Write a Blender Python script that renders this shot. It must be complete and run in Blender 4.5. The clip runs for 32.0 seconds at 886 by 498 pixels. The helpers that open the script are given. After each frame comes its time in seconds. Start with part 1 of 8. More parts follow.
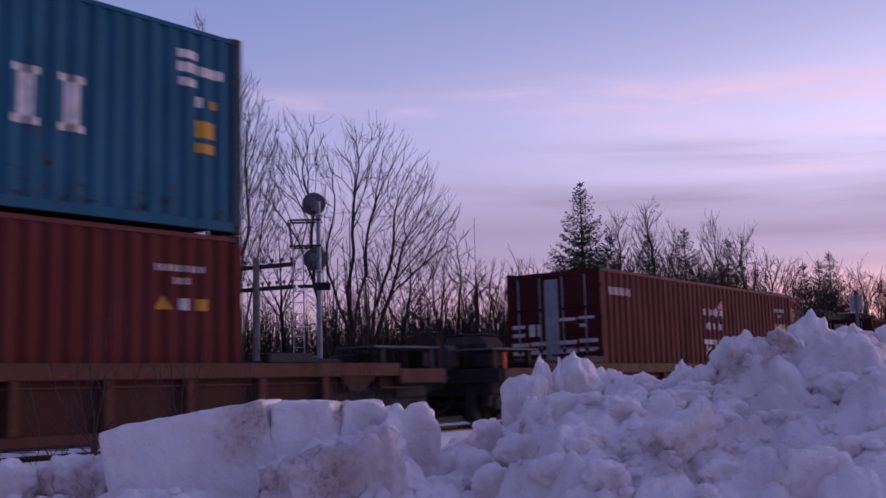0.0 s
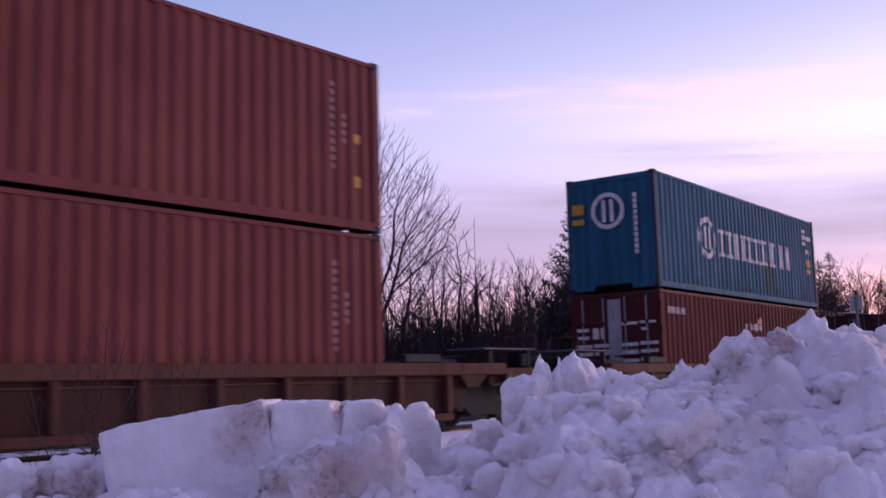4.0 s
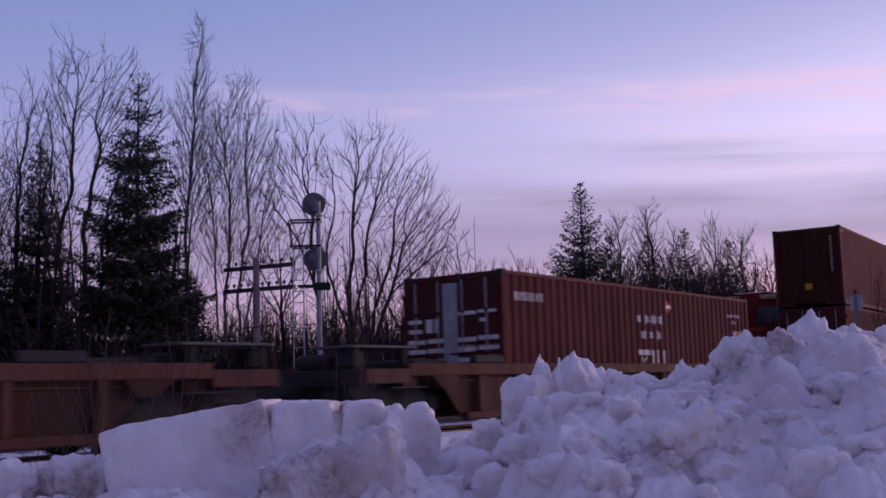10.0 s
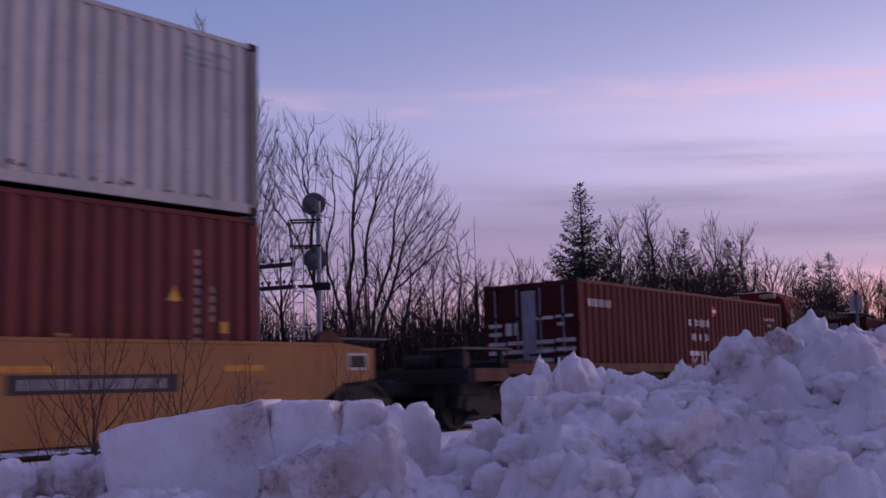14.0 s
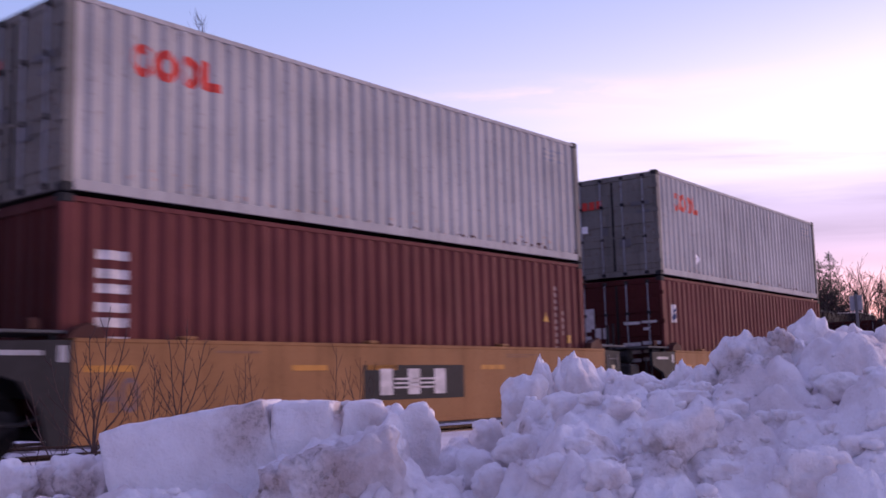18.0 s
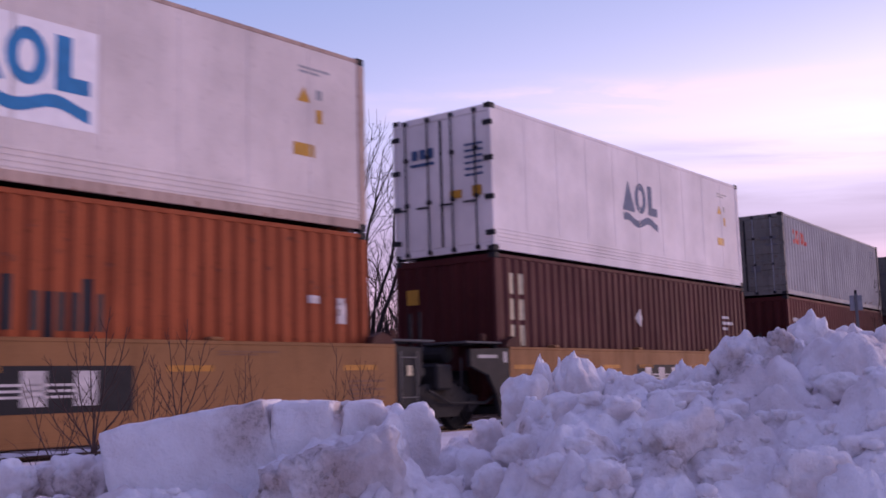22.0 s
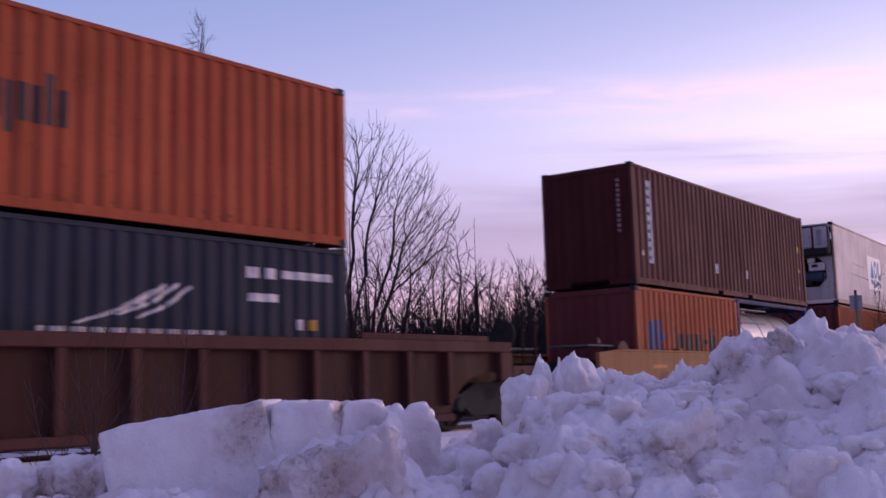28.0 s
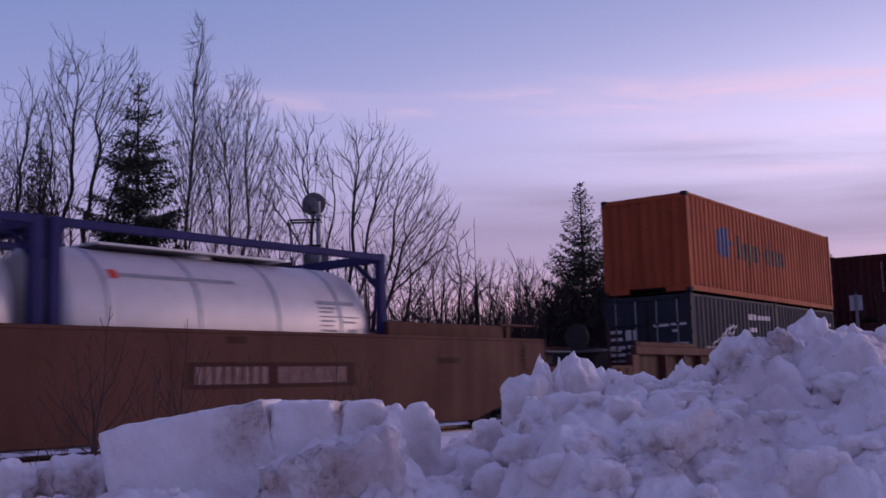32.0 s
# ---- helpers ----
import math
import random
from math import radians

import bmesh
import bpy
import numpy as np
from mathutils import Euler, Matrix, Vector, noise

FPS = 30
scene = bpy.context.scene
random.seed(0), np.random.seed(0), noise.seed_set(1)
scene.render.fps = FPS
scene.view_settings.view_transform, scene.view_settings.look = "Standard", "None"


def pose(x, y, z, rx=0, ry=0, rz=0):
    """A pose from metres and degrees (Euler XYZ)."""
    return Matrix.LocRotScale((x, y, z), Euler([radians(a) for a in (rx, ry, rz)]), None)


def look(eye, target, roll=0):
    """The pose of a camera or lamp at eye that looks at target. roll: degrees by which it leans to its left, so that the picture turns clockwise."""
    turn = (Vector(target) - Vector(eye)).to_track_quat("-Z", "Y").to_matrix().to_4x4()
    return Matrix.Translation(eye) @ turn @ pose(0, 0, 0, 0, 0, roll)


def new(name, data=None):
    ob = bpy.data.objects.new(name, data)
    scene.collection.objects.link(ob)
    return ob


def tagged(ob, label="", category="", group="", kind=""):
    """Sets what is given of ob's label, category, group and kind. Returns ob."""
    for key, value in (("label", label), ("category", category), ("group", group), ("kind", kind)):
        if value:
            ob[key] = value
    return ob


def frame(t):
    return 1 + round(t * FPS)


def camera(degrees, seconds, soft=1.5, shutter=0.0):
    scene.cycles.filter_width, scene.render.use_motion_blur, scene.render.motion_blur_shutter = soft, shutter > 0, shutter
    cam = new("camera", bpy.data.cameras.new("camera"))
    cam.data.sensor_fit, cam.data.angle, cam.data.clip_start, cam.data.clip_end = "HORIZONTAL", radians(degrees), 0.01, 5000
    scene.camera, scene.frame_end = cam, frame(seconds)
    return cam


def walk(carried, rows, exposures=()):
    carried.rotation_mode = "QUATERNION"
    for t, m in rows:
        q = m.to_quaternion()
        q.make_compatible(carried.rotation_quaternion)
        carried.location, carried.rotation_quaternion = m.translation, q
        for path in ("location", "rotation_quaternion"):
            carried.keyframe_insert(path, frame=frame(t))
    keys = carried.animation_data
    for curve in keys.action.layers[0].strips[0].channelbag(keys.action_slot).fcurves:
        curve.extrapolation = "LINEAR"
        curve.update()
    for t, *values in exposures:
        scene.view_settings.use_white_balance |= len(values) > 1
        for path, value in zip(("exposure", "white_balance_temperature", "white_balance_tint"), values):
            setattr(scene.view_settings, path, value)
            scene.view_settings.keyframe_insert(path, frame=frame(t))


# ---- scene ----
# The camera stands still beside a gently curving double-track railway at dusk.
EYE_Z = 1.0
cam = camera(45.634, 32.0, soft=1.7, shutter=0.55)
YAW, PITCH, ROLL = 49.394, 7.474, -1.608
aim = Vector((math.sin(radians(YAW)) * math.cos(radians(PITCH)), math.cos(radians(YAW)) * math.cos(radians(PITCH)), math.sin(radians(PITCH))))
eye = Vector((0, 0, EYE_Z))
still = look(eye, eye + aim, ROLL)
DIM, LIT = (6400, 10), (6760, 8)   # white balance while the view is dim and while bright loads fill it
walk(cam, [(0, still), (32, still)], exposures=[
    (0, 0.0, *DIM), (0.6, 0.15, *DIM), (1.0, 0.5, *LIT), (1.6, 0.72, *LIT), (2.2, 0.88, *LIT), (2.7, 0.83, *LIT), (3.1, 0.44, *LIT), (3.5, 0.4, *LIT), (5.5, 1.12, *LIT), (6.0, 1.1, *LIT), (6.3, 0.95, *LIT), (7.0, 0.5, *LIT), (8.0, 0.28, *LIT), (8.6, 0.10, *DIM),
    (9.0, 0.05, *DIM), (13.0, -0.05, *DIM), (14.0, -0.17, *DIM), (14.5, -0.06, *DIM), (16.5, 0.62, *LIT), (19.0, 0.72, *LIT), (20.0, 0.68, *LIT), (23.0, 0.52, *LIT), (25.5, 0.6, *LIT), (27.5, 0.45, *LIT), (28.0, 0.42, *LIT), (29.0, 0.78, *LIT), (29.5, 0.8, *LIT),
    (30.3, 0.76, *LIT), (31.0, 0.35, *LIT), (31.5, 0.1, *DIM), (32, -0.02, *DIM)])

# ---- world and light ----
SUNSET = 106.0   # degrees from +y towards +x


def build_world():
    w = bpy.data.worlds.new("dusk_sky")
    scene.world = w
    w.use_nodes = True
    nt = w.node_tree
    nt.nodes.clear()
    N = nt.nodes.new
    L = nt.links.new

    def math_node(op, a, b=None, clamp=False):
        n = N("ShaderNodeMath")
        n.operation, n.use_clamp = op, clamp
        for i, v in enumerate((a, b)):
            if v is None:
                continue
            if isinstance(v, (int, float)):
                n.inputs[i].default_value = v
            else:
                L(v, n.inputs[i])
        return n.outputs[0]

    def mix(fac, a, b, blend="MIX"):
        n = N("ShaderNodeMix")
        n.data_type, n.blend_type = "RGBA", blend
        for s, v in ((n.inputs[0], fac), (n.inputs[6], a), (n.inputs[7], b)):
            if isinstance(v, (int, float)):
                s.default_value = v
            elif isinstance(v, tuple):
                s.default_value = (*v, 1)
            else:
                L(v, s)
        return n.outputs[2]

    def ramp(src, *stops):
        n = N("ShaderNodeValToRGB")
        e = n.color_ramp.elements
        while len(e) < len(stops):
            e.new(0.5)
        for el, (p, c) in zip(e, stops):
            el.position = p
            el.color = (c, c, c, 1) if isinstance(c, (int, float)) else (*c, 1)
        L(src, n.inputs[0])
        return n.outputs[0]

    co = N("ShaderNodeTexCoord").outputs["Generated"]
    sep = N("ShaderNodeSeparateXYZ")
    L(co, sep.inputs[0])
    x, y, z = sep.outputs
    az = math_node("ARCTAN2", x, y)
    up = math_node("MAXIMUM", z, 0.0)
    # clear-sky gradient: pinkish lilac near the horizon to blue, dim overhead
    base = ramp(up, (0.0, (0.66, 0.43, 0.52)), (0.04, (0.62, 0.41, 0.56)), (0.09, (0.52, 0.375, 0.64)), (0.15, (0.46, 0.40, 0.74)), (0.24, (0.370, 0.388, 0.765)),
                (0.36, (0.243, 0.322, 0.680)), (0.6, (0.215, 0.225, 0.56)), (1.0, (0.195, 0.175, 0.46)))
    # afterglow round the set sun
    sd = Vector((math.sin(radians(SUNSET)), math.cos(radians(SUNSET)), 0.20)).normalized()
    dot = N("ShaderNodeVectorMath")
    dot.operation = "DOT_PRODUCT"
    L(co, dot.inputs[0])
    dot.inputs[1].default_value = sd
    d = math_node("MAXIMUM", dot.outputs["Value"], 0.0)
    ga = math_node("DIVIDE", math_node("SUBTRACT", az, radians(SUNSET)), radians(44))
    gz = math_node("DIVIDE", math_node("SUBTRACT", up, 0.20), 0.10)
    glow = math_node("POWER", 2.718, math_node("MULTIPLY", math_node("ADD", math_node("MULTIPLY", ga, ga), math_node("MULTIPLY", gz, gz)), -1.0))
    wide = math_node("POWER", d, 1.8)
    col = mix(math_node("MULTIPLY", wide, 0.35), base, (0.90, 0.75, 1.15))
    col = mix(math_node("MULTIPLY", glow, 0.9), col, (1.52, 1.30, 1.80))
    # a veil of grey cloud low down, and the red rim under it towards the sunset
    vz = math_node("DIVIDE", math_node("SUBTRACT", up, 0.135), 0.036)
    veil = math_node("POWER", 2.718, math_node("MULTIPLY", math_node("MULTIPLY", vz, vz), -1.0))
    col = mix(math_node("MULTIPLY", veil, 0.62), col, (0.46, 0.335, 0.56))
    ra = math_node("DIVIDE", math_node("SUBTRACT", az, radians(SUNSET - 14)), radians(34))
    rz = math_node("DIVIDE", up, 0.092)
    rz = math_node("MULTIPLY", rz, rz)
    rim = math_node("POWER", 2.718, math_node("MULTIPLY", math_node("ADD", math_node("MULTIPLY", ra, ra), math_node("MULTIPLY", rz, rz)), -1.0))
    col = mix(math_node("MULTIPLY", rim, 0.95), col, (1.95, 0.80, 0.74))

    def cloud(sx, sz, seed, lo, hi, tilt):
        """Noise drawn out along the horizon."""
        c = N("ShaderNodeCombineXYZ")
        L(math_node("MULTIPLY", az, sx), c.inputs[0])
        L(math_node("MULTIPLY", math_node("ADD", z, math_node("MULTIPLY", az, tilt)), sz), c.inputs[1])
        c.inputs[2].default_value = seed
        n = N("ShaderNodeTexNoise")
        n.inputs["Scale"].default_value, n.inputs["Detail"].default_value = 1.0, 7.0
        n.inputs["Roughness"].default_value, n.inputs["Distortion"].default_value = 0.58, 0.35
        L(c.outputs[0], n.inputs["Vector"])
        return ramp(n.outputs["Fac"], (lo, 0.0), (hi, 1.0))

    def streak(level, width, az0, az1, tilt=0.055):
        """One long band of cloud that fades out at both ends."""
        k = math_node("DIVIDE", math_node("SUBTRACT", math_node("ADD", z, math_node("MULTIPLY", az, tilt)), level), width)
        g = math_node("POWER", 2.718, math_node("MULTIPLY", math_node("MULTIPLY", k, k), -1.0))
        f0 = math_node("MULTIPLY", math_node("SUBTRACT", az, radians(az0)), 5.0, True)
        f1 = math_node("MULTIPLY", math_node("SUBTRACT", radians(az1), az), 5.0, True)
        return math_node("MULTIPLY", g, math_node("MULTIPLY", f0, f1))

    thin = cloud(4.0, 60.0, 8.4, 0.36, 0.62, 0.055)
    soft = cloud(2.2, 30.0, 3.1, 0.40, 0.66, 0.04)
    puffs = cloud(7.0, 46.0, 5.7, 0.43, 0.60, 0.055)
    fill = math_node("MULTIPLY", soft, ramp(up, (0.0, 0.8), (0.16, 0.7), (0.27, 0.0)))
    col = mix(math_node("MULTIPLY", fill, 0.35), col, (0.40, 0.31, 0.52))
    for level, width, az0, az1, k in ((0.262, 0.010, 56, 110, 0.55), (0.272, 0.008, 50, 112, 0.4), (0.226, 0.015, 44, 200, 0.62), (0.196, 0.010, 40, 160, 0.5), (0.17, 0.008, 20, 140, 0.35)):
        m = math_node("MULTIPLY", streak(level, width, az0, az1), math_node("ADD", math_node("MULTIPLY", thin, 0.7), 0.3))
        col = mix(math_node("MULTIPLY", m, k), col, (0.40, 0.31, 0.50))
    for level, width, az0, az1, k in ((0.319, 0.013, 46, 150, 0.75), (0.305, 0.010, 36, 52, 1.0), (0.331, 0.008, 62, 140, 0.5), (0.251, 0.006, 58, 130, 0.6), (0.287, 0.010, 54, 130, 0.5)):
        m = math_node("MULTIPLY", streak(level, width, az0, az1), math_node("ADD", math_node("MULTIPLY", puffs, 0.75), 0.25))
        col = mix(math_node("MULTIPLY", m, k), col, (1.05, 0.72, 0.98))
    # the sky opposite the sunset has gone dark
    col = mix(1.0, col, ramp(math_node("ADD", math_node("MULTIPLY", dot.outputs["Value"], 0.5), 0.5), (0.0, 0.6), (0.3, 0.78), (0.56, 1.0)), "MULTIPLY")
    sky = N("ShaderNodeTexSky")
    sky.sky_type, sky.sun_disc = "NISHITA", False
    sky.sun_elevation, sky.sun_rotation = radians(1.0), radians(SUNSET)
    col = mix(0.02, col, sky.outputs[0], "ADD")
    bg = N("ShaderNodeBackground")
    L(col, bg.inputs[0])
    bg.inputs[1].default_value = 0.8
    out = N("ShaderNodeOutputWorld")
    L(bg.outputs[0], out.inputs[0])


build_world()
sun_data = bpy.data.lights.new("afterglow", "SUN")
sun_data.energy, sun_data.angle, sun_data.color = 1.0, radians(24), (1.0, 0.66, 0.60)
sun = new("afterglow", sun_data)
sun.matrix_world = look((0, 0, 30), Vector((0, 0, 30)) - Vector((math.sin(radians(SUNSET + 12)), math.cos(radians(SUNSET + 12)), 0.14)))

# ---- mesh tools ----


class Shape:
    """Collects vertices and faces of one part."""

    def __init__(self):
        self.v, self.f = [], []

    def add(self, vs, fs):
        o = len(self.v)
        self.v += [tuple(p) for p in vs]
        self.f += [tuple(i + o for i in f) for f in fs]
        return self

    def box(self, x0, x1, y0, y1, z0, z1):
        vs = [(x, y, z) for x in (x0, x1) for y in (y0, y1) for z in (z0, z1)]
        return self.add(vs, [(0, 1, 3, 2), (4, 6, 7, 5), (0, 4, 5, 1), (2, 3, 7, 6), (0, 2, 6, 4), (1, 5, 7, 3)])

    def bbox(self, x0, x1, y0, y1, z0, z1, b=0.012):
        """A box with chamfered edges."""
        bm = bmesh.new()
        bmesh.ops.create_cube(bm, size=1)
        for v in bm.verts:
            v.co = Vector(((x0 + x1) / 2 + v.co.x * (x1 - x0), (y0 + y1) / 2 + v.co.y * (y1 - y0), (z0 + z1) / 2 + v.co.z * (z1 - z0)))
        bmesh.ops.bevel(bm, geom=bm.edges[:], offset=b, segments=1, affect="EDGES")
        bm.verts.index_update()
        vs = [v.co.copy() for v in bm.verts]
        fs = [[v.index for v in f.verts] for f in bm.faces]
        bm.free()
        return self.add(vs, fs)

    def prism(self, profile, y0, y1):
        """An outline in x and z, drawn out along y."""
        n = len(profile)
        vs = [(x, y0, z) for x, z in profile] + [(x, y1, z) for x, z in profile]
        fs = [tuple(range(n)), tuple(range(2 * n - 1, n - 1, -1))]
        fs += [(i, i + n, (i + 1) % n + n, (i + 1) % n) for i in range(n)]
        return self.add(vs, fs)

    def tube(self, pts, radii, n=6, cap=True):
        """A tapered tube along a line of points."""
        o = len(self.v)
        pts = [Vector(p) for p in pts]
        if not hasattr(radii, "__len__"):
            radii = [radii] * len(pts)
        for i, p in enumerate(pts):
            d = pts[min(i + 1, len(pts) - 1)] - pts[max(i - 1, 0)]
            if d.length < 1e-9:
                d = Vector((0, 0, 1))
            d.normalize()
            a = d.cross(Vector((0, 0, 1)) if abs(d.z) < 0.9 else Vector((1, 0, 0))).normalized()
            b = d.cross(a)
            for k in range(n):
                t = 2 * math.pi * k / n
                self.v.append(tuple(p + (a * math.cos(t) + b * math.sin(t)) * radii[i]))
        for i in range(len(pts) - 1):
            for k in range(n):
                k2 = (k + 1) % n
                self.f.append((o + i * n + k, o + i * n + k2, o + (i + 1) * n + k2, o + (i + 1) * n + k))
        if cap:
            self.f.append(tuple(o + k for k in range(n))[::-1])
            self.f.append(tuple(o + (len(pts) - 1) * n + k for k in range(n)))
        return self

    def lathe(self, profile, axis_o, axis="y", n=24):
        """A turned body: profile of (along, radius) pairs."""
        o = len(self.v)
        ax, ay, az = axis_o
        for a, r in profile:
            for k in range(n):
                t = 2 * math.pi * k / n
                c, s = r * math.cos(t), r * math.sin(t)
                self.v.append({"y": (ax + c, ay + a, az + s), "x": (ax + a, ay + c, az + s), "z": (ax + c, ay + s, az + a)}[axis])
        m = len(profile)
        for i in range(m - 1):
            for k in range(n):
                k2 = (k + 1) % n
                self.f.append((o + i * n + k, o + i * n + k2, o + (i + 1) * n + k2, o + (i + 1) * n + k))
        self.f.append(tuple(o + k for k in range(n)))
        self.f.append(tuple(o + (m - 1) * n + k for k in range(n)))
        return self

    def mesh(self, name, smooth=False):
        me = bpy.data.meshes.new(name)
        me.from_pydata(self.v, [], self.f)
        bm = bmesh.new()
        bm.from_mesh(me)
        bmesh.ops.recalc_face_normals(bm, faces=bm.faces)
        bm.to_mesh(me)
        bm.free()
        if smooth:
            me.polygons.foreach_set("use_smooth", [True] * len(me.polygons))
        me.update()
        return me

    def raw(self, name):
        me = bpy.data.meshes.new(name)
        me.from_pydata(self.v, [], self.f)
        me.update()
        return me


def part(name, shape, material, parent, label="", smooth=False, at=None):
    """Links a shape or mesh as one part under a thing or another part."""
    me = shape.mesh(name, smooth) if isinstance(shape, Shape) else shape
    if material and not me.materials:
        me.materials.append(material)
    ob = new(name, me)
    ob.parent = parent
    if at is not None:
        ob.matrix_basis = at
    return tagged(ob, label) if label else ob


def pieces(shape, gap=0.02):
    """Splits a shape into its separate bodies (those whose boxes touch stay together)."""
    n = len(shape.v)
    root = list(range(n))

    def find(i):
        while root[i] != i:
            root[i] = root[root[i]]
            i = root[i]
        return i
    for f in shape.f:
        for i in f[1:]:
            root[find(i)] = find(f[0])
    groups = {}
    for i in range(n):
        groups.setdefault(find(i), []).append(i)
    sets = [[set(g), [min(shape.v[i][k] for i in g) - gap / 2 for k in range(3)], [max(shape.v[i][k] for i in g) + gap / 2 for k in range(3)]] for g in groups.values()]
    merged = True
    while merged:
        merged = False
        for a in range(len(sets)):
            for b in range(a + 1, len(sets)):
                if all(sets[a][1][k] <= sets[b][2][k] and sets[b][1][k] <= sets[a][2][k] for k in range(3)):
                    g = sets.pop(b)
                    sets[a][0] |= g[0]
                    sets[a][1] = [min(x, y) for x, y in zip(sets[a][1], g[1])]
                    sets[a][2] = [max(x, y) for x, y in zip(sets[a][2], g[2])]
                    merged = True
                    break
            if merged:
                break
    out = []
    for g, _, _ in sets:
        idx = {i: k for k, i in enumerate(sorted(g))}
        q = Shape()
        q.v = [shape.v[i] for i in sorted(g)]
        q.f = [tuple(idx[i] for i in f) for f in shape.f if f[0] in idx]
        out.append(q)
    return out


def parts(name, shape, material, parent, label="", gap=0.02):
    """Every separate body of a shape as a part of its own."""
    for q in pieces(shape, gap):
        part(name, q, material, parent, label)


def thing(name, label, category, group="", kind="", at=None):
    ob = new(name)
    ob.empty_display_size = 0.3
    if at is not None:
        ob.matrix_basis = at
    return tagged(ob, label, category, group, kind)


# ---- materials ----
def nodes_of(name):
    m = bpy.data.materials.new(name)
    m.use_nodes = True
    nt = m.node_tree
    b = nt.nodes["Principled BSDF"]
    return m, nt, b


def noise_of(nt, scale, detail=4.0, rough=0.55, vec=None, stretch=None):
    n = nt.nodes.new("ShaderNodeTexNoise")
    n.inputs["Scale"].default_value, n.inputs["Detail"].default_value, n.inputs["Roughness"].default_value = scale, detail, rough
    if vec is None:
        vec = nt.nodes.new("ShaderNodeTexCoord").outputs["Object"]
    if stretch:
        mp = nt.nodes.new("ShaderNodeMapping")
        mp.inputs["Scale"].default_value = stretch
        nt.links.new(vec, mp.inputs["Vector"])
        vec = mp.outputs[0]
    nt.links.new(vec, n.inputs["Vector"])
    return n.outputs["Fac"]


def ramp_of(nt, src, *stops):
    n = nt.nodes.new("ShaderNodeValToRGB")
    e = n.color_ramp.elements
    while len(e) < len(stops):
        e.new(0.5)
    for el, (p, c) in zip(e, stops):
        el.position = p
        el.color = (c, c, c, 1) if isinstance(c, (int, float)) else (*c, 1)
    nt.links.new(src, n.inputs[0])
    return n.outputs[0]


def mix_of(nt, fac, a, b, blend="MIX"):
    n = nt.nodes.new("ShaderNodeMix")
    n.data_type, n.blend_type = "RGBA", blend
    for s, v in ((n.inputs[0], fac), (n.inputs[6], a), (n.inputs[7], b)):
        if isinstance(v, (int, float)):
            s.default_value = v
        elif isinstance(v, tuple):
            s.default_value = (*v, 1)
        else:
            nt.links.new(v, s)
    return n.outputs[2]


def bump_of(nt, b, src, strength, distance):
    n = nt.nodes.new("ShaderNodeBump")
    n.inputs["Strength"].default_value, n.inputs["Distance"].default_value = strength, distance
    nt.links.new(src, n.inputs["Height"])
    nt.links.new(n.outputs[0], b.inputs["Normal"])


def dim(c, k):
    return tuple(v * k for v in c)


def paint(name, color, rust=0.35, grime=0.5, rough=0.6, rust_color=(0.10, 0.035, 0.016)):
    """Weathered paint on steel: faded patches, run-down grime, rust spots."""
    m, nt, b = nodes_of(name)
    fade = noise_of(nt, 0.7, 3)
    c = mix_of(nt, ramp_of(nt, fade, (0.3, 0.0), (0.7, 1.0)), dim(color, 0.84), dim(color, 1.14))
    runs = noise_of(nt, 1.0, 5, 0.6, stretch=(5.0, 5.0, 0.45))
    c = mix_of(nt, ramp_of(nt, runs, (0.48, 0.0), (0.75, grime)), c, tuple(0.5 * v + 0.004 for v in color))
    fine = noise_of(nt, 9.0, 6, 0.65)
    c = mix_of(nt, ramp_of(nt, fine, (0.58, 0.0), (0.67, rust)), c, rust_color)
    grain = noise_of(nt, 60.0, 3)
    c = mix_of(nt, 0.12, c, ramp_of(nt, grain, (0.3, 0.0), (0.7, 1.0)), "SOFT_LIGHT")
    nt.links.new(c, b.inputs["Base Color"])
    b.inputs["Specular IOR Level"].default_value = 0.07
    nt.links.new(ramp_of(nt, runs, (0.3, rough - 0.1), (0.8, rough + 0.2)), b.inputs["Roughness"])
    bump_of(nt, b, noise_of(nt, 4.0, 5), 0.25, 0.01)
    return m


def plain(name, color, rough=0.6, metal=0.0, spread=0.2, scale=6.0, bump=0.15):
    m, nt, b = nodes_of(name)
    n = noise_of(nt, scale, 5)
    c = mix_of(nt, ramp_of(nt, n, (0.3, 0.0), (0.7, 1.0)), dim(color, 1 - spread), dim(color, 1 + spread))
    nt.links.new(c, b.inputs["Base Color"])
    b.inputs["Roughness"].default_value, b.inputs["Metallic"].default_value = rough, metal
    b.inputs["Specular IOR Level"].default_value = 0.5 if rough < 0.2 else 0.2
    if bump:
        bump_of(nt, b, noise_of(nt, scale * 5, 4), bump, 0.006)
    return m


# where soil and grit were thrown up with the snow: place and reach
SOIL = ((3.02, 3.76, 0.89, 0.16), (2.96, 3.75, 0.80, 0.16), (2.93, 3.22, 0.73, 0.20), (2.93, 3.13, 0.64, 0.16), (2.75, 3.32, 0.64, 0.13), (3.49, 3.67, 0.90, 0.16),
        (3.68, 2.71, 0.79, 0.10), (3.55, 2.27, 0.75, 0.08), (3.47, 2.13, 0.69, 0.08), (3.55, 1.96, 0.70, 0.14), (3.80, 1.82, 0.69, 0.12), (3.89, 1.68, 0.70, 0.09),
        (4.57, 2.17, 1.03, 0.16), (4.70, 2.02, 1.18, 0.12), (4.57, 1.96, 1.07, 0.10), (2.54, 4.63, 0.58, 0.14), (2.66, 4.49, 0.57, 0.14))


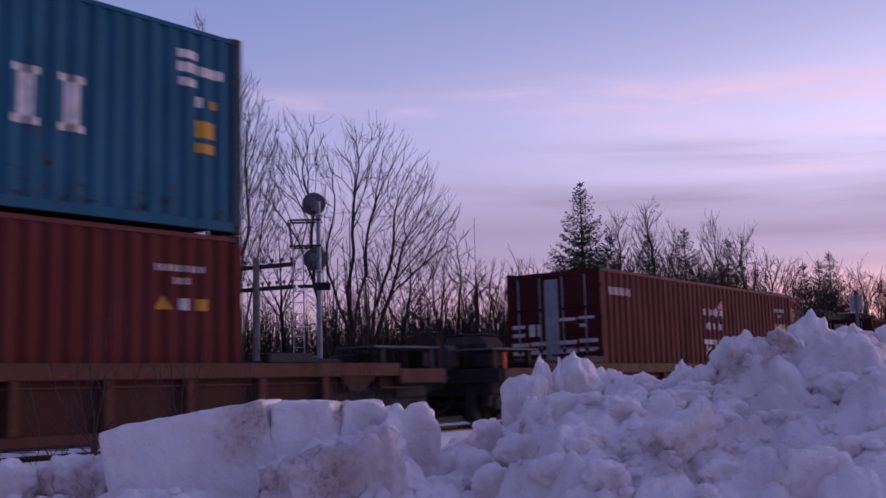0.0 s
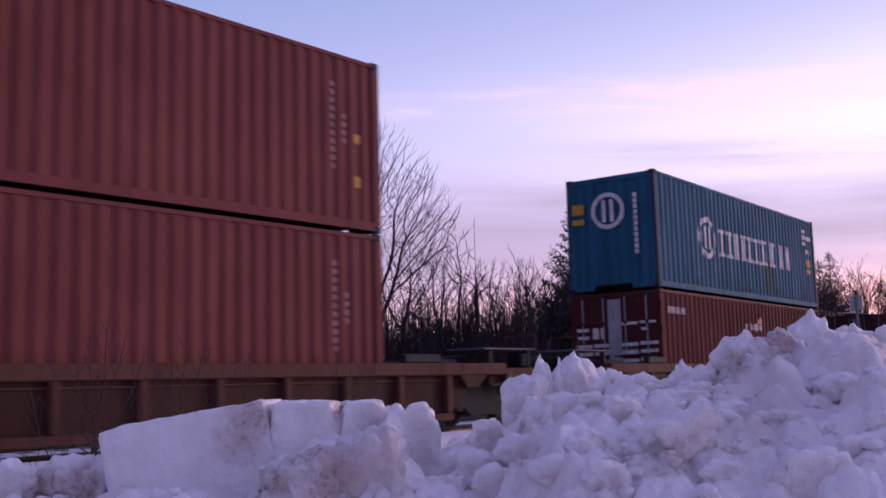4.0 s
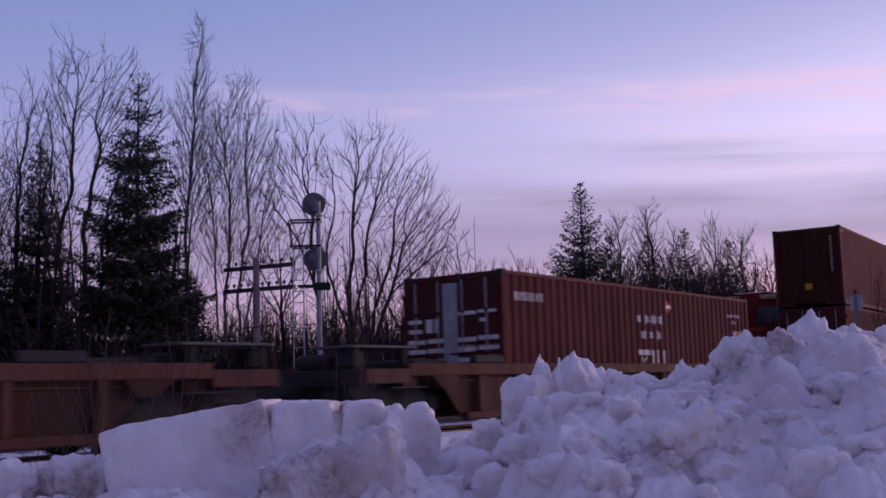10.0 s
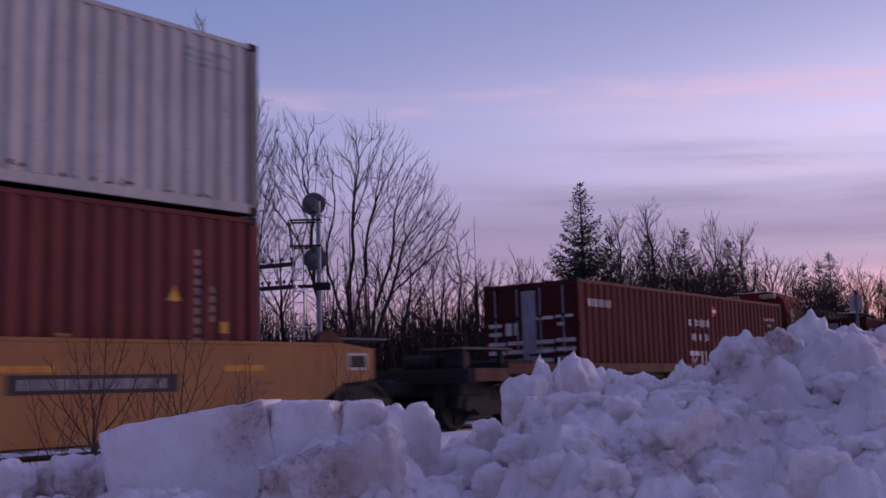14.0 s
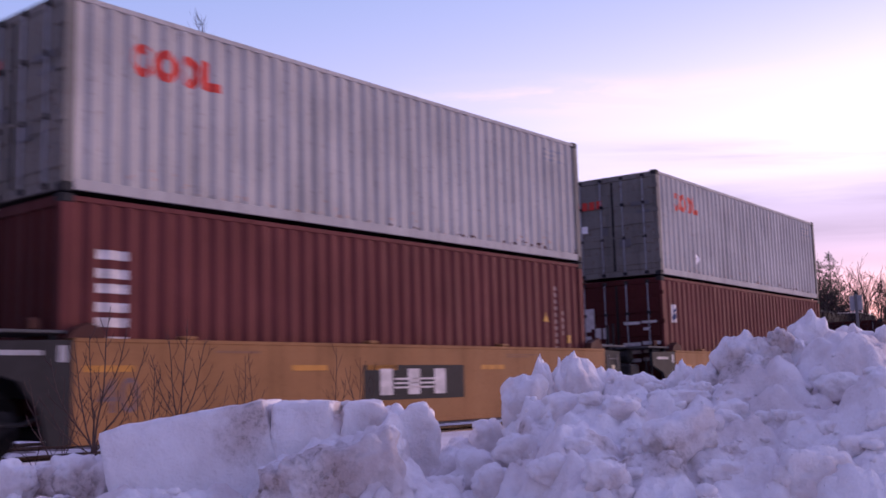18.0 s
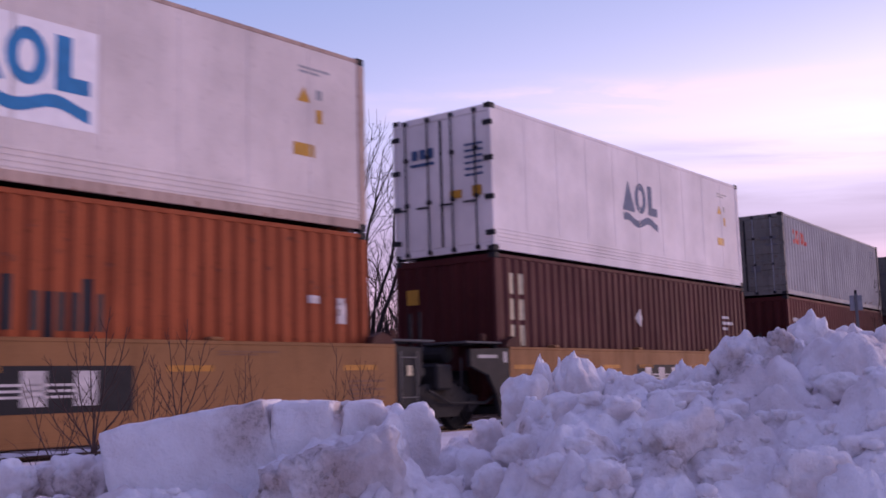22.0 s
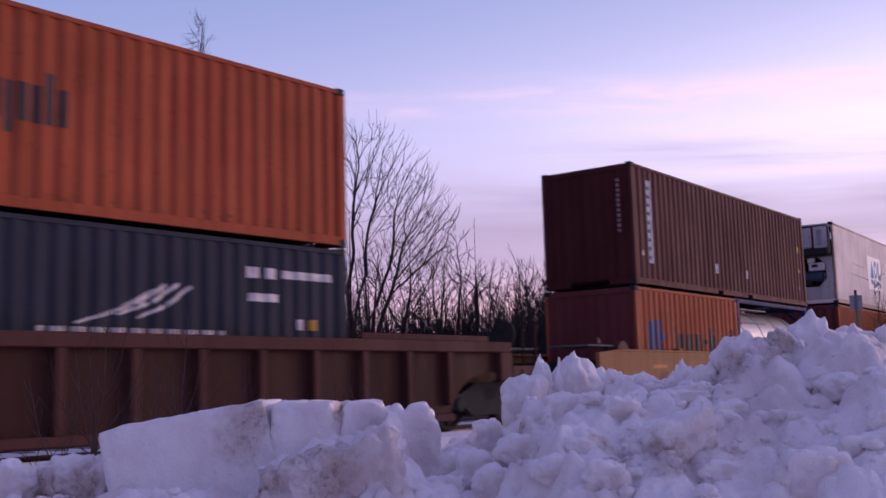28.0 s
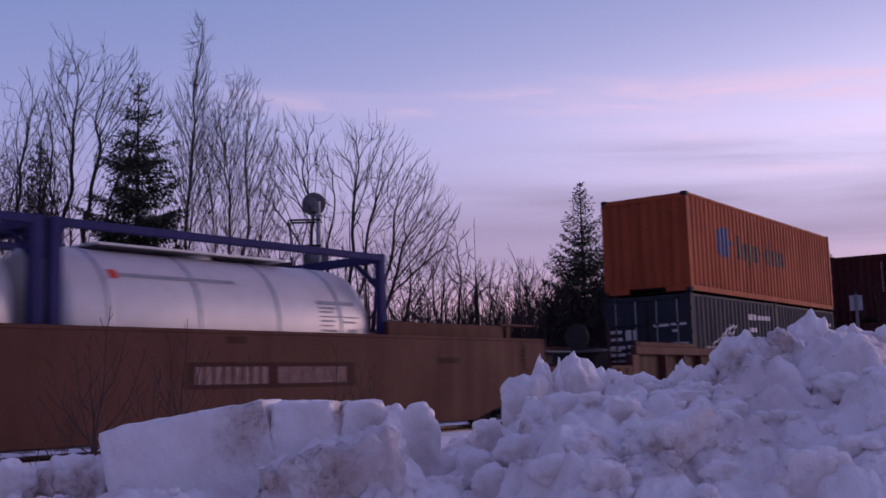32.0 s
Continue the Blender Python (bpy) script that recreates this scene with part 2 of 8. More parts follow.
def snow_material(name, dirt, patch):
    """Refrozen snow: faint brownish stains, patches of soil and grit, soft grains."""
    m, nt, b = nodes_of(name)
    big = noise_of(nt, 2.4, 5, 0.55)
    c = mix_of(nt, ramp_of(nt, big, (0.46, 0.0), (0.70, dirt)), (0.93, 0.90, 0.915), (0.60, 0.48, 0.45))
    veil = noise_of(nt, 7.0, 6, 0.6)
    c = mix_of(nt, ramp_of(nt, veil, (0.50, 0.0), (0.74, 0.6 * dirt)), c, (0.50, 0.40, 0.38))
    place = nt.nodes.new("ShaderNodeNewGeometry").outputs["Position"]
    warp = nt.nodes.new("ShaderNodeVectorMath")
    warp.operation = "MULTIPLY_ADD"
    n = nt.nodes.new("ShaderNodeTexNoise")
    n.inputs["Scale"].default_value, n.inputs["Detail"].default_value = 14.0, 5.0
    nt.links.new(place, n.inputs["Vector"])
    nt.links.new(n.outputs["Color"], warp.inputs[0])
    warp.inputs[1].default_value, warp.inputs[2].default_value = (0.16, 0.16, 0.16), (-0.08, -0.08, -0.08)
    moved = nt.nodes.new("ShaderNodeVectorMath")
    moved.operation = "ADD"
    nt.links.new(place, moved.inputs[0])
    nt.links.new(warp.outputs[0], moved.inputs[1])
    where = None
    for x, y, z, r in SOIL if patch else ():
        d = nt.nodes.new("ShaderNodeVectorMath")
        d.operation = "DISTANCE"
        nt.links.new(moved.outputs[0], d.inputs[0])
        d.inputs[1].default_value = (x, y, z)
        q = nt.nodes.new("ShaderNodeMapRange")
        q.inputs["From Min"].default_value, q.inputs["From Max"].default_value = r, r * 0.25
        nt.links.new(d.outputs["Value"], q.inputs["Value"])
        if where is not None:
            k = nt.nodes.new("ShaderNodeMath")
            k.operation = "MAXIMUM"
            nt.links.new(where, k.inputs[0])
            nt.links.new(q.outputs[0], k.inputs[1])
            where = k.outputs[0]
        else:
            where = q.outputs[0]
    if where is not None:
        c = mix_of(nt, mix_of(nt, 1.0, where, (0.6, 0.6, 0.6), "MULTIPLY"), c, (0.47, 0.35, 0.31))
        speck = ramp_of(nt, noise_of(nt, 34.0, 6, 0.7), (0.48, 0.0), (0.66, 0.75 * patch))
        c = mix_of(nt, mix_of(nt, 1.0, where, speck, "MULTIPLY"), c, (0.17, 0.115, 0.085))
    grit = noise_of(nt, 60.0, 4, 0.6)
    c = mix_of(nt, ramp_of(nt, grit, (0.70, 0.0), (0.75, patch * 0.5)), c, (0.16, 0.12, 0.10))
    grain = ramp_of(nt, noise_of(nt, 130.0, 3, 0.7), (0.40, 0.0), (0.62, 0.06 if patch else 0.0))
    c = mix_of(nt, grain, c, (0.42, 0.36, 0.36))
    nt.links.new(c, b.inputs["Base Color"])
    b.inputs["Roughness"].default_value = 0.75
    b.inputs["Specular IOR Level"].default_value = 0.25
    rough = mix_of(nt, 0.35, noise_of(nt, 20.0, 7, 0.62), noise_of(nt, 70.0, 4, 0.6))
    bump_of(nt, b, rough, 0.9, 0.022)
    return m


MAT = dict(
    grime=snow_material("grimy_snow", 1.0, 1.0), crust=snow_material("snow_crust", 0.3, 0.8),
    snow=snow_material("dirty_snow", 0.6, 1.0), clean=snow_material("ground_snow", 0.25, 0.0),
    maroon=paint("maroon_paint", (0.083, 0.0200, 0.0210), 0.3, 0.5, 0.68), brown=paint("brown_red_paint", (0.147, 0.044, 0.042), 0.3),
    # dark maroon here carries the shade of ends facing away from the glow
    oxide=paint("oxide_red_paint", (0.122, 0.036, 0.036), 0.3), shadered=paint("shaded_end_maroon", (0.064, 0.016, 0.016), 0.3),
    blue=paint("blue_paint", (0.018, 0.090, 0.146), 0.14, 0.8), redorange=paint("red_orange_paint", (0.315, 0.074, 0.034), 0.45, 0.7), orange=paint("orange_paint", (0.315, 0.082, 0.036), 0.45, 0.7),
    navy=paint("dark_blue_grey_paint", (0.032, 0.036, 0.049), 0.2), grey=paint("light_grey_paint", (0.40, 0.385, 0.37), 0.3, 0.5, 0.7, (0.13, 0.09, 0.07)),
    white=paint("white_reefer_paint", (0.73, 0.68, 0.66), 0.06, 0.08), oldwhite=paint("aged_white_paint", (0.68, 0.61, 0.57), 0.14, 0.14),
    chord=paint("rust_mottled_wagon_paint", (0.090, 0.042, 0.032), 0.9, 0.8, 0.65, (0.150, 0.072, 0.034)), shadebrown=paint("shaded_end_brown", (0.044, 0.0155, 0.011), 0.4, 0.5, 0.75), wornblue=paint("rust_worn_blue_paint", (0.030, 0.050, 0.072), 0.9, 0.8, 0.6, (0.14, 0.06, 0.035)), shadewhite=paint("grimy_shaded_white_paint", (0.43, 0.40, 0.40), 0.3, 0.5), midbrown=paint("mid_brown_paint", (0.090, 0.032, 0.032), 0.35, 0.6), rustpost=paint("rust_edged_white_paint", (0.46, 0.34, 0.28), 0.85, 0.8, 0.6, (0.16, 0.06, 0.03)), scraped=paint("scraped_post_paint", (0.17, 0.12, 0.12), 0.8, 0.8),
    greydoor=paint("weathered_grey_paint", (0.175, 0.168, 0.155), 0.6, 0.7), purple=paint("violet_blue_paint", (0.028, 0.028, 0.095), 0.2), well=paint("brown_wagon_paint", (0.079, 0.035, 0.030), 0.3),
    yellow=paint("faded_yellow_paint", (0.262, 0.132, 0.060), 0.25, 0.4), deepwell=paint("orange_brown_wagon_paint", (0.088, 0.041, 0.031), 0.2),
    # darker wagon brown: recess shade put into webs and inner steel; also lettering
    darkwell=paint("shaded_and_lettering_brown", (0.046, 0.020, 0.016), 0.3), loco=paint("red_cab_paint", (0.24, 0.022, 0.020), 0.1, 0.3),
    black=plain("black_steel", (0.028, 0.026, 0.027), 0.8), gunmetal=plain("dark_grey_steel", (0.019, 0.019, 0.022), 0.7),
    steel=plain("galvanised_steel", (0.42, 0.42, 0.43), 0.45, 0.6), tank=plain("brushed_tank_cladding", (0.54, 0.51, 0.52), 0.5, 0.4, 0.06, 3.0, 0.03),
    wheel=plain("worn_wheel_steel", (0.022, 0.020, 0.020), 0.8), rail=plain("rail_steel", (0.16, 0.12, 0.10), 0.4, 0.7),
    grating=plain("dull_grating", (0.09, 0.09, 0.095), 0.75, 0.1),
    rubber=plain("black_rubber", (0.02, 0.02, 0.02), 0.8), wood=plain("weathered_pole_wood", (0.24, 0.20, 0.19), 0.85, 0, 0.3, 3.0, 0.4),
    panel=plain("white_sign_film", (0.84, 0.82, 0.82), 0.5, 0, 0.05), mark=plain("white_lettering_paint", (0.52, 0.49, 0.49), 0.6, 0, 0.25), redmark=plain("red_lettering_paint", (0.50, 0.045, 0.035), 0.6, 0, 0.12),
    yellowmark=plain("yellow_warning_film", (0.42, 0.22, 0.025), 0.5, 0, 0.12), bluemark=plain("dark_blue_lettering_paint", (0.03, 0.05, 0.14), 0.6, 0, 0.12),
    skymark=plain("sky_blue_lettering_paint", (0.03, 0.20, 0.42), 0.6, 0, 0.12), navymark=plain("navy_lettering_paint", (0.05, 0.09, 0.18), 0.6, 0, 0.12),
    darkmark=plain("black_lettering_paint", (0.03, 0.03, 0.035), 0.6, 0, 0.12), amber=plain("amber_stripe_paint", (0.44, 0.20, 0.04), 0.6, 0, 0.25),
    cream=plain("cream_lettering_paint", (0.55, 0.48, 0.32), 0.6, 0, 0.12), pinkmark=plain("pale_red_lettering_paint", (0.55, 0.25, 0.22), 0.6, 0, 0.12),
    faded=plain("faded_lettering_paint", (0.26, 0.17, 0.16), 0.7, 0, 0.25),
    oldblue=plain("stained_blue_green_paint", (0.018, 0.050, 0.062), 0.7, 0, 0.35, 9.0), smudge=plain("dark_smudge", (0.190, 0.055, 0.030), 0.8, 0, 0.4, 10.0), rusty=plain("rust", (0.060, 0.034, 0.026), 0.85, 0, 0.5, 14.0, 0.3), palemark=plain("worn_white_lettering_paint", (0.40, 0.35, 0.35), 0.7, 0, 0.3), steelblue=plain("blue_grey_machine_paint", (0.045, 0.065, 0.10), 0.5, 0, 0.2), darkwood=plain("dark_tarred_wood", (0.060, 0.048, 0.050), 0.85, 0, 0.3, 3.0, 0.4), dullbrown=plain("dull_brown_lettering_paint", (0.20, 0.105, 0.062), 0.7, 0, 0.2),
    birchtwig=plain("birch_twig_bark", (0.050, 0.030, 0.034), 0.9, 0, 0.3, 8.0, 0.0),
    shoot=plain("brown_shoot_bark", (0.060, 0.040, 0.038), 0.9, 0, 0.3, 8.0, 0.0),
    bark=plain("dark_bark", (0.040, 0.030, 0.031), 0.9, 0, 0.35, 8.0, 0.4), birch=plain("pale_birch_bark", (0.16, 0.14, 0.13), 0.85, 0, 0.45, 5.0, 0.3),
    twig=plain("twig_bark", (0.044, 0.030, 0.033), 0.9, 0, 0.3, 8.0, 0.0), needle=plain("spruce_needles", (0.055, 0.064, 0.048), 0.8, 0, 0.45, 5.0, 0.0),
    glass=plain("cab_glass", (0.13, 0.135, 0.14), 0.25, 0.0, 0.1, 3.0, 0.0), porcelain=plain("insulator_glass", (0.06, 0.05, 0.05), 0.3, 0, 0.1),
    signback=plain("sign_back_aluminium", (0.26, 0.27, 0.30), 0.55, 0.2), target=plain("signal_target_paint", (0.115, 0.115, 0.125), 0.6, 0, 0.15), seal=plain("reefer_machinery_black", (0.016, 0.016, 0.018), 0.5),
)

# ---- the line of the railway ----
BEND = 0.002559          # 1 / radius
SIDE_Y = 11.8513         # near side of the load where the line passes closest
MAIN_Y = SIDE_Y + 1.219  # centre of the main track
RAIL_Z = 0.22
FLOOR_Z = 0.63           # floor of the wells


def along(t):
    """How far the train has run at t, from where it is at 16 s."""
    u = (t - 16) / 16
    return 16 * (6.2249 * u - 0.0658 * u ** 2 + 0.0019 * u ** 3 + 0.027 * u ** 4)


def on_line(arc, off=0.0, z=0.0):
    """The pose on the curving line, off metres beyond the main track's centre."""
    a = BEND * arc
    r = 1 / BEND
    return pose((r - off) * math.sin(a), MAIN_Y + r - (r - off) * math.cos(a), z, 0, 0, math.degrees(a))


RUNNING = []   # (thing, place along the train, height)
WHEELS = []    # wheelsets that roll


def runs(ob, arc, z):
    RUNNING.append((ob, arc, z))
    ob.matrix_basis = on_line(arc + along(0), 0, z)
    return ob


# ---- containers ----
PITCH_X = 0.285
DEEP = 0.036


def wave(x):
    """Depth of the pressed steel side at x."""
    u = (x / PITCH_X) % 1.0
    if u < 0.27:
        return 0.0
    if u < 0.5:
        return DEEP * (u - 0.27) / 0.23
    if u < 0.77:
        return DEEP
    return DEEP * (1.0 - u) / 0.23


def wave_cuts(x0, x1):
    cuts = {round(x0, 5), round(x1, 5)}
    k = math.floor(x0 / PITCH_X) - 1
    while k * PITCH_X < x1 + PITCH_X:
        for u in (0, 0.27, 0.5, 0.77):
            x = (k + u) * PITCH_X
            if x0 < x < x1:
                cuts.add(round(x, 5))
        k += 1
    return sorted(cuts)


def pressed_side(x0, x1, z0, z1, y, out):
    """A pressed panel with its outer face at y; out is the way that it faces (-1 or 1)."""
    s = Shape()
    xs = wave_cuts(x0, x1)
    n = len(xs)
    vs = []
    for x in xs:
        yy = y - out * wave(x)
        vs += [(x, yy, z0), (x, yy, z1), (x, y - out * (DEEP + 0.012), z0), (x, y - out * (DEEP + 0.012), z1)]
    fs = []
    for i in range(n - 1):
        a, b = 4 * i, 4 * i + 4
        fs += [(a, b, b + 1, a + 1), (a + 2, a + 3, b + 3, b + 2), (a, a + 2, b + 2, b), (a + 1, b + 1, b + 3, a + 3)]
    fs += [(0, 1, 3, 2), (4 * n - 4, 4 * n - 2, 4 * n - 1, 4 * n - 3)]
    return s.add(vs, fs)


def pressed_end(y0, y1, z0, z1, x, out):
    s = Shape()
    ys = wave_cuts(y0, y1)
    n = len(ys)
    vs = []
    for y in ys:
        xx = x - out * wave(y)
        vs += [(xx, y, z0), (xx, y, z1), (x - out * 0.05, y, z0), (x - out * 0.05, y, z1)]
    fs = []
    for i in range(n - 1):
        a, b = 4 * i, 4 * i + 4
        fs += [(a, b, b + 1, a + 1), (a + 2, a + 3, b + 3, b + 2), (a, a + 2, b + 2, b), (a + 1, b + 1, b + 3, a + 3)]
    fs += [(0, 1, 3, 2), (4 * n - 4, 4 * n - 2, 4 * n - 1, 4 * n - 3)]
    return s.add(vs, fs)


class Paintwork:
    """Painted shapes on the near side of a load: x along it from its rear end, z up from its base."""

    def __init__(self, length, y, pressed=True):
        self.s, self.half, self.y, self.pressed = Shape(), length / 2, y, pressed

    def slab(self, x0, x1, lo0, hi0, lo1=None, hi1=None):
        lo1, hi1 = (lo0 if lo1 is None else lo1), (hi0 if hi1 is None else hi1)
        a, b = x0 - self.half, x1 - self.half
        xs = wave_cuts(a, b) if self.pressed else [a, b]
        vs, fs = [], []
        for x in xs:
            k = (x - a) / (b - a)
            y = self.y + (wave(x) if self.pressed else 0.0) - 0.005
            vs += [(x, y, lo0 + k * (lo1 - lo0)), (x, y, hi0 + k * (hi1 - hi0))]
        for i in range(len(xs) - 1):
            fs.append((2 * i, 2 * i + 2, 2 * i + 3, 2 * i + 1))
        self.s.add(vs, fs)
        return self

    def ring(self, x, z, rx, rz, w, n=40):
        pts = [(x + rx * math.cos(2 * math.pi * k / n), z + rz * math.sin(2 * math.pi * k / n)) for k in range(n + 1)]
        inn = [(x + (rx - w) * math.cos(2 * math.pi * k / n), z + (rz - w) * math.sin(2 * math.pi * k / n)) for k in range(n + 1)]
        vs, fs = [], []
        for (px, pz), (qx, qz) in zip(pts, inn):
            for a, b in ((px, pz), (qx, qz)):
                a -= self.half
                vs.append((a, self.y + (wave(a) if self.pressed else 0) - 0.005, b))
        for k in range(n):
            fs.append((2 * k, 2 * k + 2, 2 * k + 3, 2 * k + 1))
        self.s.add(vs, fs)
        return self

    def glyphs(self, x0, x1, z0, z1, n, fill=0.8, slant=0.0):
        """A row of n abstract block signs of letter size."""
        w = (x1 - x0) / n
        for i in range(n):
            a = x0 + i * w
            b = a + w * fill
            t = (b - a) * 0.33
            dz = slant * i / max(1, n - 1)
            self.slab(a, a + t, z0 + dz, z1 + dz)
            self.slab(b - t, b, z0 + dz, z1 + dz)
        return self

    def lines(self, x0, x1, z0, z1, n):
        """Lines of small unreadable writing."""
        h = (z1 - z0) / n
        for i in range(n):
            self.slab(x0, x1 - (x1 - x0) * (0.35 if i % 2 else 0.0), z1 - i * h - h * 0.6, z1 - i * h)
        return self

    def sign(self, x, z, w, h, corners=3):
        if corners == 3:
            self.slab(x - w / 2, x, z, z + 0.01, z, z + h)
            self.slab(x, x + w / 2, z, z + h, z, z + 0.01)
        elif corners == 4:
            self.slab(x - w / 2, x, z + h / 2, z + h / 2 + 0.005, z, z + h)
            self.slab(x, x + w / 2, z, z + h, z + h / 2, z + h / 2 + 0.005)
        return self

    def star(self, x, z, r):
        """Two crossed triangles."""
        self.sign(x, z - r / 2, r * 1.75, r * 1.5)
        self.slab(x - r * 0.875, x, z + r / 2 - 0.01, z + r / 2, z - r, z + r / 2)
        self.slab(x, x + r * 0.875, z - r, z + r / 2, z + r / 2 - 0.01, z + r / 2)
        return self

    def swoosh(self, x0, x1, z, h):
        """A waving band."""
        n = 12
        for i in range(n):
            a, b = i / n, (i + 1) / n
            f = lambda u: 0.07 * math.sin(u * math.pi * 3.2 + 0.6) - 0.02 * u
            self.slab(x0 + (x1 - x0) * a, x0 + (x1 - x0) * b, z + f(a), z + f(a) + h, z + f(b), z + f(b) + h)
        return self


def end_plate(y0, y1, z0, z1, x):
    return [(x, y0, z0), (x, y1, z0), (x, y1, z1), (x, y0, z1)]


class EndPaint:
    """Painted shapes on the rear end: y from the near edge inwards, z up from the base."""

    def __init__(self, length):
        self.s, self.x = Shape(), -length / 2 - 0.012

    def slab(self, y0, y1, z0, z1):
        self.s.box(self.x - 0.003, self.x + 0.01, -1.219 + y0, -1.219 + y1, z0, z1)
        return self

    def ring(self, y, z, r, w, n=40):
        vs, fs = [], []
        for k in range(n + 1):
            c, q = math.cos(2 * math.pi * k / n), math.sin(2 * math.pi * k / n)
            vs += [(self.x - 0.004, -1.219 + y + r * c, z + r * q), (self.x - 0.004, -1.219 + y + (r - w) * c, z + (r - w) * q)]
        for k in range(n):
            fs.append((2 * k, 2 * k + 2, 2 * k + 3, 2 * k + 1))
        self.s.add(vs, fs)
        return self


CASTING = None


def container(label, length, high, mat, rear_arc, z0, rear="wall", smooth=False, rail_mat=None, post_mat=None, end_mat=None, name="shipping_container",
              cuts=False, group="shipping containers on the train"):
    """A steel box with corner posts, rails, pressed sides, roof, floor and ends; the rear end faces -x."""
    global CASTING
    L2, W2 = length / 2, 1.219
    ob = thing(name, label, "container", group)
    rail_mat, post_mat, end_mat = rail_mat or mat, post_mat or mat, end_mat or mat
    if CASTING is None:
        CASTING = Shape().bbox(-0.089, 0.089, -0.081, 0.081, 0, 0.118, 0.014)
        CASTING.lathe([(0, 0.03), (0.004, 0.03)], (0, -0.084, 0.06), "y", 8)
        CASTING = CASTING.mesh("corner_casting")
        CASTING.materials.append(MAT["gunmetal"])
    for sx in (-1, 1):
        for sy in (-1, 1):
            for z in (0, high - 0.118):
                part("corner_casting", CASTING, None, ob, at=pose(sx * (L2 - 0.087), sy * (W2 - 0.079), z))
            part("corner_post", Shape().bbox(sx * L2 - (0.16 if sx > 0 else 0), sx * L2 + (0 if sx > 0 else 0.16), sy * W2 - (0.06 if sy > 0 else 0.002), sy * W2 + (0.002 if sy > 0 else 0.06), 0.118, high - 0.118, 0.008), post_mat, ob)
    ends = 0.16
    for sy in (-1, 1):
        a, b = (-W2, -W2 + 0.06) if sy < 0 else (W2 - 0.06, W2)
        part("top_rail", Shape().bbox(-L2 + ends, L2 - ends, a, b, high - 0.095, high - 0.028, 0.006), rail_mat, ob)
        low = Shape()
        if cuts and sy < 0:   # fork pockets
            marks = (-L2 + ends, -1.25, -0.9, 0.9, 1.25, L2 - ends)
            low.bbox(-L2 + ends, L2 - ends, a, b, 0.13, 0.17, 0.004)
            for i in (0, 2, 4):
                low.bbox(marks[i], marks[i + 1], a, b, 0.03, 0.13, 0.004)
        else:
            low.bbox(-L2 + ends, L2 - ends, a, b, 0.03, 0.17, 0.006)
        part("bottom_rail", low, rail_mat, ob)
        if smooth:
            s = Shape().box(-L2 + ends, L2 - ends, sy * (W2 - 0.012), sy * (W2 - 0.07), 0.17, high - 0.095)
            if sy < 0:   # scuff ribs low on the flat side and faint panel seams
                for k in range(4):
                    part("scuff_rib", Shape().bbox(-L2 + ends, L2 - ends, -W2 - 0.002, -W2 + 0.02, 0.2 + 0.075 * k, 0.235 + 0.075 * k, 0.004), mat, ob)
                for k in range(1, 10):
                    x = -L2 + length * k / 10
                    part("panel_seam", Shape().bbox(x - 0.025, x + 0.025, -W2 + 0.007, -W2 + 0.02, 0.5, high - 0.1, 0.003), mat, ob)
        else:
            s = pressed_side(-L2 + ends, L2 - ends, 0.17, high - 0.095, sy * (W2 - 0.006), sy)
        part("side_panel", s, mat, ob)
    roof = Shape()
    n = int(length / 0.4)
    for k in range(n):
        a = -L2 + ends + (length - 2 * ends) * k / n
        roof.box(a, a + (length - 2 * ends) / n * 0.6, -W2 + 0.06, W2 - 0.06, high - 0.05, high - 0.016)
    roof.box(-L2 + ends, L2 - ends, -W2 + 0.06, W2 - 0.06, high - 0.06, high - 0.05)
    part("roof_panel", roof, mat, ob)
    under = Shape().box(-L2 + ends, L2 - ends, -W2 + 0.06, W2 - 0.06, 0.12, 0.165)
    part("floor", under, MAT["black"], ob)
    for k in range(int(length / 1.2)):
        x = -L2 + 0.6 + k * 1.2
        part("cross_member", Shape().box(x, x + 0.08, -W2 + 0.06, W2 - 0.06, 0.035, 0.12), MAT["black"], ob)
    for sx in (-1, 1):
        x = sx * L2
        hd = Shape().bbox(min(x, x - sx * 0.08), max(x, x - sx * 0.08), -W2 + 0.06, W2 - 0.06, high - 0.16, high - 0.03, 0.006)
        sl = Shape()
        for ya, yb in ((-W2 + 0.06, -0.52), (0.52, W2 - 0.06)) if rear == "wall" else ((-W2 + 0.06, W2 - 0.06),):   # a tunnel between the halves of a plain end's sill
            sl.bbox(min(x, x - sx * 0.08), max(x, x - sx * 0.08), ya, yb, 0.03, 0.16, 0.006)
        part("end_header", hd, end_mat, ob)
        parts("end_sill", sl, end_mat, ob)
        if sx > 0 or rear == "wall":
            part("end_wall", pressed_end(-W2 + 0.06, W2 - 0.06, 0.16, high - 0.16, x - sx * 0.015, sx), end_mat, ob)
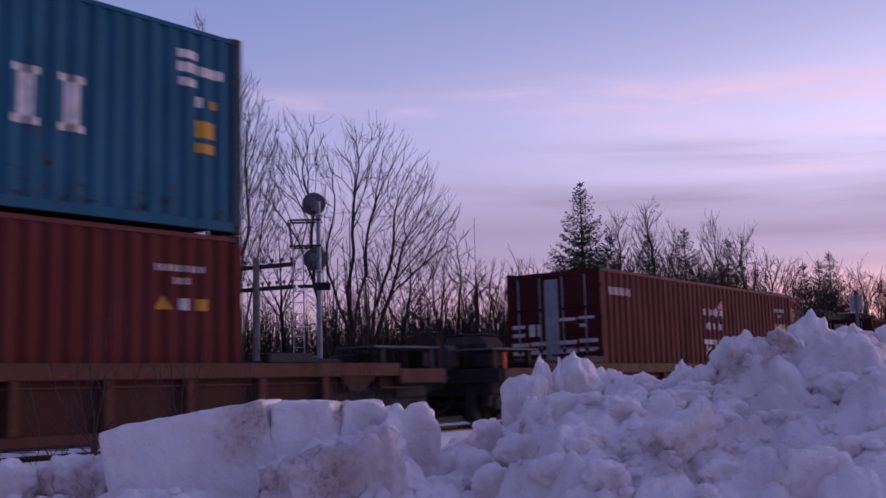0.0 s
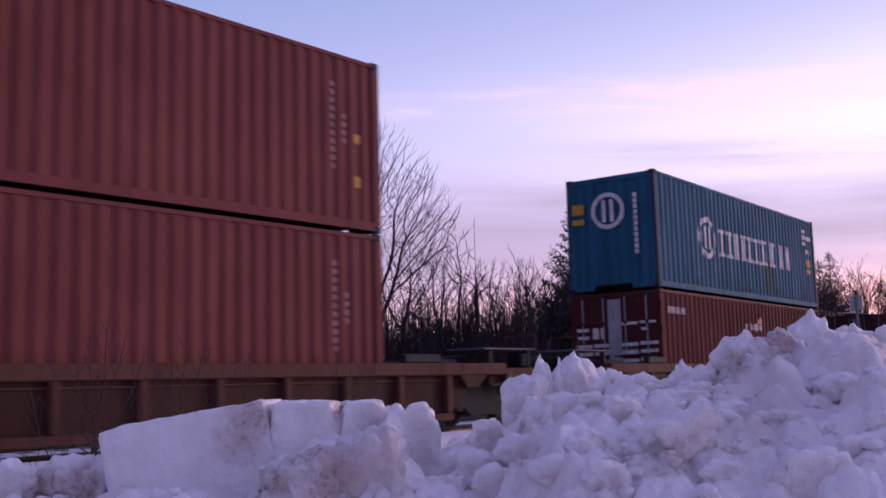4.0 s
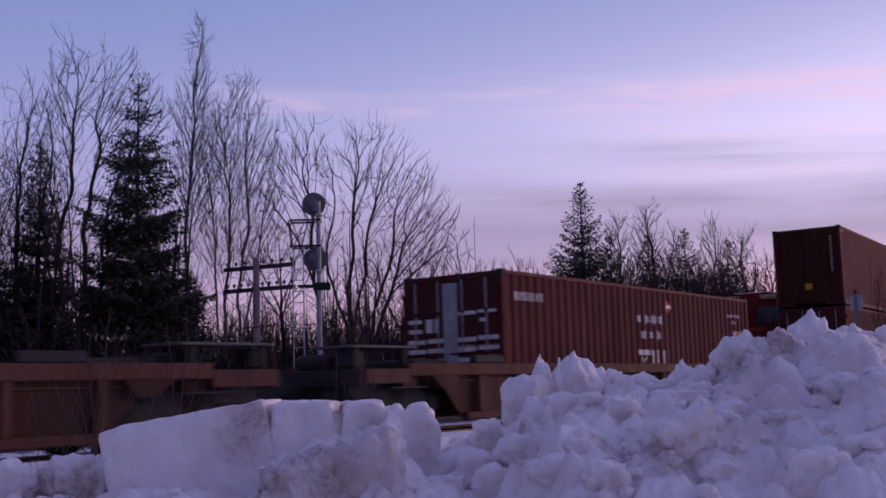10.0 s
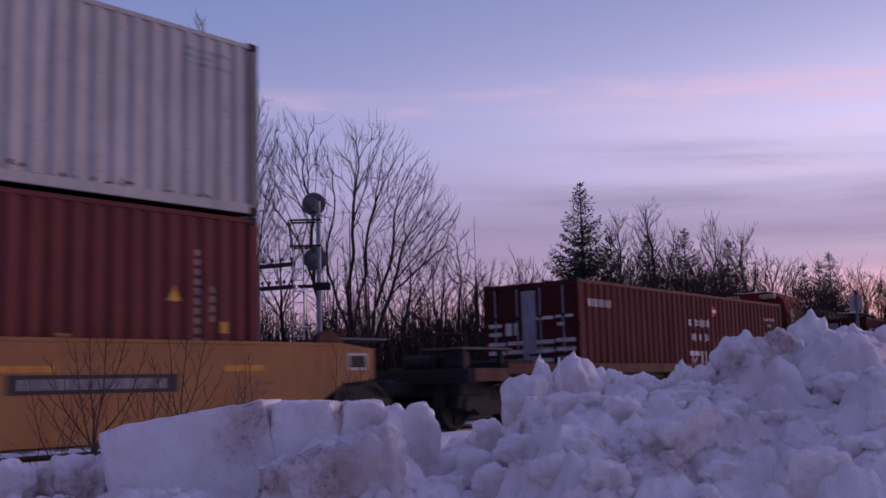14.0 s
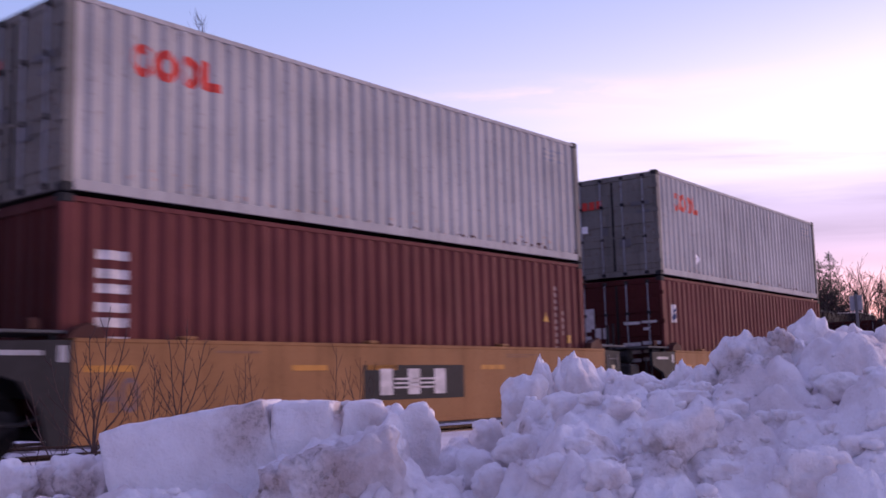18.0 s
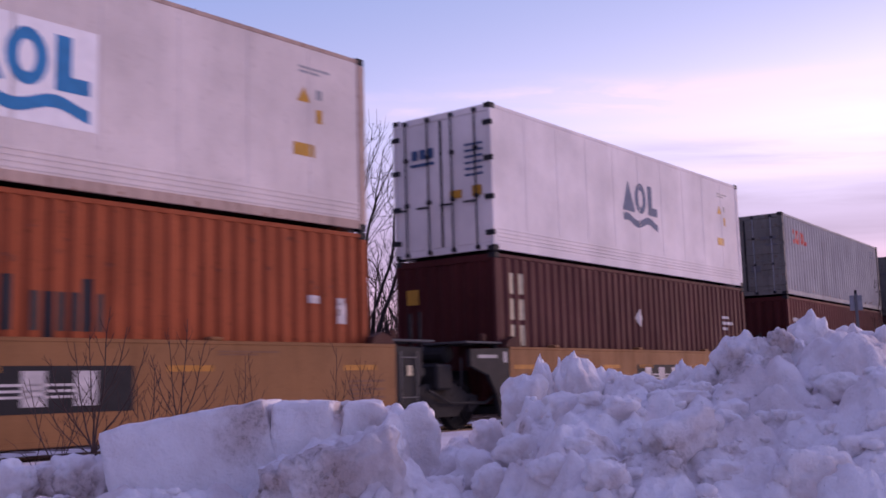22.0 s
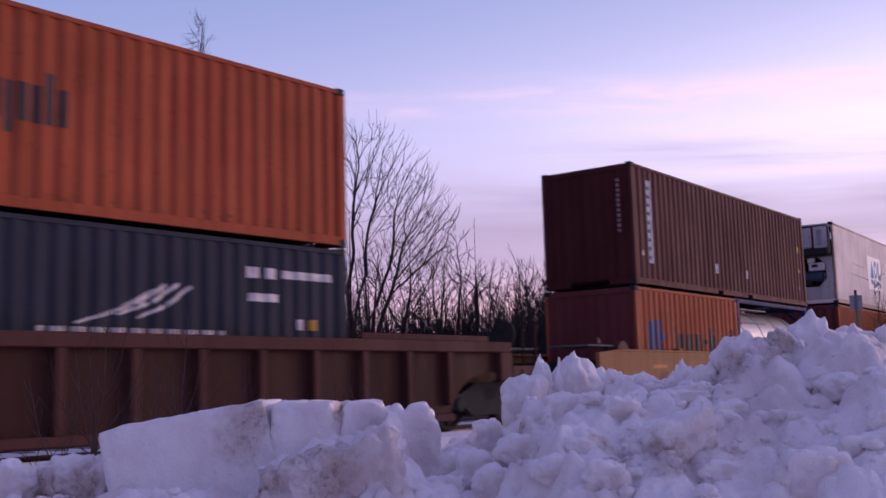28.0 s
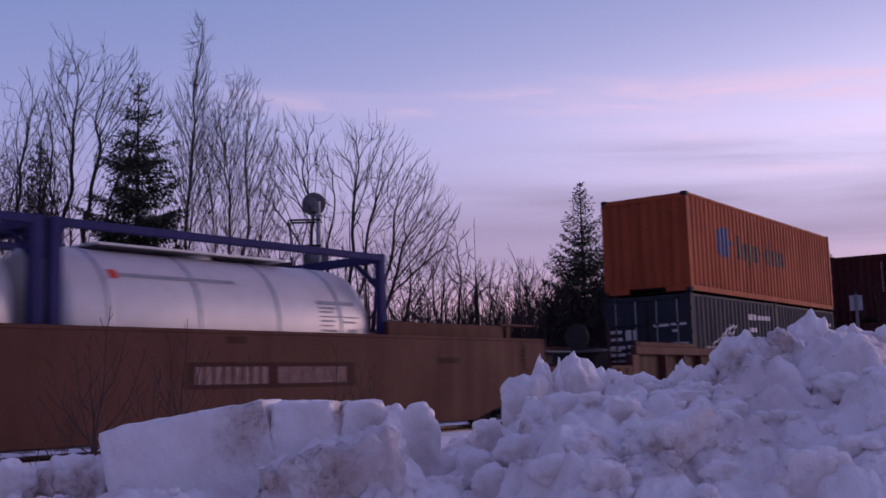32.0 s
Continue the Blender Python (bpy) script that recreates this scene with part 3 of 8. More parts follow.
    if rear in ("doors", "flatdoors"):
        for k in (0, 1):
            y0, y1 = (-W2 + 0.065, -0.008) if k == 0 else (0.008, W2 - 0.065)
            door = part("door", Shape().bbox(-L2 + 0.012, -L2 + 0.06, y0, y1, 0.165, high - 0.165, 0.01), end_mat, ob)
            if rear == "doors":
                rows = 4
                for r in range(rows):
                    a = 0.3 + (high - 0.6) * r / rows
                    part("door_panel", Shape().bbox(-L2 - 0.012, -L2 + 0.02, y0 + 0.06, y1 - 0.06, a, a + (high - 0.6) / rows * 0.62, 0.012), end_mat, door)
            for q in (0.26, 0.76):
                y = y0 + (y1 - y0) * q
                part("lock_rod", Shape().tube([(-L2 - 0.03, y, 0.07), (-L2 - 0.03, y, high - 0.07)], 0.017, 6), MAT["gunmetal"] if rear == "flatdoors" else MAT["signback"], door)
                part("door_handle", Shape().bbox(-L2 - 0.055, -L2 - 0.035, y - 0.02, y + 0.3, 0.98, 1.02, 0.005), MAT["gunmetal"] if rear == "flatdoors" else end_mat, door)
                cams = Shape()
                for z in (0.09, high * 0.38, high * 0.7, high - 0.11):
                    cams.bbox(-L2 - 0.045, -L2 + 0.02, y - 0.045, y + 0.045, z - 0.04, z + 0.04, 0.006)
                parts("rod_keeper", cams, MAT["gunmetal"], door)
            ye = y0 if k == 0 else y1
            for z in (0.35, high * 0.36, high * 0.62, high - 0.4):
                part("hinge", Shape().bbox(-L2 - 0.03, -L2 + 0.03, ye - 0.1, ye + 0.1, z - 0.05, z + 0.05, 0.006), MAT["gunmetal"] if rear == "flatdoors" else end_mat, door)
            part("door_gasket", Shape().box(-L2 + 0.004, -L2 + 0.014, (y1 if k == 0 else y0) - 0.02, (y1 if k == 0 else y0) + 0.02, 0.17, high - 0.17), MAT["rubber"], door)
    runs(ob, rear_arc + L2, z0)
    return ob


def label_door(ob, length, high, grey_strip=True):
    """The stickers, number lines and pale seam of a blurred container door."""
    e = EndPaint(length)
    e.x -= 0.012
    for z0 in (0.84, 1.04, 1.23):
        for y0, y1, dz in ((0.1, 0.56, 0.02), (0.62, 1.08, 0.0), (1.36, 1.8, 0.0), (1.86, 2.3, -0.01)):
            e.slab(y0, y1, z0 + dz, z0 + dz + 0.085)
    e.slab(0.14, 0.56, 1.77, 1.83).slab(0.62, 1.04, 1.75, 1.82).slab(0.36, 0.52, 1.6, 1.67)
    parts("door_sticker", e.s, MAT["mark"], ob)
    e = EndPaint(length)
    e.x -= 0.012
    for y0, y1, z0 in ((1.9, 2.26, 0.92), (0.14, 0.54, 0.93), (0.64, 1.06, 1.13), (0.14, 0.54, 1.12)):
        e.slab(y0, y1, z0, z0 + 0.035)
    parts("small_writing", e.s, MAT["faded"], ob)
    e = EndPaint(length)
    e.x -= 0.012
    e.slab(1.95, 2.28, 1.63, 1.71).slab(1.95, 2.28, 1.44, 1.52).slab(1.52, 1.62, 1.44, 1.71).slab(1.68, 1.84, 1.44, 1.71)
    parts("door_emblem", e.s, MAT["mark"], ob)
    if grey_strip:
        e = EndPaint(length)
        e.x -= 0.02
        e.slab(1.05, 1.40, 0.17, high - 0.2)
        part("door_seam_strip", e.s, MAT["signback"], ob, "grey strip over the door seam")


def lined(ob, p, mat, name="painted_marking"):
    parts(name, p.s, MAT[mat], ob)


def maroon_box(rear_arc, z0, high, label, signs_stacked=False, diamond=False):
    """The maroon boxes with white block signs."""
    L = 12.192
    # ends in a darker copy of the maroon: their shade is in the colour
    ob = container(label, L, high, MAT["maroon"], rear_arc, z0, "doors", rail_mat=MAT["oxide"], end_mat=MAT["shadered"])
    label_door(ob, L, high)
    top = high - 2.591
    y = -1.213
    p = Paintwork(L, y)
    for k in range(11):
        p.slab(0.42 + 0.1 * k, 0.485 + 0.1 * k, 2.0 + top, 2.17 + top)
    for x0, x1, z in ((10.75, 11.6, 2.02), (11.05, 11.4, 1.85)):
        for k in range(int((x1 - x0) / 0.09)):
            p.slab(x0 + 0.09 * k, x0 + 0.09 * k + 0.055, z + top, z + top + 0.09)
    lined(ob, p, "palemark", "number_line")
    p = Paintwork(L, y)
    for k in range(4):
        x = 5.5 + k * 0.37
        p.star(x + 0.11, 1.815 + top, 0.132)
    for k in range(3):
        x = 5.72 + k * 0.37
        p.star(x + 0.105, 1.45 + top, 0.132)
    p.slab(5.5, 6.1, 0.98 + top, 1.1 + top).slab(5.55, 5.75, 0.7 + top, 0.78 + top, 0.9 + top, 0.98 + top).slab(5.75, 5.95, 0.78 + top, 0.86 + top, 0.98 + top, 1.0 + top)
    p.slab(6.18, 6.33, 0.7 + top, 1.1 + top).slab(6.42, 6.56, 0.7 + top, 1.1 + top).slab(6.76, 6.9, 0.7 + top, 1.1 + top)
    p.slab(11.15, 11.27, 1.5 + top, 1.66 + top)
    lined(ob, p, "mark")
    p = Paintwork(L, y)
    p.y -= 0.004
    if diamond:
        p.sign(7.14, 1.98 + top, 0.31, 0.34, 4)
        lined(ob, p, "redmark", "hazard_placard")
        p = Paintwork(L, y)
        p.y -= 0.008
        p.slab(7.05, 7.23, 2.11 + top, 2.19 + top)
        lined(ob, p, "panel", "placard_field")
    else:
        p.slab(6.55, 6.73, 1.9 + top, 1.98 + top, 1.94 + top, 2.16 + top).slab(6.73, 6.85, 1.78 + top, 2.05 + top)
        lined(ob, p, "pinkmark", "flag_mark")
    p = Paintwork(L, y)
    if signs_stacked:
        p.sign(11.2, 1.02 + top, 0.22, 0.2)
    else:
        p.sign(10.88, 1.5 + top, 0.22, 0.2)
    p.slab(11.42, 11.58, 1.5 + top, 1.66 + top)
    lined(ob, p, "yellowmark", "warning_sign")
    return ob


def scuffs(ob, L, y, x0, x1, z0, z1, n, mat, seed, name="rust_scrape", size=0.05):
    """Small chips and runs strewn over a stretch of the near side, thickest at its foot."""
    rng = random.Random(seed)
    p = Paintwork(L, y + 0.0015)
    for _ in range(n):
        x, k = rng.uniform(x0, x1), rng.random() ** 2
        w, h = size * rng.uniform(0.4, 2.2), size * rng.uniform(0.3, 1.8)
        z = z0 + (z1 - z0) * k
        p.slab(x, x + w, z, z + h, z + rng.uniform(0, h * 0.5), z + h * rng.uniform(0.5, 1.0))
    tagged(part(name, p.s, MAT[mat], ob), kind="stuff")


def side_codes(ob, L, y, x, ztop, mat="faded"):
    """Small upright number lines near the front end of a side."""
    p = Paintwork(L, y)
    for k in range(11):
        p.slab(x, x + 0.075, ztop - 0.135 * k - 0.085, ztop - 0.135 * k)
    for k in range(4):
        p.slab(x + 0.26, x + 0.33, ztop - 0.5 - 0.135 * k - 0.085, ztop - 0.5 - 0.135 * k)
    lined(ob, p, mat, "number_line")


def flat_end_codes(ob, L, high, mat="faded"):
    e = EndPaint(L)
    for k in range(11):
        e.slab(0.32, 0.4, high - 0.45 - 0.12 * k, high - 0.37 - 0.12 * k)
    parts("number_line", e.s, MAT[mat], ob)


STD, HC = 2.591, 2.896
FEET40, FEET20 = 12.192, 6.058


def build_loads():
    y = -1.213
    # leading wagons
    maroon_box(141.85, FLOOR_Z, STD, "maroon steel container riding low in a well wagon")
    maroon_box(119.72, FLOOR_Z, HC, "tall maroon container with white block signs in a well wagon")
    # blue over maroon
    maroon_box(97.53, FLOOR_Z, STD, "maroon container under a blue one, white block signs")
    b = container("blue steel container with a white ring emblem, stacked on top", FEET40, HC, MAT["blue"], 97.53, FLOOR_Z + STD + 0.02, "wall", post_mat=MAT["wornblue"])
    p = Paintwork(FEET40, y)
    p.ring(3.16, 1.5, 0.58, 0.56, 0.14).slab(2.95, 3.08, 1.2, 1.8).slab(3.24, 3.37, 1.2, 1.8)
    for k, (x0, w) in enumerate(((4.0, 0.92), (5.05, 0.86), (6.05, 0.9), (7.1, 0.5), (7.85, 0.5), (8.7, 0.98))):
        t = 0.2
        if w < 0.6:
            p.slab(x0 + 0.14, x0 + 0.14 + t + 0.02, 1.07, 1.81).slab(x0, x0 + w, 1.71, 1.81).slab(x0, x0 + w, 1.07, 1.17)
        else:
            p.slab(x0 + 0.08, x0 + 0.08 + t, 1.07, 1.81).slab(x0 + w - 0.08 - t, x0 + w - 0.08, 1.07, 1.81)
            p.slab(x0, x0 + 0.36, 1.07, 1.17).slab(x0 + w - 0.36, x0 + w, 1.07, 1.17).slab(x0, x0 + 0.36, 1.71, 1.81).slab(x0 + w - 0.36, x0 + w, 1.71, 1.81)
    p.slab(11.1, 11.42, 2.42, 2.54).slab(11.1, 11.42, 2.22, 2.36).slab(11.45, 11.85, 2.2, 2.34).slab(11.12, 11.4, 2.02, 2.14).slab(11.4, 11.5, 1.75, 1.9)
    lined(b, p, "mark")
    p = Paintwork(FEET40, y)
    p.slab(11.4, 11.72, 1.32, 1.56).slab(11.4, 11.72, 1.1, 1.24).slab(11.65, 11.75, 1.76, 1.88)
    lined(b, p, "yellowmark", "warning_sign")
    p = Paintwork(FEET40, y + 0.003)
    p.slab(7.3, 8.15, 0.32, 1.12, 0.30, 1.2)
    lined(b, p, "oldblue", "repainted_patch")
    scuffs(b, FEET40, y, 5.0, 9.6, 0.2, 1.0, 60, "rusty", 3)
    scuffs(b, FEET40, y, 0.3, 11.9, 0.18, 0.5, 70, "oldblue", 4, "grime_spot", 0.08)
    scuffs(b, FEET40, y, 0.3, 11.9, 0.06, 0.2, 40, "rusty", 5)
    e = EndPaint(FEET40)
    e.ring(1.28, 2.0, 0.46, 0.11).slab(1.12, 1.22, 1.72, 2.28).slab(1.34, 1.44, 1.72, 2.28)
    for k in range(11):
        e.slab(0.48, 0.58, 0.86 + 0.14 * k, 0.97 + 0.14 * k)
    parts("end_emblem", e.s, MAT["mark"], b)
    e = EndPaint(FEET40)
    e.slab(1.95, 2.28, 1.98, 2.24).slab(1.95, 2.28, 1.72, 1.86)
    parts("warning_sign", e.s, MAT["yellowmark"], b)
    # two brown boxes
    # ends darker than the sides, shade put into the paint
    c = container("brown-red steel container with pale label-covered doors", FEET40, HC, MAT["brown"], 75.40, FLOOR_Z, "doors", end_mat=MAT["shadered"])
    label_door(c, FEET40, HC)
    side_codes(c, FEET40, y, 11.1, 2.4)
    # end wall in a much darker brown that holds its shade
    c = container("brown-red steel container stacked on its twin", FEET40, HC, MAT["brown"], 75.40, FLOOR_Z + HC + 0.02, "wall", end_mat=MAT["shadebrown"])
    flat_end_codes(c, FEET40, HC)
    side_codes(c, FEET40, y, 11.1, 2.4)
    for face in (0, 1):
        p = Paintwork(FEET40, y)
        p.slab(11.6, 11.75, 0.72, 0.9).slab(11.6, 11.75, 1.45, 1.6) if face else p.slab(0.25, 0.5, 2.68, 2.75)
        lined(c, p, "yellowmark", "warning_sign")
    e = EndPaint(FEET40)
    e.slab(1.12, 1.36, 0.62, 0.84)
    parts("warning_sign", e.s, MAT["yellowmark"], c)
    # two single maroon boxes
    maroon_box(53.25, FLOOR_Z, STD, "maroon container alone in a well wagon, red diamond placard", True, True)
    maroon_box(31.0, FLOOR_Z, STD, "maroon container alone in a well wagon, red diamond placard", False, True)
    # grey over oxide red, twice
    for arc, kind in ((10.05, 0), (-5.83, 1)):
        # the oxide red turns dark maroon on the ends, as painted shade
        lo = container("oxide-red container under a grey one in a yellow wagon", FEET40, HC, MAT["oxide"], arc, FLOOR_Z, "doors" if kind == 0 else "wall", end_mat=MAT["shadered"])
        p = Paintwork(FEET40, y)
        if kind:
            for k in range(5):
                z = 2.16 - 0.43 * k
                p.slab(0.5, 0.98, z - 0.06, z + 0.06).slab(0.5, 0.98, z - 0.3, z - 0.18)
        else:
            p.slab(0.55, 0.84, 1.78, 2.22)
            q = Paintwork(FEET40, y - 0.004)
            q.slab(0.6, 0.80, 1.82, 1.95, 1.92, 2.06).slab(0.64, 0.80, 2.0, 2.08, 2.1, 2.18)
            lined(lo, q, "bluemark", "blue_emblem")
            e = EndPaint(FEET40)
            e.x -= 0.014
            e.slab(1.85, 2.2, 1.7, 2.2)
            parts("door_placard", e.s, MAT["mark"], lo)
        lined(lo, p, "mark")
        side_codes(lo, FEET40, y, 11.1, 2.35)
        p = Paintwork(FEET40, y)
        p.sign(10.75, 1.62, 0.24, 0.22).slab(11.5, 11.66, 1.2, 1.36)
        lined(lo, p, "yellowmark", "warning_sign")
        if kind == 0:
            label_door(lo, FEET40, HC, False)
        up = container("light grey steel container with red block signs, rust-streaked", FEET40, STD, MAT["grey"], arc, FLOOR_Z + HC + 0.02, "doors", end_mat=MAT["greydoor"], post_mat=MAT["greydoor"])
        p = Paintwork(FEET40, y)
        for q in range(4):
            x = 1.0 + q * 0.38
            z = 1.72
            if q < 3:
                p.ring(x + 0.18, z + 0.2, 0.2, 0.23, 0.125, 18)
            else:
                p.slab(x, x + 0.15, z, z + 0.42).slab(x + 0.15, x + 0.36, z, z + 0.13)
        lined(up, p, "redmark", "red_block_sign")
        scuffs(up, FEET40, y, 0.2, 12.0, 0.16, 0.42, 60, "rustpost", 7 + kind, size=0.04)
        scuffs(up, FEET40, y, 5.0, 12.0, 0.16, 0.24, 34, "midbrown", 9 + kind, size=0.04)
        e = EndPaint(FEET40)
        e.x -= 0.02
        for q in range(4):
            e.slab(1.5 + 0.2 * q, 1.64 + 0.2 * q, 1.78, 1.98)
        parts("red_block_sign", e.s, MAT["redmark"], up)
        p = Paintwork(FEET40, y)
        p.lines(10.9, 11.7, 2.0, 2.3, 3).slab(11.55, 11.68, 1.45, 1.6)
        lined(up, p, "signback", "number_line")
        if kind == 0:
            p = Paintwork(FEET40, y)
            p.sign(2.3, 0.42, 0.24, 0.27, 4)
            lined(up, p, "panel", "placard")
            e = EndPaint(FEET40)
            e.x -= 0.014
            e.slab(1.92, 2.1, 1.2, 1.38)
            parts("placard", e.s, MAT["panel"], up)
        e = EndPaint(FEET40)
        e.x -= 0.014
        e.slab(1.35, 1.55, 1.08, 1.28).slab(0.2, 0.7, 1.75, 1.85).slab(0.2, 0.55, 1.55, 1.62).slab(0.75, 1.05, 0.75, 0.95)
        parts("door_writing", e.s, MAT["target"], up)
    # white reefer over dark maroon
    # lighter brown side, darker end: lit and shaded faces set by colour
    lo = container("dark maroon container with cream upright block signs", FEET40, HC, MAT["midbrown"], -21.66, FLOOR_Z, "wall", end_mat=MAT["shadered"])
    p = Paintwork(FEET40, y)
    for k in range(4):
        z = 2.12 - 0.5 * k
        p.slab(0.52, 0.64, z, z + 0.4).slab(0.84, 0.96, z, z + 0.4)
    lined(lo, p, "cream")
    p = Paintwork(FEET40, y)
    p.sign(5.85, 1.62, 0.36, 0.42, 4).slab(10.62, 11.0, 1.98, 2.05).slab(10.62, 11.3, 1.82, 1.9).slab(10.62, 10.95, 1.68, 1.75).slab(10.7, 10.95, 1.42, 1.54)
    lined(lo, p, "mark", "placard")
    p = Paintwork(FEET40, y)
    p.slab(11.42, 11.6, 1.25, 1.42)
    lined(lo, p, "yellowmark", "warning_sign")
    e = EndPaint(FEET40)
    e.slab(1.85, 2.15, 2.0, 2.3)
    parts("warning_sign", e.s, MAT["yellowmark"], lo)
    up = container("clean white refrigerated container with grey-blue block signs and a waving band", FEET40, HC, MAT["white"], -21.66, FLOOR_Z + HC + 0.02, "flatdoors", True, end_mat=MAT["white"], name="refrigerated_container")
    reefer_marks(up, 5.3, "navymark", None)
    e = EndPaint(FEET40)
    for q in range(3):
        e.slab(1.4 + 0.2 * q, 1.54 + 0.2 * q, 2.0, 2.2)
    e.slab(1.38, 1.98, 1.86, 1.92)
    for k in range(6):
        e.slab(0.2, 0.62, 1.5 + 0.12 * k, 1.54 + 0.12 * k)
    parts("door_writing", e.s, MAT["navymark"], up)
    e = EndPaint(FEET40)
    e.slab(0.72, 1.0, 1.1, 1.26).slab(0.24, 0.46, 1.1, 1.3)
    parts("warning_sign", e.s, MAT["yellowmark"], up)
    # aged reefer over orange
    # oxide red on the ends stands for orange in shade
    lo = container("orange container with dark blue block signs in a yellow wagon", FEET40, HC, MAT["orange"], -37.33, FLOOR_Z, "wall", end_mat=MAT["oxide"])
    orange_marks(lo, 2.1, 1.14, FEET40)
    scuffs(lo, FEET40, y, 0.3, 11.9, 1.9, 2.7, 50, "smudge", 17, "dark_smudge", 0.05)
    p = Paintwork(FEET40, y)
    p.lines(10.9, 11.15, 1.62, 1.82, 1).lines(11.5, 11.7, 1.45, 1.8, 2).slab(11.5, 11.72, 1.4, 1.72)
    lined(lo, p, "mark", "number_line")
    up = container("aged white refrigerated container, rust-edged, with its cooling unit showing", FEET40, HC, MAT["oldwhite"], -37.33, FLOOR_Z + HC + 0.02, "unit", True, post_mat=MAT["rustpost"], rail_mat=MAT["rustpost"], name="refrigerated_container")
    reefer_marks(up, 5.4, "skymark", "panel")
    cooling_unit(up, FEET40, HC)
    p = Paintwork(FEET40, -1.21, False)
    p.slab(2.6, 4.4, 1.6, 1.612, 1.56, 1.572).slab(2.2, 4.85, 1.2, 1.212, 1.14, 1.155).slab(3.9, 4.9, 1.16, 1.19, 1.12, 1.14)
    lined(up, p, "well", "rust_scrape")
    # dark maroon over an orange half box and a tank
    # ends again oxide red, a shaded orange by colour
    lo = container("short orange container with dark block signs", FEET20, STD, MAT["orange"], -53.07, FLOOR_Z, "wall", end_mat=MAT["oxide"], group="short containers on the train")
    orange_marks(lo, 0.55, 1.0, FEET20)
    tank_container("silver tank container in a violet-blue frame beside an orange box", -46.98)
    # side and ends differ only by shade, given as two paints
    up = container("red-brown container with a white sign strip and fork pockets below", FEET40, HC, MAT["midbrown"], -53.07, FLOOR_Z + STD + 0.02, "wall", end_mat=MAT["shadered"], cuts=True)
    p = Paintwork(FEET40, y)
    p.slab(0.76, 0.99, 0.55, 2.55)
    p.lines(11.55, 11.7, 0.5, 0.6, 1).slab(4.85, 4.96, 0.58, 0.84).slab(7.08, 7.18, 0.58, 0.82).slab(0.4, 0.52, 0.7, 0.82)
    lined(up, p, "mark", "white_sign_strip")
    p = Paintwork(FEET40, y)
    p.y -= 0.004
    for k in range(9):
        p.slab(0.83, 0.93, 0.64 + 0.21 * k, 0.73 + 0.21 * k)
    lined(up, p, "navymark", "strip_sign")
    side_codes(up, FEET40, y, 10.75, 2.45)
    p = Paintwork(FEET40, y)
    p.slab(11.55, 11.75, 1.72, 1.9).sign(11.65, 1.08, 0.26, 0.2)
    lined(up, p, "yellowmark", "warning_sign")
    flat_end_codes(up, FEET40, HC)
    # orange over two dark halves
    for arc, g in ((-74.84, 0), (-68.70, 1)):
        lo = container("short dark blue-grey container with a white wing emblem", FEET20, STD, MAT["navy"], arc, FLOOR_Z, "doors" if g == 0 else "wall", group="short containers on the train", rail_mat=MAT["navy"])
        wing_marks(lo, FEET20)
        if g == 0:
            label_door(lo, FEET20, STD, False)
    up = container("orange container with dark blue block signs stacked on two dark halves", FEET40, STD, MAT["redorange"], -74.84, FLOOR_Z + STD + 0.02, "wall", end_mat=MAT["redorange"])
    orange_marks(up, 2.0, 1.06, FEET40)
    scuffs(up, FEET40, y, 0.3, 11.9, 0.16, 0.26, 60, "smudge", 13, "dark_smudge", 0.05)
    scuffs(up, FEET40, y, 0.3, 11.9, 0.17, 2.4, 14, "smudge", 15, "dark_smudge", 0.035)
    # two tanks in the last wagon
    tank_container("silver tank container in a violet-blue frame in a deep brown wagon", -92.5)
    tank_container("silver tank container in a violet-blue frame in a deep brown wagon", -98.62)


def reefer_marks(ob, x, mat, backing):
    y, dz = -1.207, (-0.14 if backing else 0.0)
    if backing:
        p = Paintwork(FEET40, y, False)
        p.slab(x - 0.42, x + 1.85, 0.8, 2.12)
        lined(ob, p, backing, "sign_panel")
        y -= 0.004
    p = Paintwork(FEET40, y, False)
    # three block signs over a waving band
    lo, hi = 1.4 + dz, 2.12 + dz
    p.slab(x - 0.02, x + 0.28, lo, lo + 0.02, lo, hi).slab(x + 0.28, x + 0.58, lo, hi, lo, lo + 0.02)
    p.ring(x + 0.88, (lo + hi) / 2, 0.28, 0.37, 0.16, 16)
    p.slab(x + 1.26, x + 1.48, lo, hi).slab(x + 1.48, x + 1.74, lo, lo + 0.2)
    p.swoosh(x, x + 1.74, 1.12 + dz, 0.17)
    lined(ob, p, mat, "block_sign")
    p = Paintwork(FEET40, -1.207, False)
    p.sign(10.85, 1.92, 0.28, 0.24).slab(11.1, 11.23, 1.62, 1.84).slab(10.62, 11.06, 1.06, 1.26)
    lined(ob, p, "yellowmark", "warning_sign")
    p = Paintwork(FEET40, -1.207, False)
    p.slab(11.1, 11.23, 2.0, 2.16).lines(10.75, 11.4, 2.36, 2.5, 2)
    lined(ob, p, "signback", "number_line")


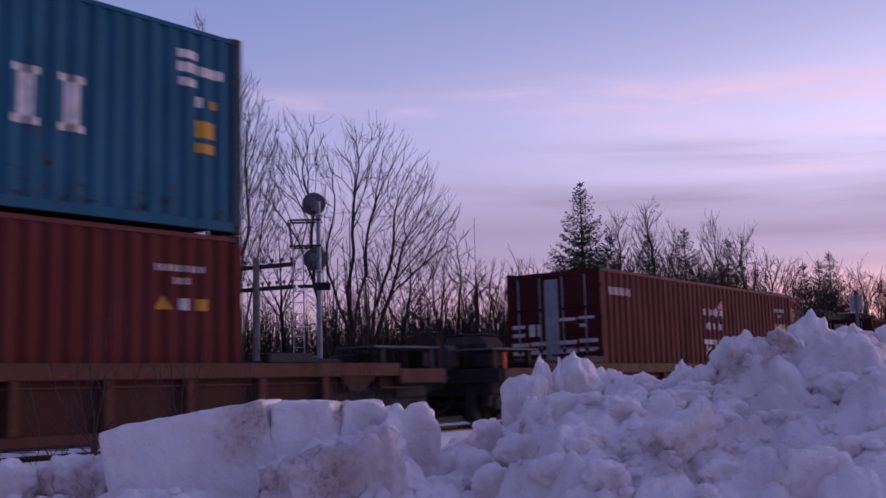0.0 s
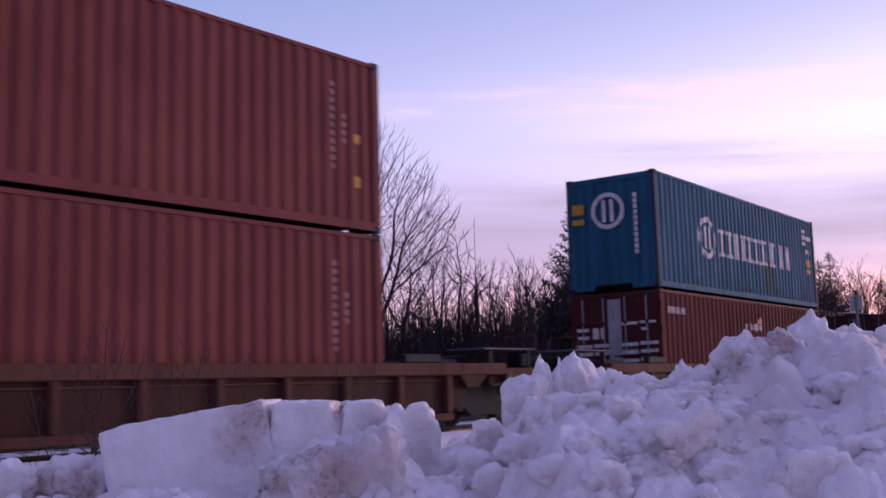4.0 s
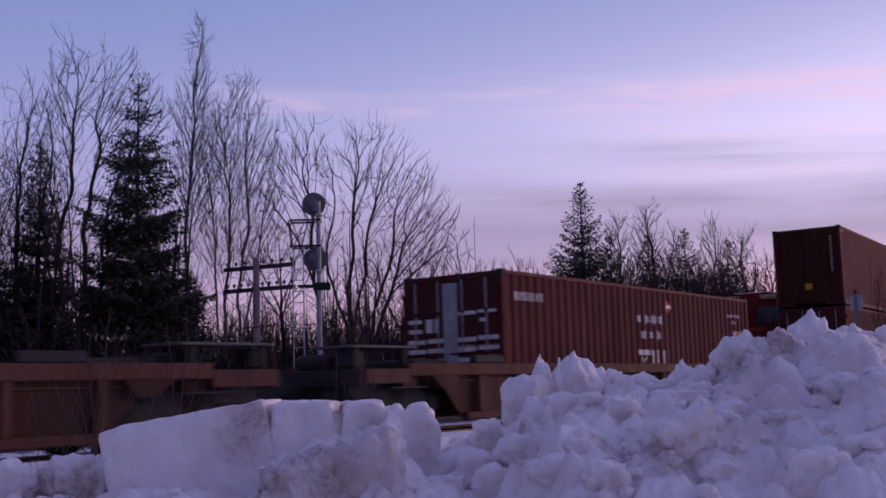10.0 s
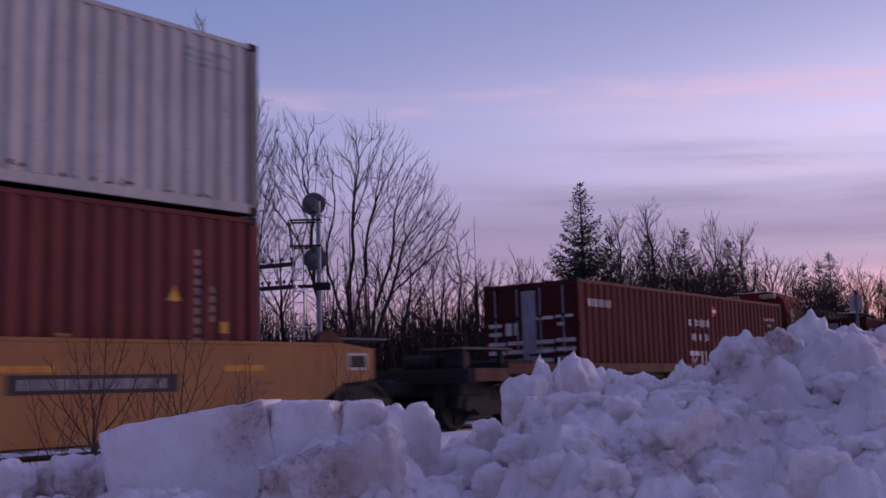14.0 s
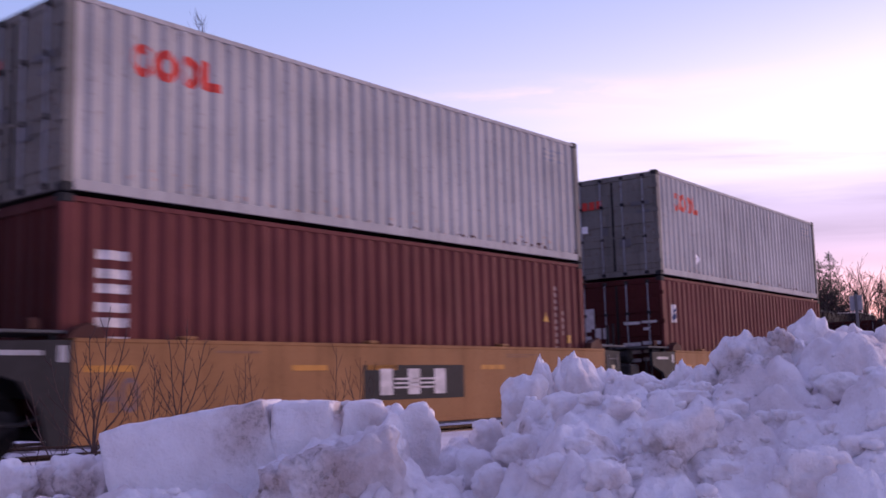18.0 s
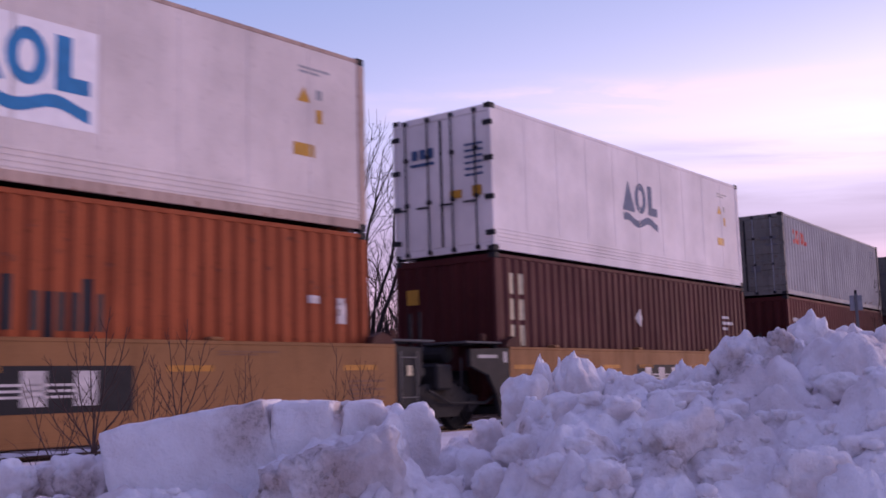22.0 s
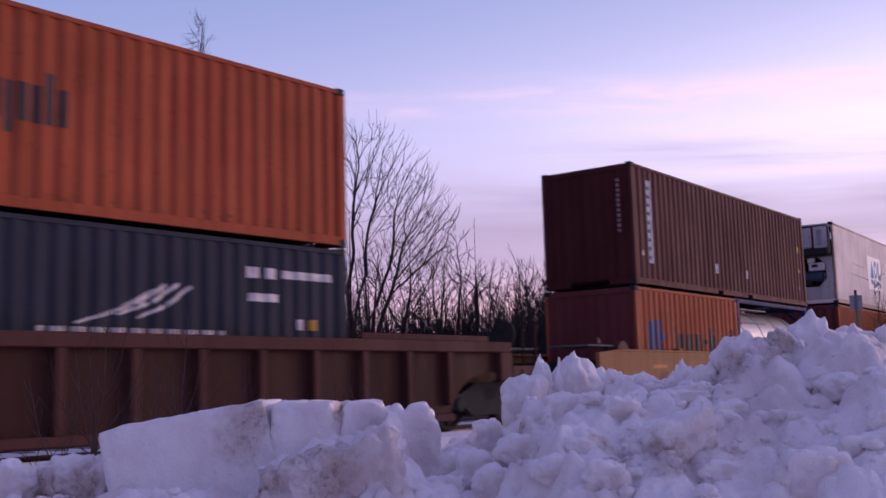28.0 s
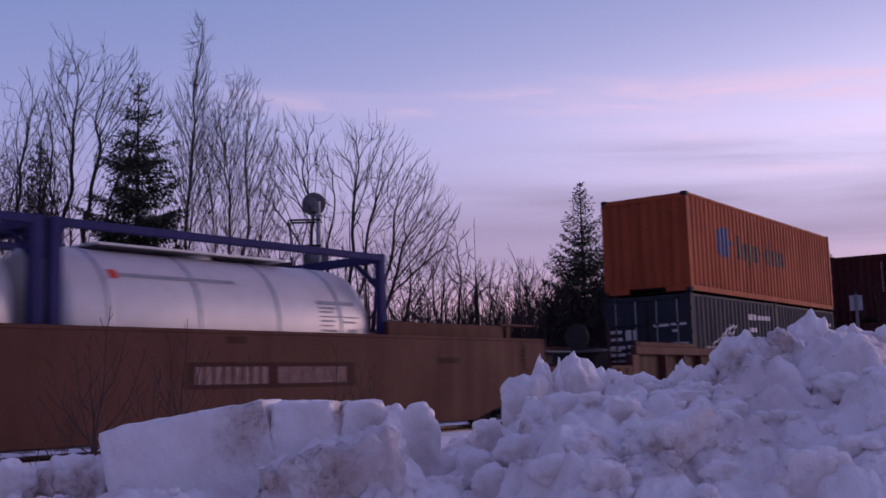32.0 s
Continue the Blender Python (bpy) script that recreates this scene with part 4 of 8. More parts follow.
def orange_marks(ob, x, z, L):
    y = -1.213
    p = Paintwork(L, y)
    # split arrow emblem
    p.slab(x, x + 0.28, z + 0.1, z + 0.7, z, z + 0.82).slab(x + 0.28, x + 0.5, z, z + 0.82).slab(x + 0.58, x + 0.76, z, z + 0.82).slab(x + 0.76, x + 1.0, z + 0.34, z + 0.5)
    lined(ob, p, "bluemark", "arrow_emblem")
    p = Paintwork(L, y)
    a = x + 1.45
    step = 0.355
    tall = (1, 0, 0, 0, 0, 2, 1, 1, 0, 0, 1)
    for k in range(11):
        x0 = a + k * step
        if tall[k] == 2:
            p.slab(x0, x0 + 0.24, z + 0.28, z + 0.4)
            continue
        top = 0.66 if tall[k] else 0.48
        p.slab(x0, x0 + 0.125, z + 0.04, z + 0.04 + top)
        if k != 7:
            p.slab(x0 + 0.19, x0 + 0.30, z + (0.04 if k not in (2, 4, 8) else -0.12), z + 0.04 + 0.48)
    lined(ob, p, "darkmark", "block_sign")


def wing_marks(ob, L):
    y = -1.213
    p = Paintwork(L, y)
    for k in range(4):   # fanned feathers
        x, z = 1.3 + 0.3 * k, 1.27 + 0.12 * k - 0.03 * k * k
        w = 1.15 - 0.1 * k
        p.slab(x, x + w * 0.5, z, z + 0.03, z + 0.15, z + 0.21).slab(x + w * 0.56, x + w, z + 0.17, z + 0.24, z + 0.44, z + 0.5)
    p.glyphs(0.8, 3.65, 1.17, 1.24, 10, 0.9)
    p.slab(4.05, 4.25, 2.02, 2.18).slab(4.4, 4.6, 2.02, 2.18).slab(4.7, 5.75, 2.04, 2.16).slab(4.08, 4.65, 1.68, 1.8).slab(5.0, 5.12, 1.28, 1.44)
    lined(ob, p, "mark", "wing_emblem")
    p = Paintwork(L, y)
    p.slab(5.25, 5.4, 1.28, 1.44)
    lined(ob, p, "yellowmark", "warning_sign")


def cooling_unit(ob, L, high):
    """The machinery end: a jutting top housing over a cut-cornered bay with fan, compressor and controls."""
    x = -L / 2
    fr = Shape().bbox(x - 0.01, x + 0.12, -1.13, 1.13, 0.16, 0.62, 0.02).bbox(x, x + 0.1, -1.13, -0.9, 0.62, 1.68, 0.02).bbox(x, x + 0.1, 0.9, 1.13, 0.62, 1.68, 0.02)
    for sy in (-1, 1):
        for z, sz in ((0.6, 1), (1.68, -1)):
            tri = [(sy * 0.92, z), (sy * 0.62, z), (sy * 0.92, z + sz * 0.3)]
            fr.add([(x + d, y, h) for d in (0.0, 0.1) for y, h in tri], [(0, 1, 2), (5, 4, 3), (0, 3, 4, 1), (1, 4, 5, 2), (2, 5, 3, 0)])
    # frame, panel and trim: grimy white, darkened further for the shaded end
    part("unit_frame", fr, MAT["shadewhite"], ob, "pale metal frame with cut corners")
    part("unit_housing", Shape().bbox(x - 0.3, x + 0.2, -1.12, 1.16, 1.68, high - 0.1, 0.09), MAT["seal"], ob, "black jutting top housing")
    part("unit_panel", Shape().bbox(x - 0.33, x - 0.28, -0.55, 1.1, 1.98, 2.7, 0.03), MAT["shadewhite"], ob, "pale access panel")
    part("unit_hatch", Shape().bbox(x - 0.345, x - 0.325, -0.2, 0.85, 2.1, 2.52, 0.01), MAT["oldwhite"], ob, "white hatch in the panel")
    part("unit_latch", Shape().bbox(x - 0.35, x - 0.33, -0.1, 0.6, 2.57, 2.6, 0.006), MAT["gunmetal"], ob)
    part("unit_trim", Shape().bbox(x - 0.33, x - 0.28, -1.08, -0.62, 1.96, 2.72, 0.02), MAT["shadewhite"], ob)
    part("unit_vent", Shape().bbox(x - 0.345, x - 0.32, -0.92, -0.74, 2.05, 2.62, 0.01), MAT["signback"], ob, "grey vent grille")
    part("unit_lip", Shape().bbox(x - 0.31, x - 0.26, -0.9, 1.1, 1.74, 1.9, 0.02), MAT["gunmetal"], ob)
    part("unit_gauge_box", Shape().bbox(x - 0.2, x - 0.02, -1.17, -1.1, 2.25, 2.5, 0.02), MAT["signback"], ob)
    part("unit_bay", Shape().box(x + 0.36, x + 0.4, -0.92, 0.92, 0.6, 1.68), MAT["black"], ob)
    part("receiver", Shape().lathe([(-0.8, 0.1), (-0.76, 0.2), (0.76, 0.2), (0.8, 0.1)], (x + 0.2, 0.0, 1.0), "y", 20), MAT["steelblue"], ob, "blue-grey drum across the bay")
    part("fan_shroud", Shape().lathe([(-0.14, 0.34), (-0.1, 0.36), (0.0, 0.36), (0.0, 0.29), (-0.14, 0.28)], (x + 0.3, 0.45, 1.32), "x", 20), MAT["steelblue"], ob)
    part("compressor", Shape().lathe([(-0.22, 0.12), (-0.2, 0.15), (0.2, 0.15), (0.22, 0.12)], (x + 0.15, -0.15, 0.75), "y", 16), MAT["seal"], ob)
    part("power_box", Shape().bbox(x + 0.05, x + 0.3, -0.12, 0.22, 1.12, 1.62, 0.02), MAT["seal"], ob)
    part("control_box", Shape().bbox(x + 0.02, x + 0.22, -0.86, -0.3, 1.2, 1.48, 0.02), MAT["white"], ob, "white control box")
    part("junction_box", Shape().bbox(x + 0.04, x + 0.2, -0.5, -0.25, 1.5, 1.66, 0.015), MAT["panel"], ob)
    part("control_screen", Shape().bbox(x + 0.012, x + 0.024, -0.62, -0.4, 1.32, 1.42, 0.004), MAT["black"], ob)
    parts("refrigerant_pipe", Shape().tube([(x + 0.12, -0.8, 0.7), (x + 0.12, -0.8, 1.1), (x + 0.14, -0.5, 1.15)], 0.025, 6).tube([(x + 0.1, 0.6, 0.66), (x + 0.1, -0.1, 0.68)], 0.025, 6), MAT["steel"], ob)


TANK_MESH = {}


def tank_container(label, rear_arc):
    """A barrel with clad bands and dished ends inside an open corner frame."""
    L, high = FEET20, STD
    ob = thing("tank_container", label, "tank", "tank containers on the train")
    L2, W2 = L / 2, 1.219
    if not TANK_MESH:
        prof = [(-2.87, 0.02), (-2.86, 0.6), (-2.81, 0.92), (-2.73, 1.05), (-2.58, 1.09)]
        prof += [(-1.0, 1.09), (0.0, 1.09), (1.0, 1.09)] + [(-a, r) for a, r in prof[::-1]]
        TANK_MESH["barrel"] = Shape().lathe(prof, (0, 0, 1.3), "x", 40).mesh("barrel", True)
        TANK_MESH["barrel"].materials.append(MAT["tank"])
        TANK_MESH["band"] = Shape().lathe([(-0.03, 1.092), (-0.025, 1.104), (0.025, 1.104), (0.03, 1.092)], (0, 0, 1.3), "x", 40).mesh("cladding_band", True)
        TANK_MESH["band"].materials.append(MAT["steel"])
    part("barrel", TANK_MESH["barrel"], None, ob, "bright metal-clad barrel")
    for x in (-2.1, -0.65, 0.8, 2.1):
        part("cladding_band", TANK_MESH["band"], None, ob, at=pose(x, 0, 0))
    m = MAT["purple"]
    for sx in (-1, 1):
        x = sx * (L2 - 0.08)
        for sy in (-1, 1):
            part("corner_post", Shape().bbox(x - 0.08, x + 0.08, sy * W2 - (0.15 if sy > 0 else 0), sy * W2 + (0 if sy > 0 else 0.15), 0.0, high, 0.012), m, ob)
            parts("end_brace", Shape().tube([(x, sy * 1.1, high - 0.55), (x, sy * 0.55, high - 0.1)], 0.05, 6).tube([(x, sy * 1.1, 0.6), (x, sy * 0.5, 0.12)], 0.05, 6), m, ob)
        parts("end_rail", Shape().bbox(x - 0.07, x + 0.07, -W2 + 0.15, W2 - 0.15, high - 0.14, high, 0.012).bbox(x - 0.07, x + 0.07, -W2 + 0.15, W2 - 0.15, 0.02, 0.16, 0.012), m, ob)
    for sy in (-1, 1):
        a, b = (-W2, -W2 + 0.1) if sy < 0 else (W2 - 0.1, W2)
        part("top_rail", Shape().bbox(-L2 + 0.16, L2 - 0.16, a, b, high - 0.12, high - 0.01, 0.01), m, ob)
        part("bottom_rail", Shape().bbox(-L2 + 0.16, L2 - 0.16, a, b, 0.02, 0.14, 0.01), m, ob)
    part("walkway", Shape().bbox(-1.9, 1.5, -0.42, 0.42, 2.42, 2.46, 0.008), MAT["steel"], ob)
    part("manlid", Shape().lathe([(0, 0.28), (0.1, 0.28), (0.12, 0.24), (0.14, 0.05)], (0.0, 0, 2.36), "z", 18), MAT["steel"], ob)
    # writing on the barrel
    wr = Shape()
    for x0, x1, a0, a1 in ((-1.85, 0.1, 36, 39.5), (1.62, 2.45, 22, 25.5), (1.64, 2.0, 18, 20), (1.64, 1.92, 15, 16.2), (1.64, 2.48, 11, 12.0), (1.64, 1.95, 7, 8.6), (2.12, 2.4, 6.5, 8.2), (1.64, 1.9, 3.4, 4.6), (1.64, 2.0, -1, 0.8), (1.64, 1.95, -4.2, -3), (2.22, 2.42, -5, 1.5), (0.4, 0.85, -30, -28)):
        vs = []
        for x in (x0, x1):
            for a in (a0, (a0 + a1) / 2, a1):
                vs.append((x, -1.097 * math.cos(radians(a)), 1.3 + 1.097 * math.sin(radians(a))))
        wr.add(vs, [(0, 3, 4, 1), (1, 4, 5, 2)])
    parts("writing_line", wr, MAT["signback"], ob)
    wr = Shape()
    vs = []
    for x in (-2.0, -1.87):
        for a in (34, 38, 42):
            vs.append((x, -1.098 * math.cos(radians(a)), 1.3 + 1.098 * math.sin(radians(a))))
    wr.add(vs, [(0, 3, 4, 1), (1, 4, 5, 2)])
    part("barrel_emblem", wr, MAT["redmark"], ob)
    for sx in (-1, 1):
        for sy in (-1, 1):
            part("saddle_leg", Shape().bbox(sx * 2.1 - 0.08, sx * 2.1 + 0.08, sy * 0.75 - 0.1, sy * 0.75 + 0.1, 0.1, 0.55, 0.02), m, ob)
    runs(ob, rear_arc + L2, FLOOR_Z)
    return ob

# ---- wagons ----
WHEEL_R = 0.457
BOGIE = {}


def bogie_meshes():
    prof = [(-1.15, 0.42), (-1.12, 0.62), (-0.8, 0.66), (-0.42, 0.84), (0.42, 0.84), (0.8, 0.66), (1.12, 0.62), (1.15, 0.42), (0.95, 0.36),
            (0.78, 0.46), (0.5, 0.26), (-0.5, 0.26), (-0.78, 0.46), (-0.95, 0.36)]
    s = Shape().prism(prof, -0.07, 0.07)
    for x in (-0.89, 0.89):
        s.lathe([(-0.13, 0.05), (-0.12, 0.12), (-0.02, 0.14)], (x, 0, 0.457), "y", 12)
    BOGIE["side_frame"] = s.mesh("side_frame")
    b = Shape().bbox(-0.2, 0.2, -1.05, 1.05, 0.5, 0.78, 0.03)
    b.lathe([(0, 0.3), (0.1, 0.3)], (0, 0, 0.78), "z", 16)
    BOGIE["truck"] = b.mesh("truck")
    w = Shape().lathe([(-0.98, 0.07), (0.98, 0.07)], (0, 0, 0), "y", 10)
    for sy in (-1, 1):
        w.lathe([(sy * 0.66, 0.49), (sy * 0.69, 0.49), (sy * 0.70, WHEEL_R), (sy * 0.80, WHEEL_R - 0.01), (sy * 0.805, 0.38), (sy * 0.765, 0.36), (sy * 0.75, 0.16), (sy * 0.82, 0.12), (sy * 0.82, 0.02)], (0, 0, 0), "y", 28)
    for k in range(5):   # cast ribs on the wheel plate, so that the roll shows
        a = 2 * math.pi * k / 5
        for sy in (-1, 1):
            w.tube([(0.16 * math.cos(a), sy * 0.775, 0.16 * math.sin(a)), (0.35 * math.cos(a), sy * 0.775, 0.35 * math.sin(a))], 0.028, 5)
    BOGIE["wheelset"] = w.mesh("wheelset")
    prof = []
    for k in range(5):
        prof += [(0.05 * k, 0.06), (0.05 * k + 0.025, 0.08)]
    BOGIE["spring"] = Shape().lathe(prof, (0, 0, 0.28), "z", 10).mesh("spring")
    br = Shape().bbox(-0.06, 0.06, -0.7, 0.7, 0.36, 0.46, 0.02)
    BOGIE["brake_beam"] = br.mesh("brake_beam")
    for k, m in (("side_frame", "black"), ("truck", "black"), ("wheelset", "wheel"), ("spring", "gunmetal"), ("brake_beam", "black")):
        BOGIE[k].materials.append(MAT[m])


def bogie(parent, x):
    if not BOGIE:
        bogie_meshes()
    z = RAIL_Z
    t = part("truck", BOGIE["truck"], None, parent, at=pose(x, 0, z))
    for sy in (-1, 1):
        part("side_frame", BOGIE["side_frame"], None, t, at=pose(0, sy * 0.98, 0))
        for dx in (-0.22, 0.0, 0.22):
            part("spring", BOGIE["spring"], None, t, at=pose(dx, sy * 0.98, 0))
    for dx in (-0.55, 0.55):
        part("brake_beam", BOGIE["brake_beam"], None, t, at=pose(dx, 0, 0))
    for dx in (-0.89, 0.89):
        w = part("wheelset", BOGIE["wheelset"], None, t, at=pose(dx, 0, WHEEL_R))
        WHEELS.append((w, dx))
    return t


def coupler(parent, x, sx, mat):
    s = Shape().bbox(min(x, x + sx * 0.75), max(x, x + sx * 0.75), -0.12, 0.12, 0.92, 1.1, 0.02)
    s.bbox(min(x + sx * 0.6, x + sx * 0.95), max(x + sx * 0.6, x + sx * 0.95), -0.22, 0.16, 0.86, 1.15, 0.05)
    part("coupler", s, MAT["black"], parent, "worn black knuckle coupler")
    part("air_hose", Shape().tube([(x, -0.35, 0.9), (x + sx * 0.25, -0.36, 0.62), (x + sx * 0.6, -0.3, 0.5), (x + sx * 0.9, -0.2, 0.66)], 0.025, 6), MAT["rubber"], parent)


def rung_ladder(parent, x, y, z0, z1, mat):
    s = Shape()
    for dx in (-0.2, 0.2):
        s.tube([(x + dx, y, z0), (x + dx, y, z1)], 0.014, 5)
    n = max(2, int((z1 - z0) / 0.3))
    for k in range(n):
        z = z0 + 0.1 + (z1 - z0 - 0.2) * k / (n - 1)
        s.tube([(x - 0.2, y, z), (x + 0.2, y, z)], 0.012, 5)
    part("ladder", s, mat, parent)


def brown_wagon(centre, geared=False, label="brown single well wagon with ribbed sides and a top chord"):
    """A single well wagon: chords, ribs, web plates, end platforms over the trucks."""
    ob = thing("well_wagon", label, "railway wagon", "brown well wagons")
    m = MAT["well"]
    for sy in (-1, 1):
        y = sy * 1.44
        inn = sy * 1.30
        a, b = min(y, y - sy * 0.16), max(y, y - sy * 0.16)
        part("top_chord", Shape().bbox(-9.15, 9.15, a, b, 1.2, 1.41, 0.015), MAT["chord"], ob, "rust-mottled top chord")
        web = [(-8.3, 1.2), (8.3, 1.2), (7.75, 0.62), (7.6, 0.46), (-7.6, 0.46), (-7.75, 0.62)]
        # web set back behind the ribs, its shade given by the darker brown
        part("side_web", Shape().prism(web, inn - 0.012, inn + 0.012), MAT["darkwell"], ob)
        part("bottom_sill", Shape().bbox(-7.6, 7.6, min(inn, y), max(inn, y), 0.43, 0.56, 0.015), m, ob)
        part("side_ledge", Shape().bbox(-8.2, 8.2, min(inn, inn + sy * 0.05), max(inn, inn + sy * 0.05), 1.1, 1.13, 0.005), m, ob)
        for k in range(13):
            x = -7.16 + 1.222 * k
            part("rib", Shape().bbox(x - 0.055, x + 0.055, min(inn, y), max(inn, y), 0.56, 1.2, 0.012), MAT["chord"], ob)
        for sx in (-1, 1):
            x0, x1 = sorted((sx * 9.15, sx * 10.25))
            part("end_beam", Shape().bbox(x0, x1, min(y, y - sy * 0.14), max(y, y - sy * 0.14), 1.08, 1.32, 0.015), m, ob)
            # bracket coloured with the dark that lies under the chord
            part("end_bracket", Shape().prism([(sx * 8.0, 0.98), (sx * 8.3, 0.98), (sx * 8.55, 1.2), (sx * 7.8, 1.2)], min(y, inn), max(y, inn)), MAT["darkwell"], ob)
            part("step_board", Shape().bbox(min(sx * 8.7, sx * 9.6), max(sx * 8.7, sx * 9.6), min(y - sy * 0.3, y - sy * 0.02), max(y - sy * 0.3, y - sy * 0.02), 1.0, 1.03, 0.006), MAT["gunmetal"], ob)
    fl = Shape()
    for k in range(11):
        x = -6.2 + k * 1.24
        fl.bbox(x - 0.12, x + 0.12, -1.29, 1.29, 0.5, FLOOR_Z - 0.004, 0.01)
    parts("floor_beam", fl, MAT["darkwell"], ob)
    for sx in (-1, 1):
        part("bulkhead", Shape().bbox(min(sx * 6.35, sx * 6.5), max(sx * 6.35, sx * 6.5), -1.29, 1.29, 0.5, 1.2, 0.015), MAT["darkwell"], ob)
        part("end_deck", Shape().bbox(min(sx * 6.5, sx * 10.3), max(sx * 6.5, sx * 10.3), -0.35, 0.35, 0.98, 1.22, 0.02), MAT["darkwell"], ob)
        part("end_plate", Shape().bbox(min(sx * 10.2, sx * 10.35), max(sx * 10.2, sx * 10.35), -1.4, 1.4, 1.06, 1.32, 0.015), MAT["black"], ob)
        part("draft_gear", Shape().bbox(min(sx * 9.35, sx * 10.2), max(sx * 9.35, sx * 10.2), -1.1, 1.0, 0.82, 1.3, 0.05), MAT["black"], ob, "grimy black draft gear housing")
        parts("uncoupling_lever", Shape().tube([(sx * 10.42, -1.38, 1.16), (sx * 10.42, -0.3, 1.16), (sx * 10.6, -0.1, 1.0)], 0.018, 5), MAT["gunmetal"], ob)
        parts("retainer_valve", Shape().bbox(min(sx * 10.0, sx * 10.3), max(sx * 10.0, sx * 10.3), -1.18, -0.8, 1.34, 1.62, 0.03).bbox(min(sx * 9.2, sx * 9.5), max(sx * 9.2, sx * 9.5), -0.5, 0.1, 1.24, 1.6, 0.03), MAT["gunmetal"], ob)
        part("cross_bearer", Shape().bbox(min(sx * 8.8, sx * 9.2), max(sx * 8.8, sx * 9.2), -1.29, 1.29, 1.0, 1.2, 0.02), MAT["darkwell"], ob)
        part("crossover_platform", Shape().bbox(min(sx * 8.75, sx * 10.35), max(sx * 8.75, sx * 10.35), -1.25, -0.35, 1.66, 1.7, 0.008), MAT["grating"], ob, "grey grating walkway over the end")
        for xa, zb in ((8.95, 1.2), (10.15, 1.3)):
            part("platform_leg", Shape().bbox(min(sx * xa, sx * (xa + 0.1)), max(sx * xa, sx * (xa + 0.1)), -1.2, -1.1, zb, 1.66, 0.008), MAT["black"], ob)
        part("container_guide", Shape().bbox(min(sx * 6.4, sx * 7.3), max(sx * 6.4, sx * 7.3), -1.42, -1.27, 1.41, 1.56, 0.02), MAT["gunmetal"], ob)
        parts("brake_gear", Shape().bbox(min(sx * 7.4, sx * 8.4), max(sx * 7.4, sx * 8.4), -0.9, 0.5, 1.24, 1.5, 0.05).lathe([(-0.3, 0.16), (0.3, 0.16)], (sx * 9.6, 0.3, 1.45), "y", 14), MAT["black"], ob)
        parts("grab_rail", Shape().tube([(sx * 10.3, -1.3, 1.32), (sx * 10.3, -1.3, 1.95), (sx * 10.3, -0.6, 1.95), (sx * 10.3, -0.6, 1.32)], 0.016, 5), MAT["well"], ob)
        coupler(ob, sx * 10.3, sx, m)
        bogie(ob, sx * 9.07)
    if geared:   # hand brake and equipment on the rear platform
        part("brake_housing", Shape().bbox(-10.65, -10.15, -0.4, 0.45, 1.3, 1.78, 0.1), MAT["black"], ob, "black brake housing")
        part("brake_wheel", Shape().lathe([(-0.02, 0.3), (0.02, 0.3)], (-10.7, 0.0, 1.7), "x", 18), MAT["black"], ob)
        part("equipment_box", Shape().bbox(-9.6, -8.7, -0.5, 0.6, 1.24, 1.98, 0.16), MAT["black"], ob, "black equipment box")
        part("equipment_lid", Shape().bbox(-9.4, -8.9, -0.4, 0.5, 1.98, 2.04, 0.02), MAT["gunmetal"], ob)
        part("reflector", Shape().bbox(-9.98, -9.88, -1.25, -1.2, 1.32, 1.62, 0.01), MAT["redmark"], ob)
    runs(ob, centre, 0)
    return ob


def text_mesh(words, size, depth=0.004):
    cu = bpy.data.curves.new("words", "FONT")
    cu.body, cu.size, cu.extrude, cu.align_x = words, size, depth, "CENTER"
    tmp = bpy.data.objects.new("words", cu)
    scene.collection.objects.link(tmp)
    me = bpy.data.meshes.new_from_object(tmp.evaluated_get(bpy.context.evaluated_depsgraph_get()))
    bpy.data.objects.remove(tmp)
    bpy.data.curves.remove(cu)
    return me


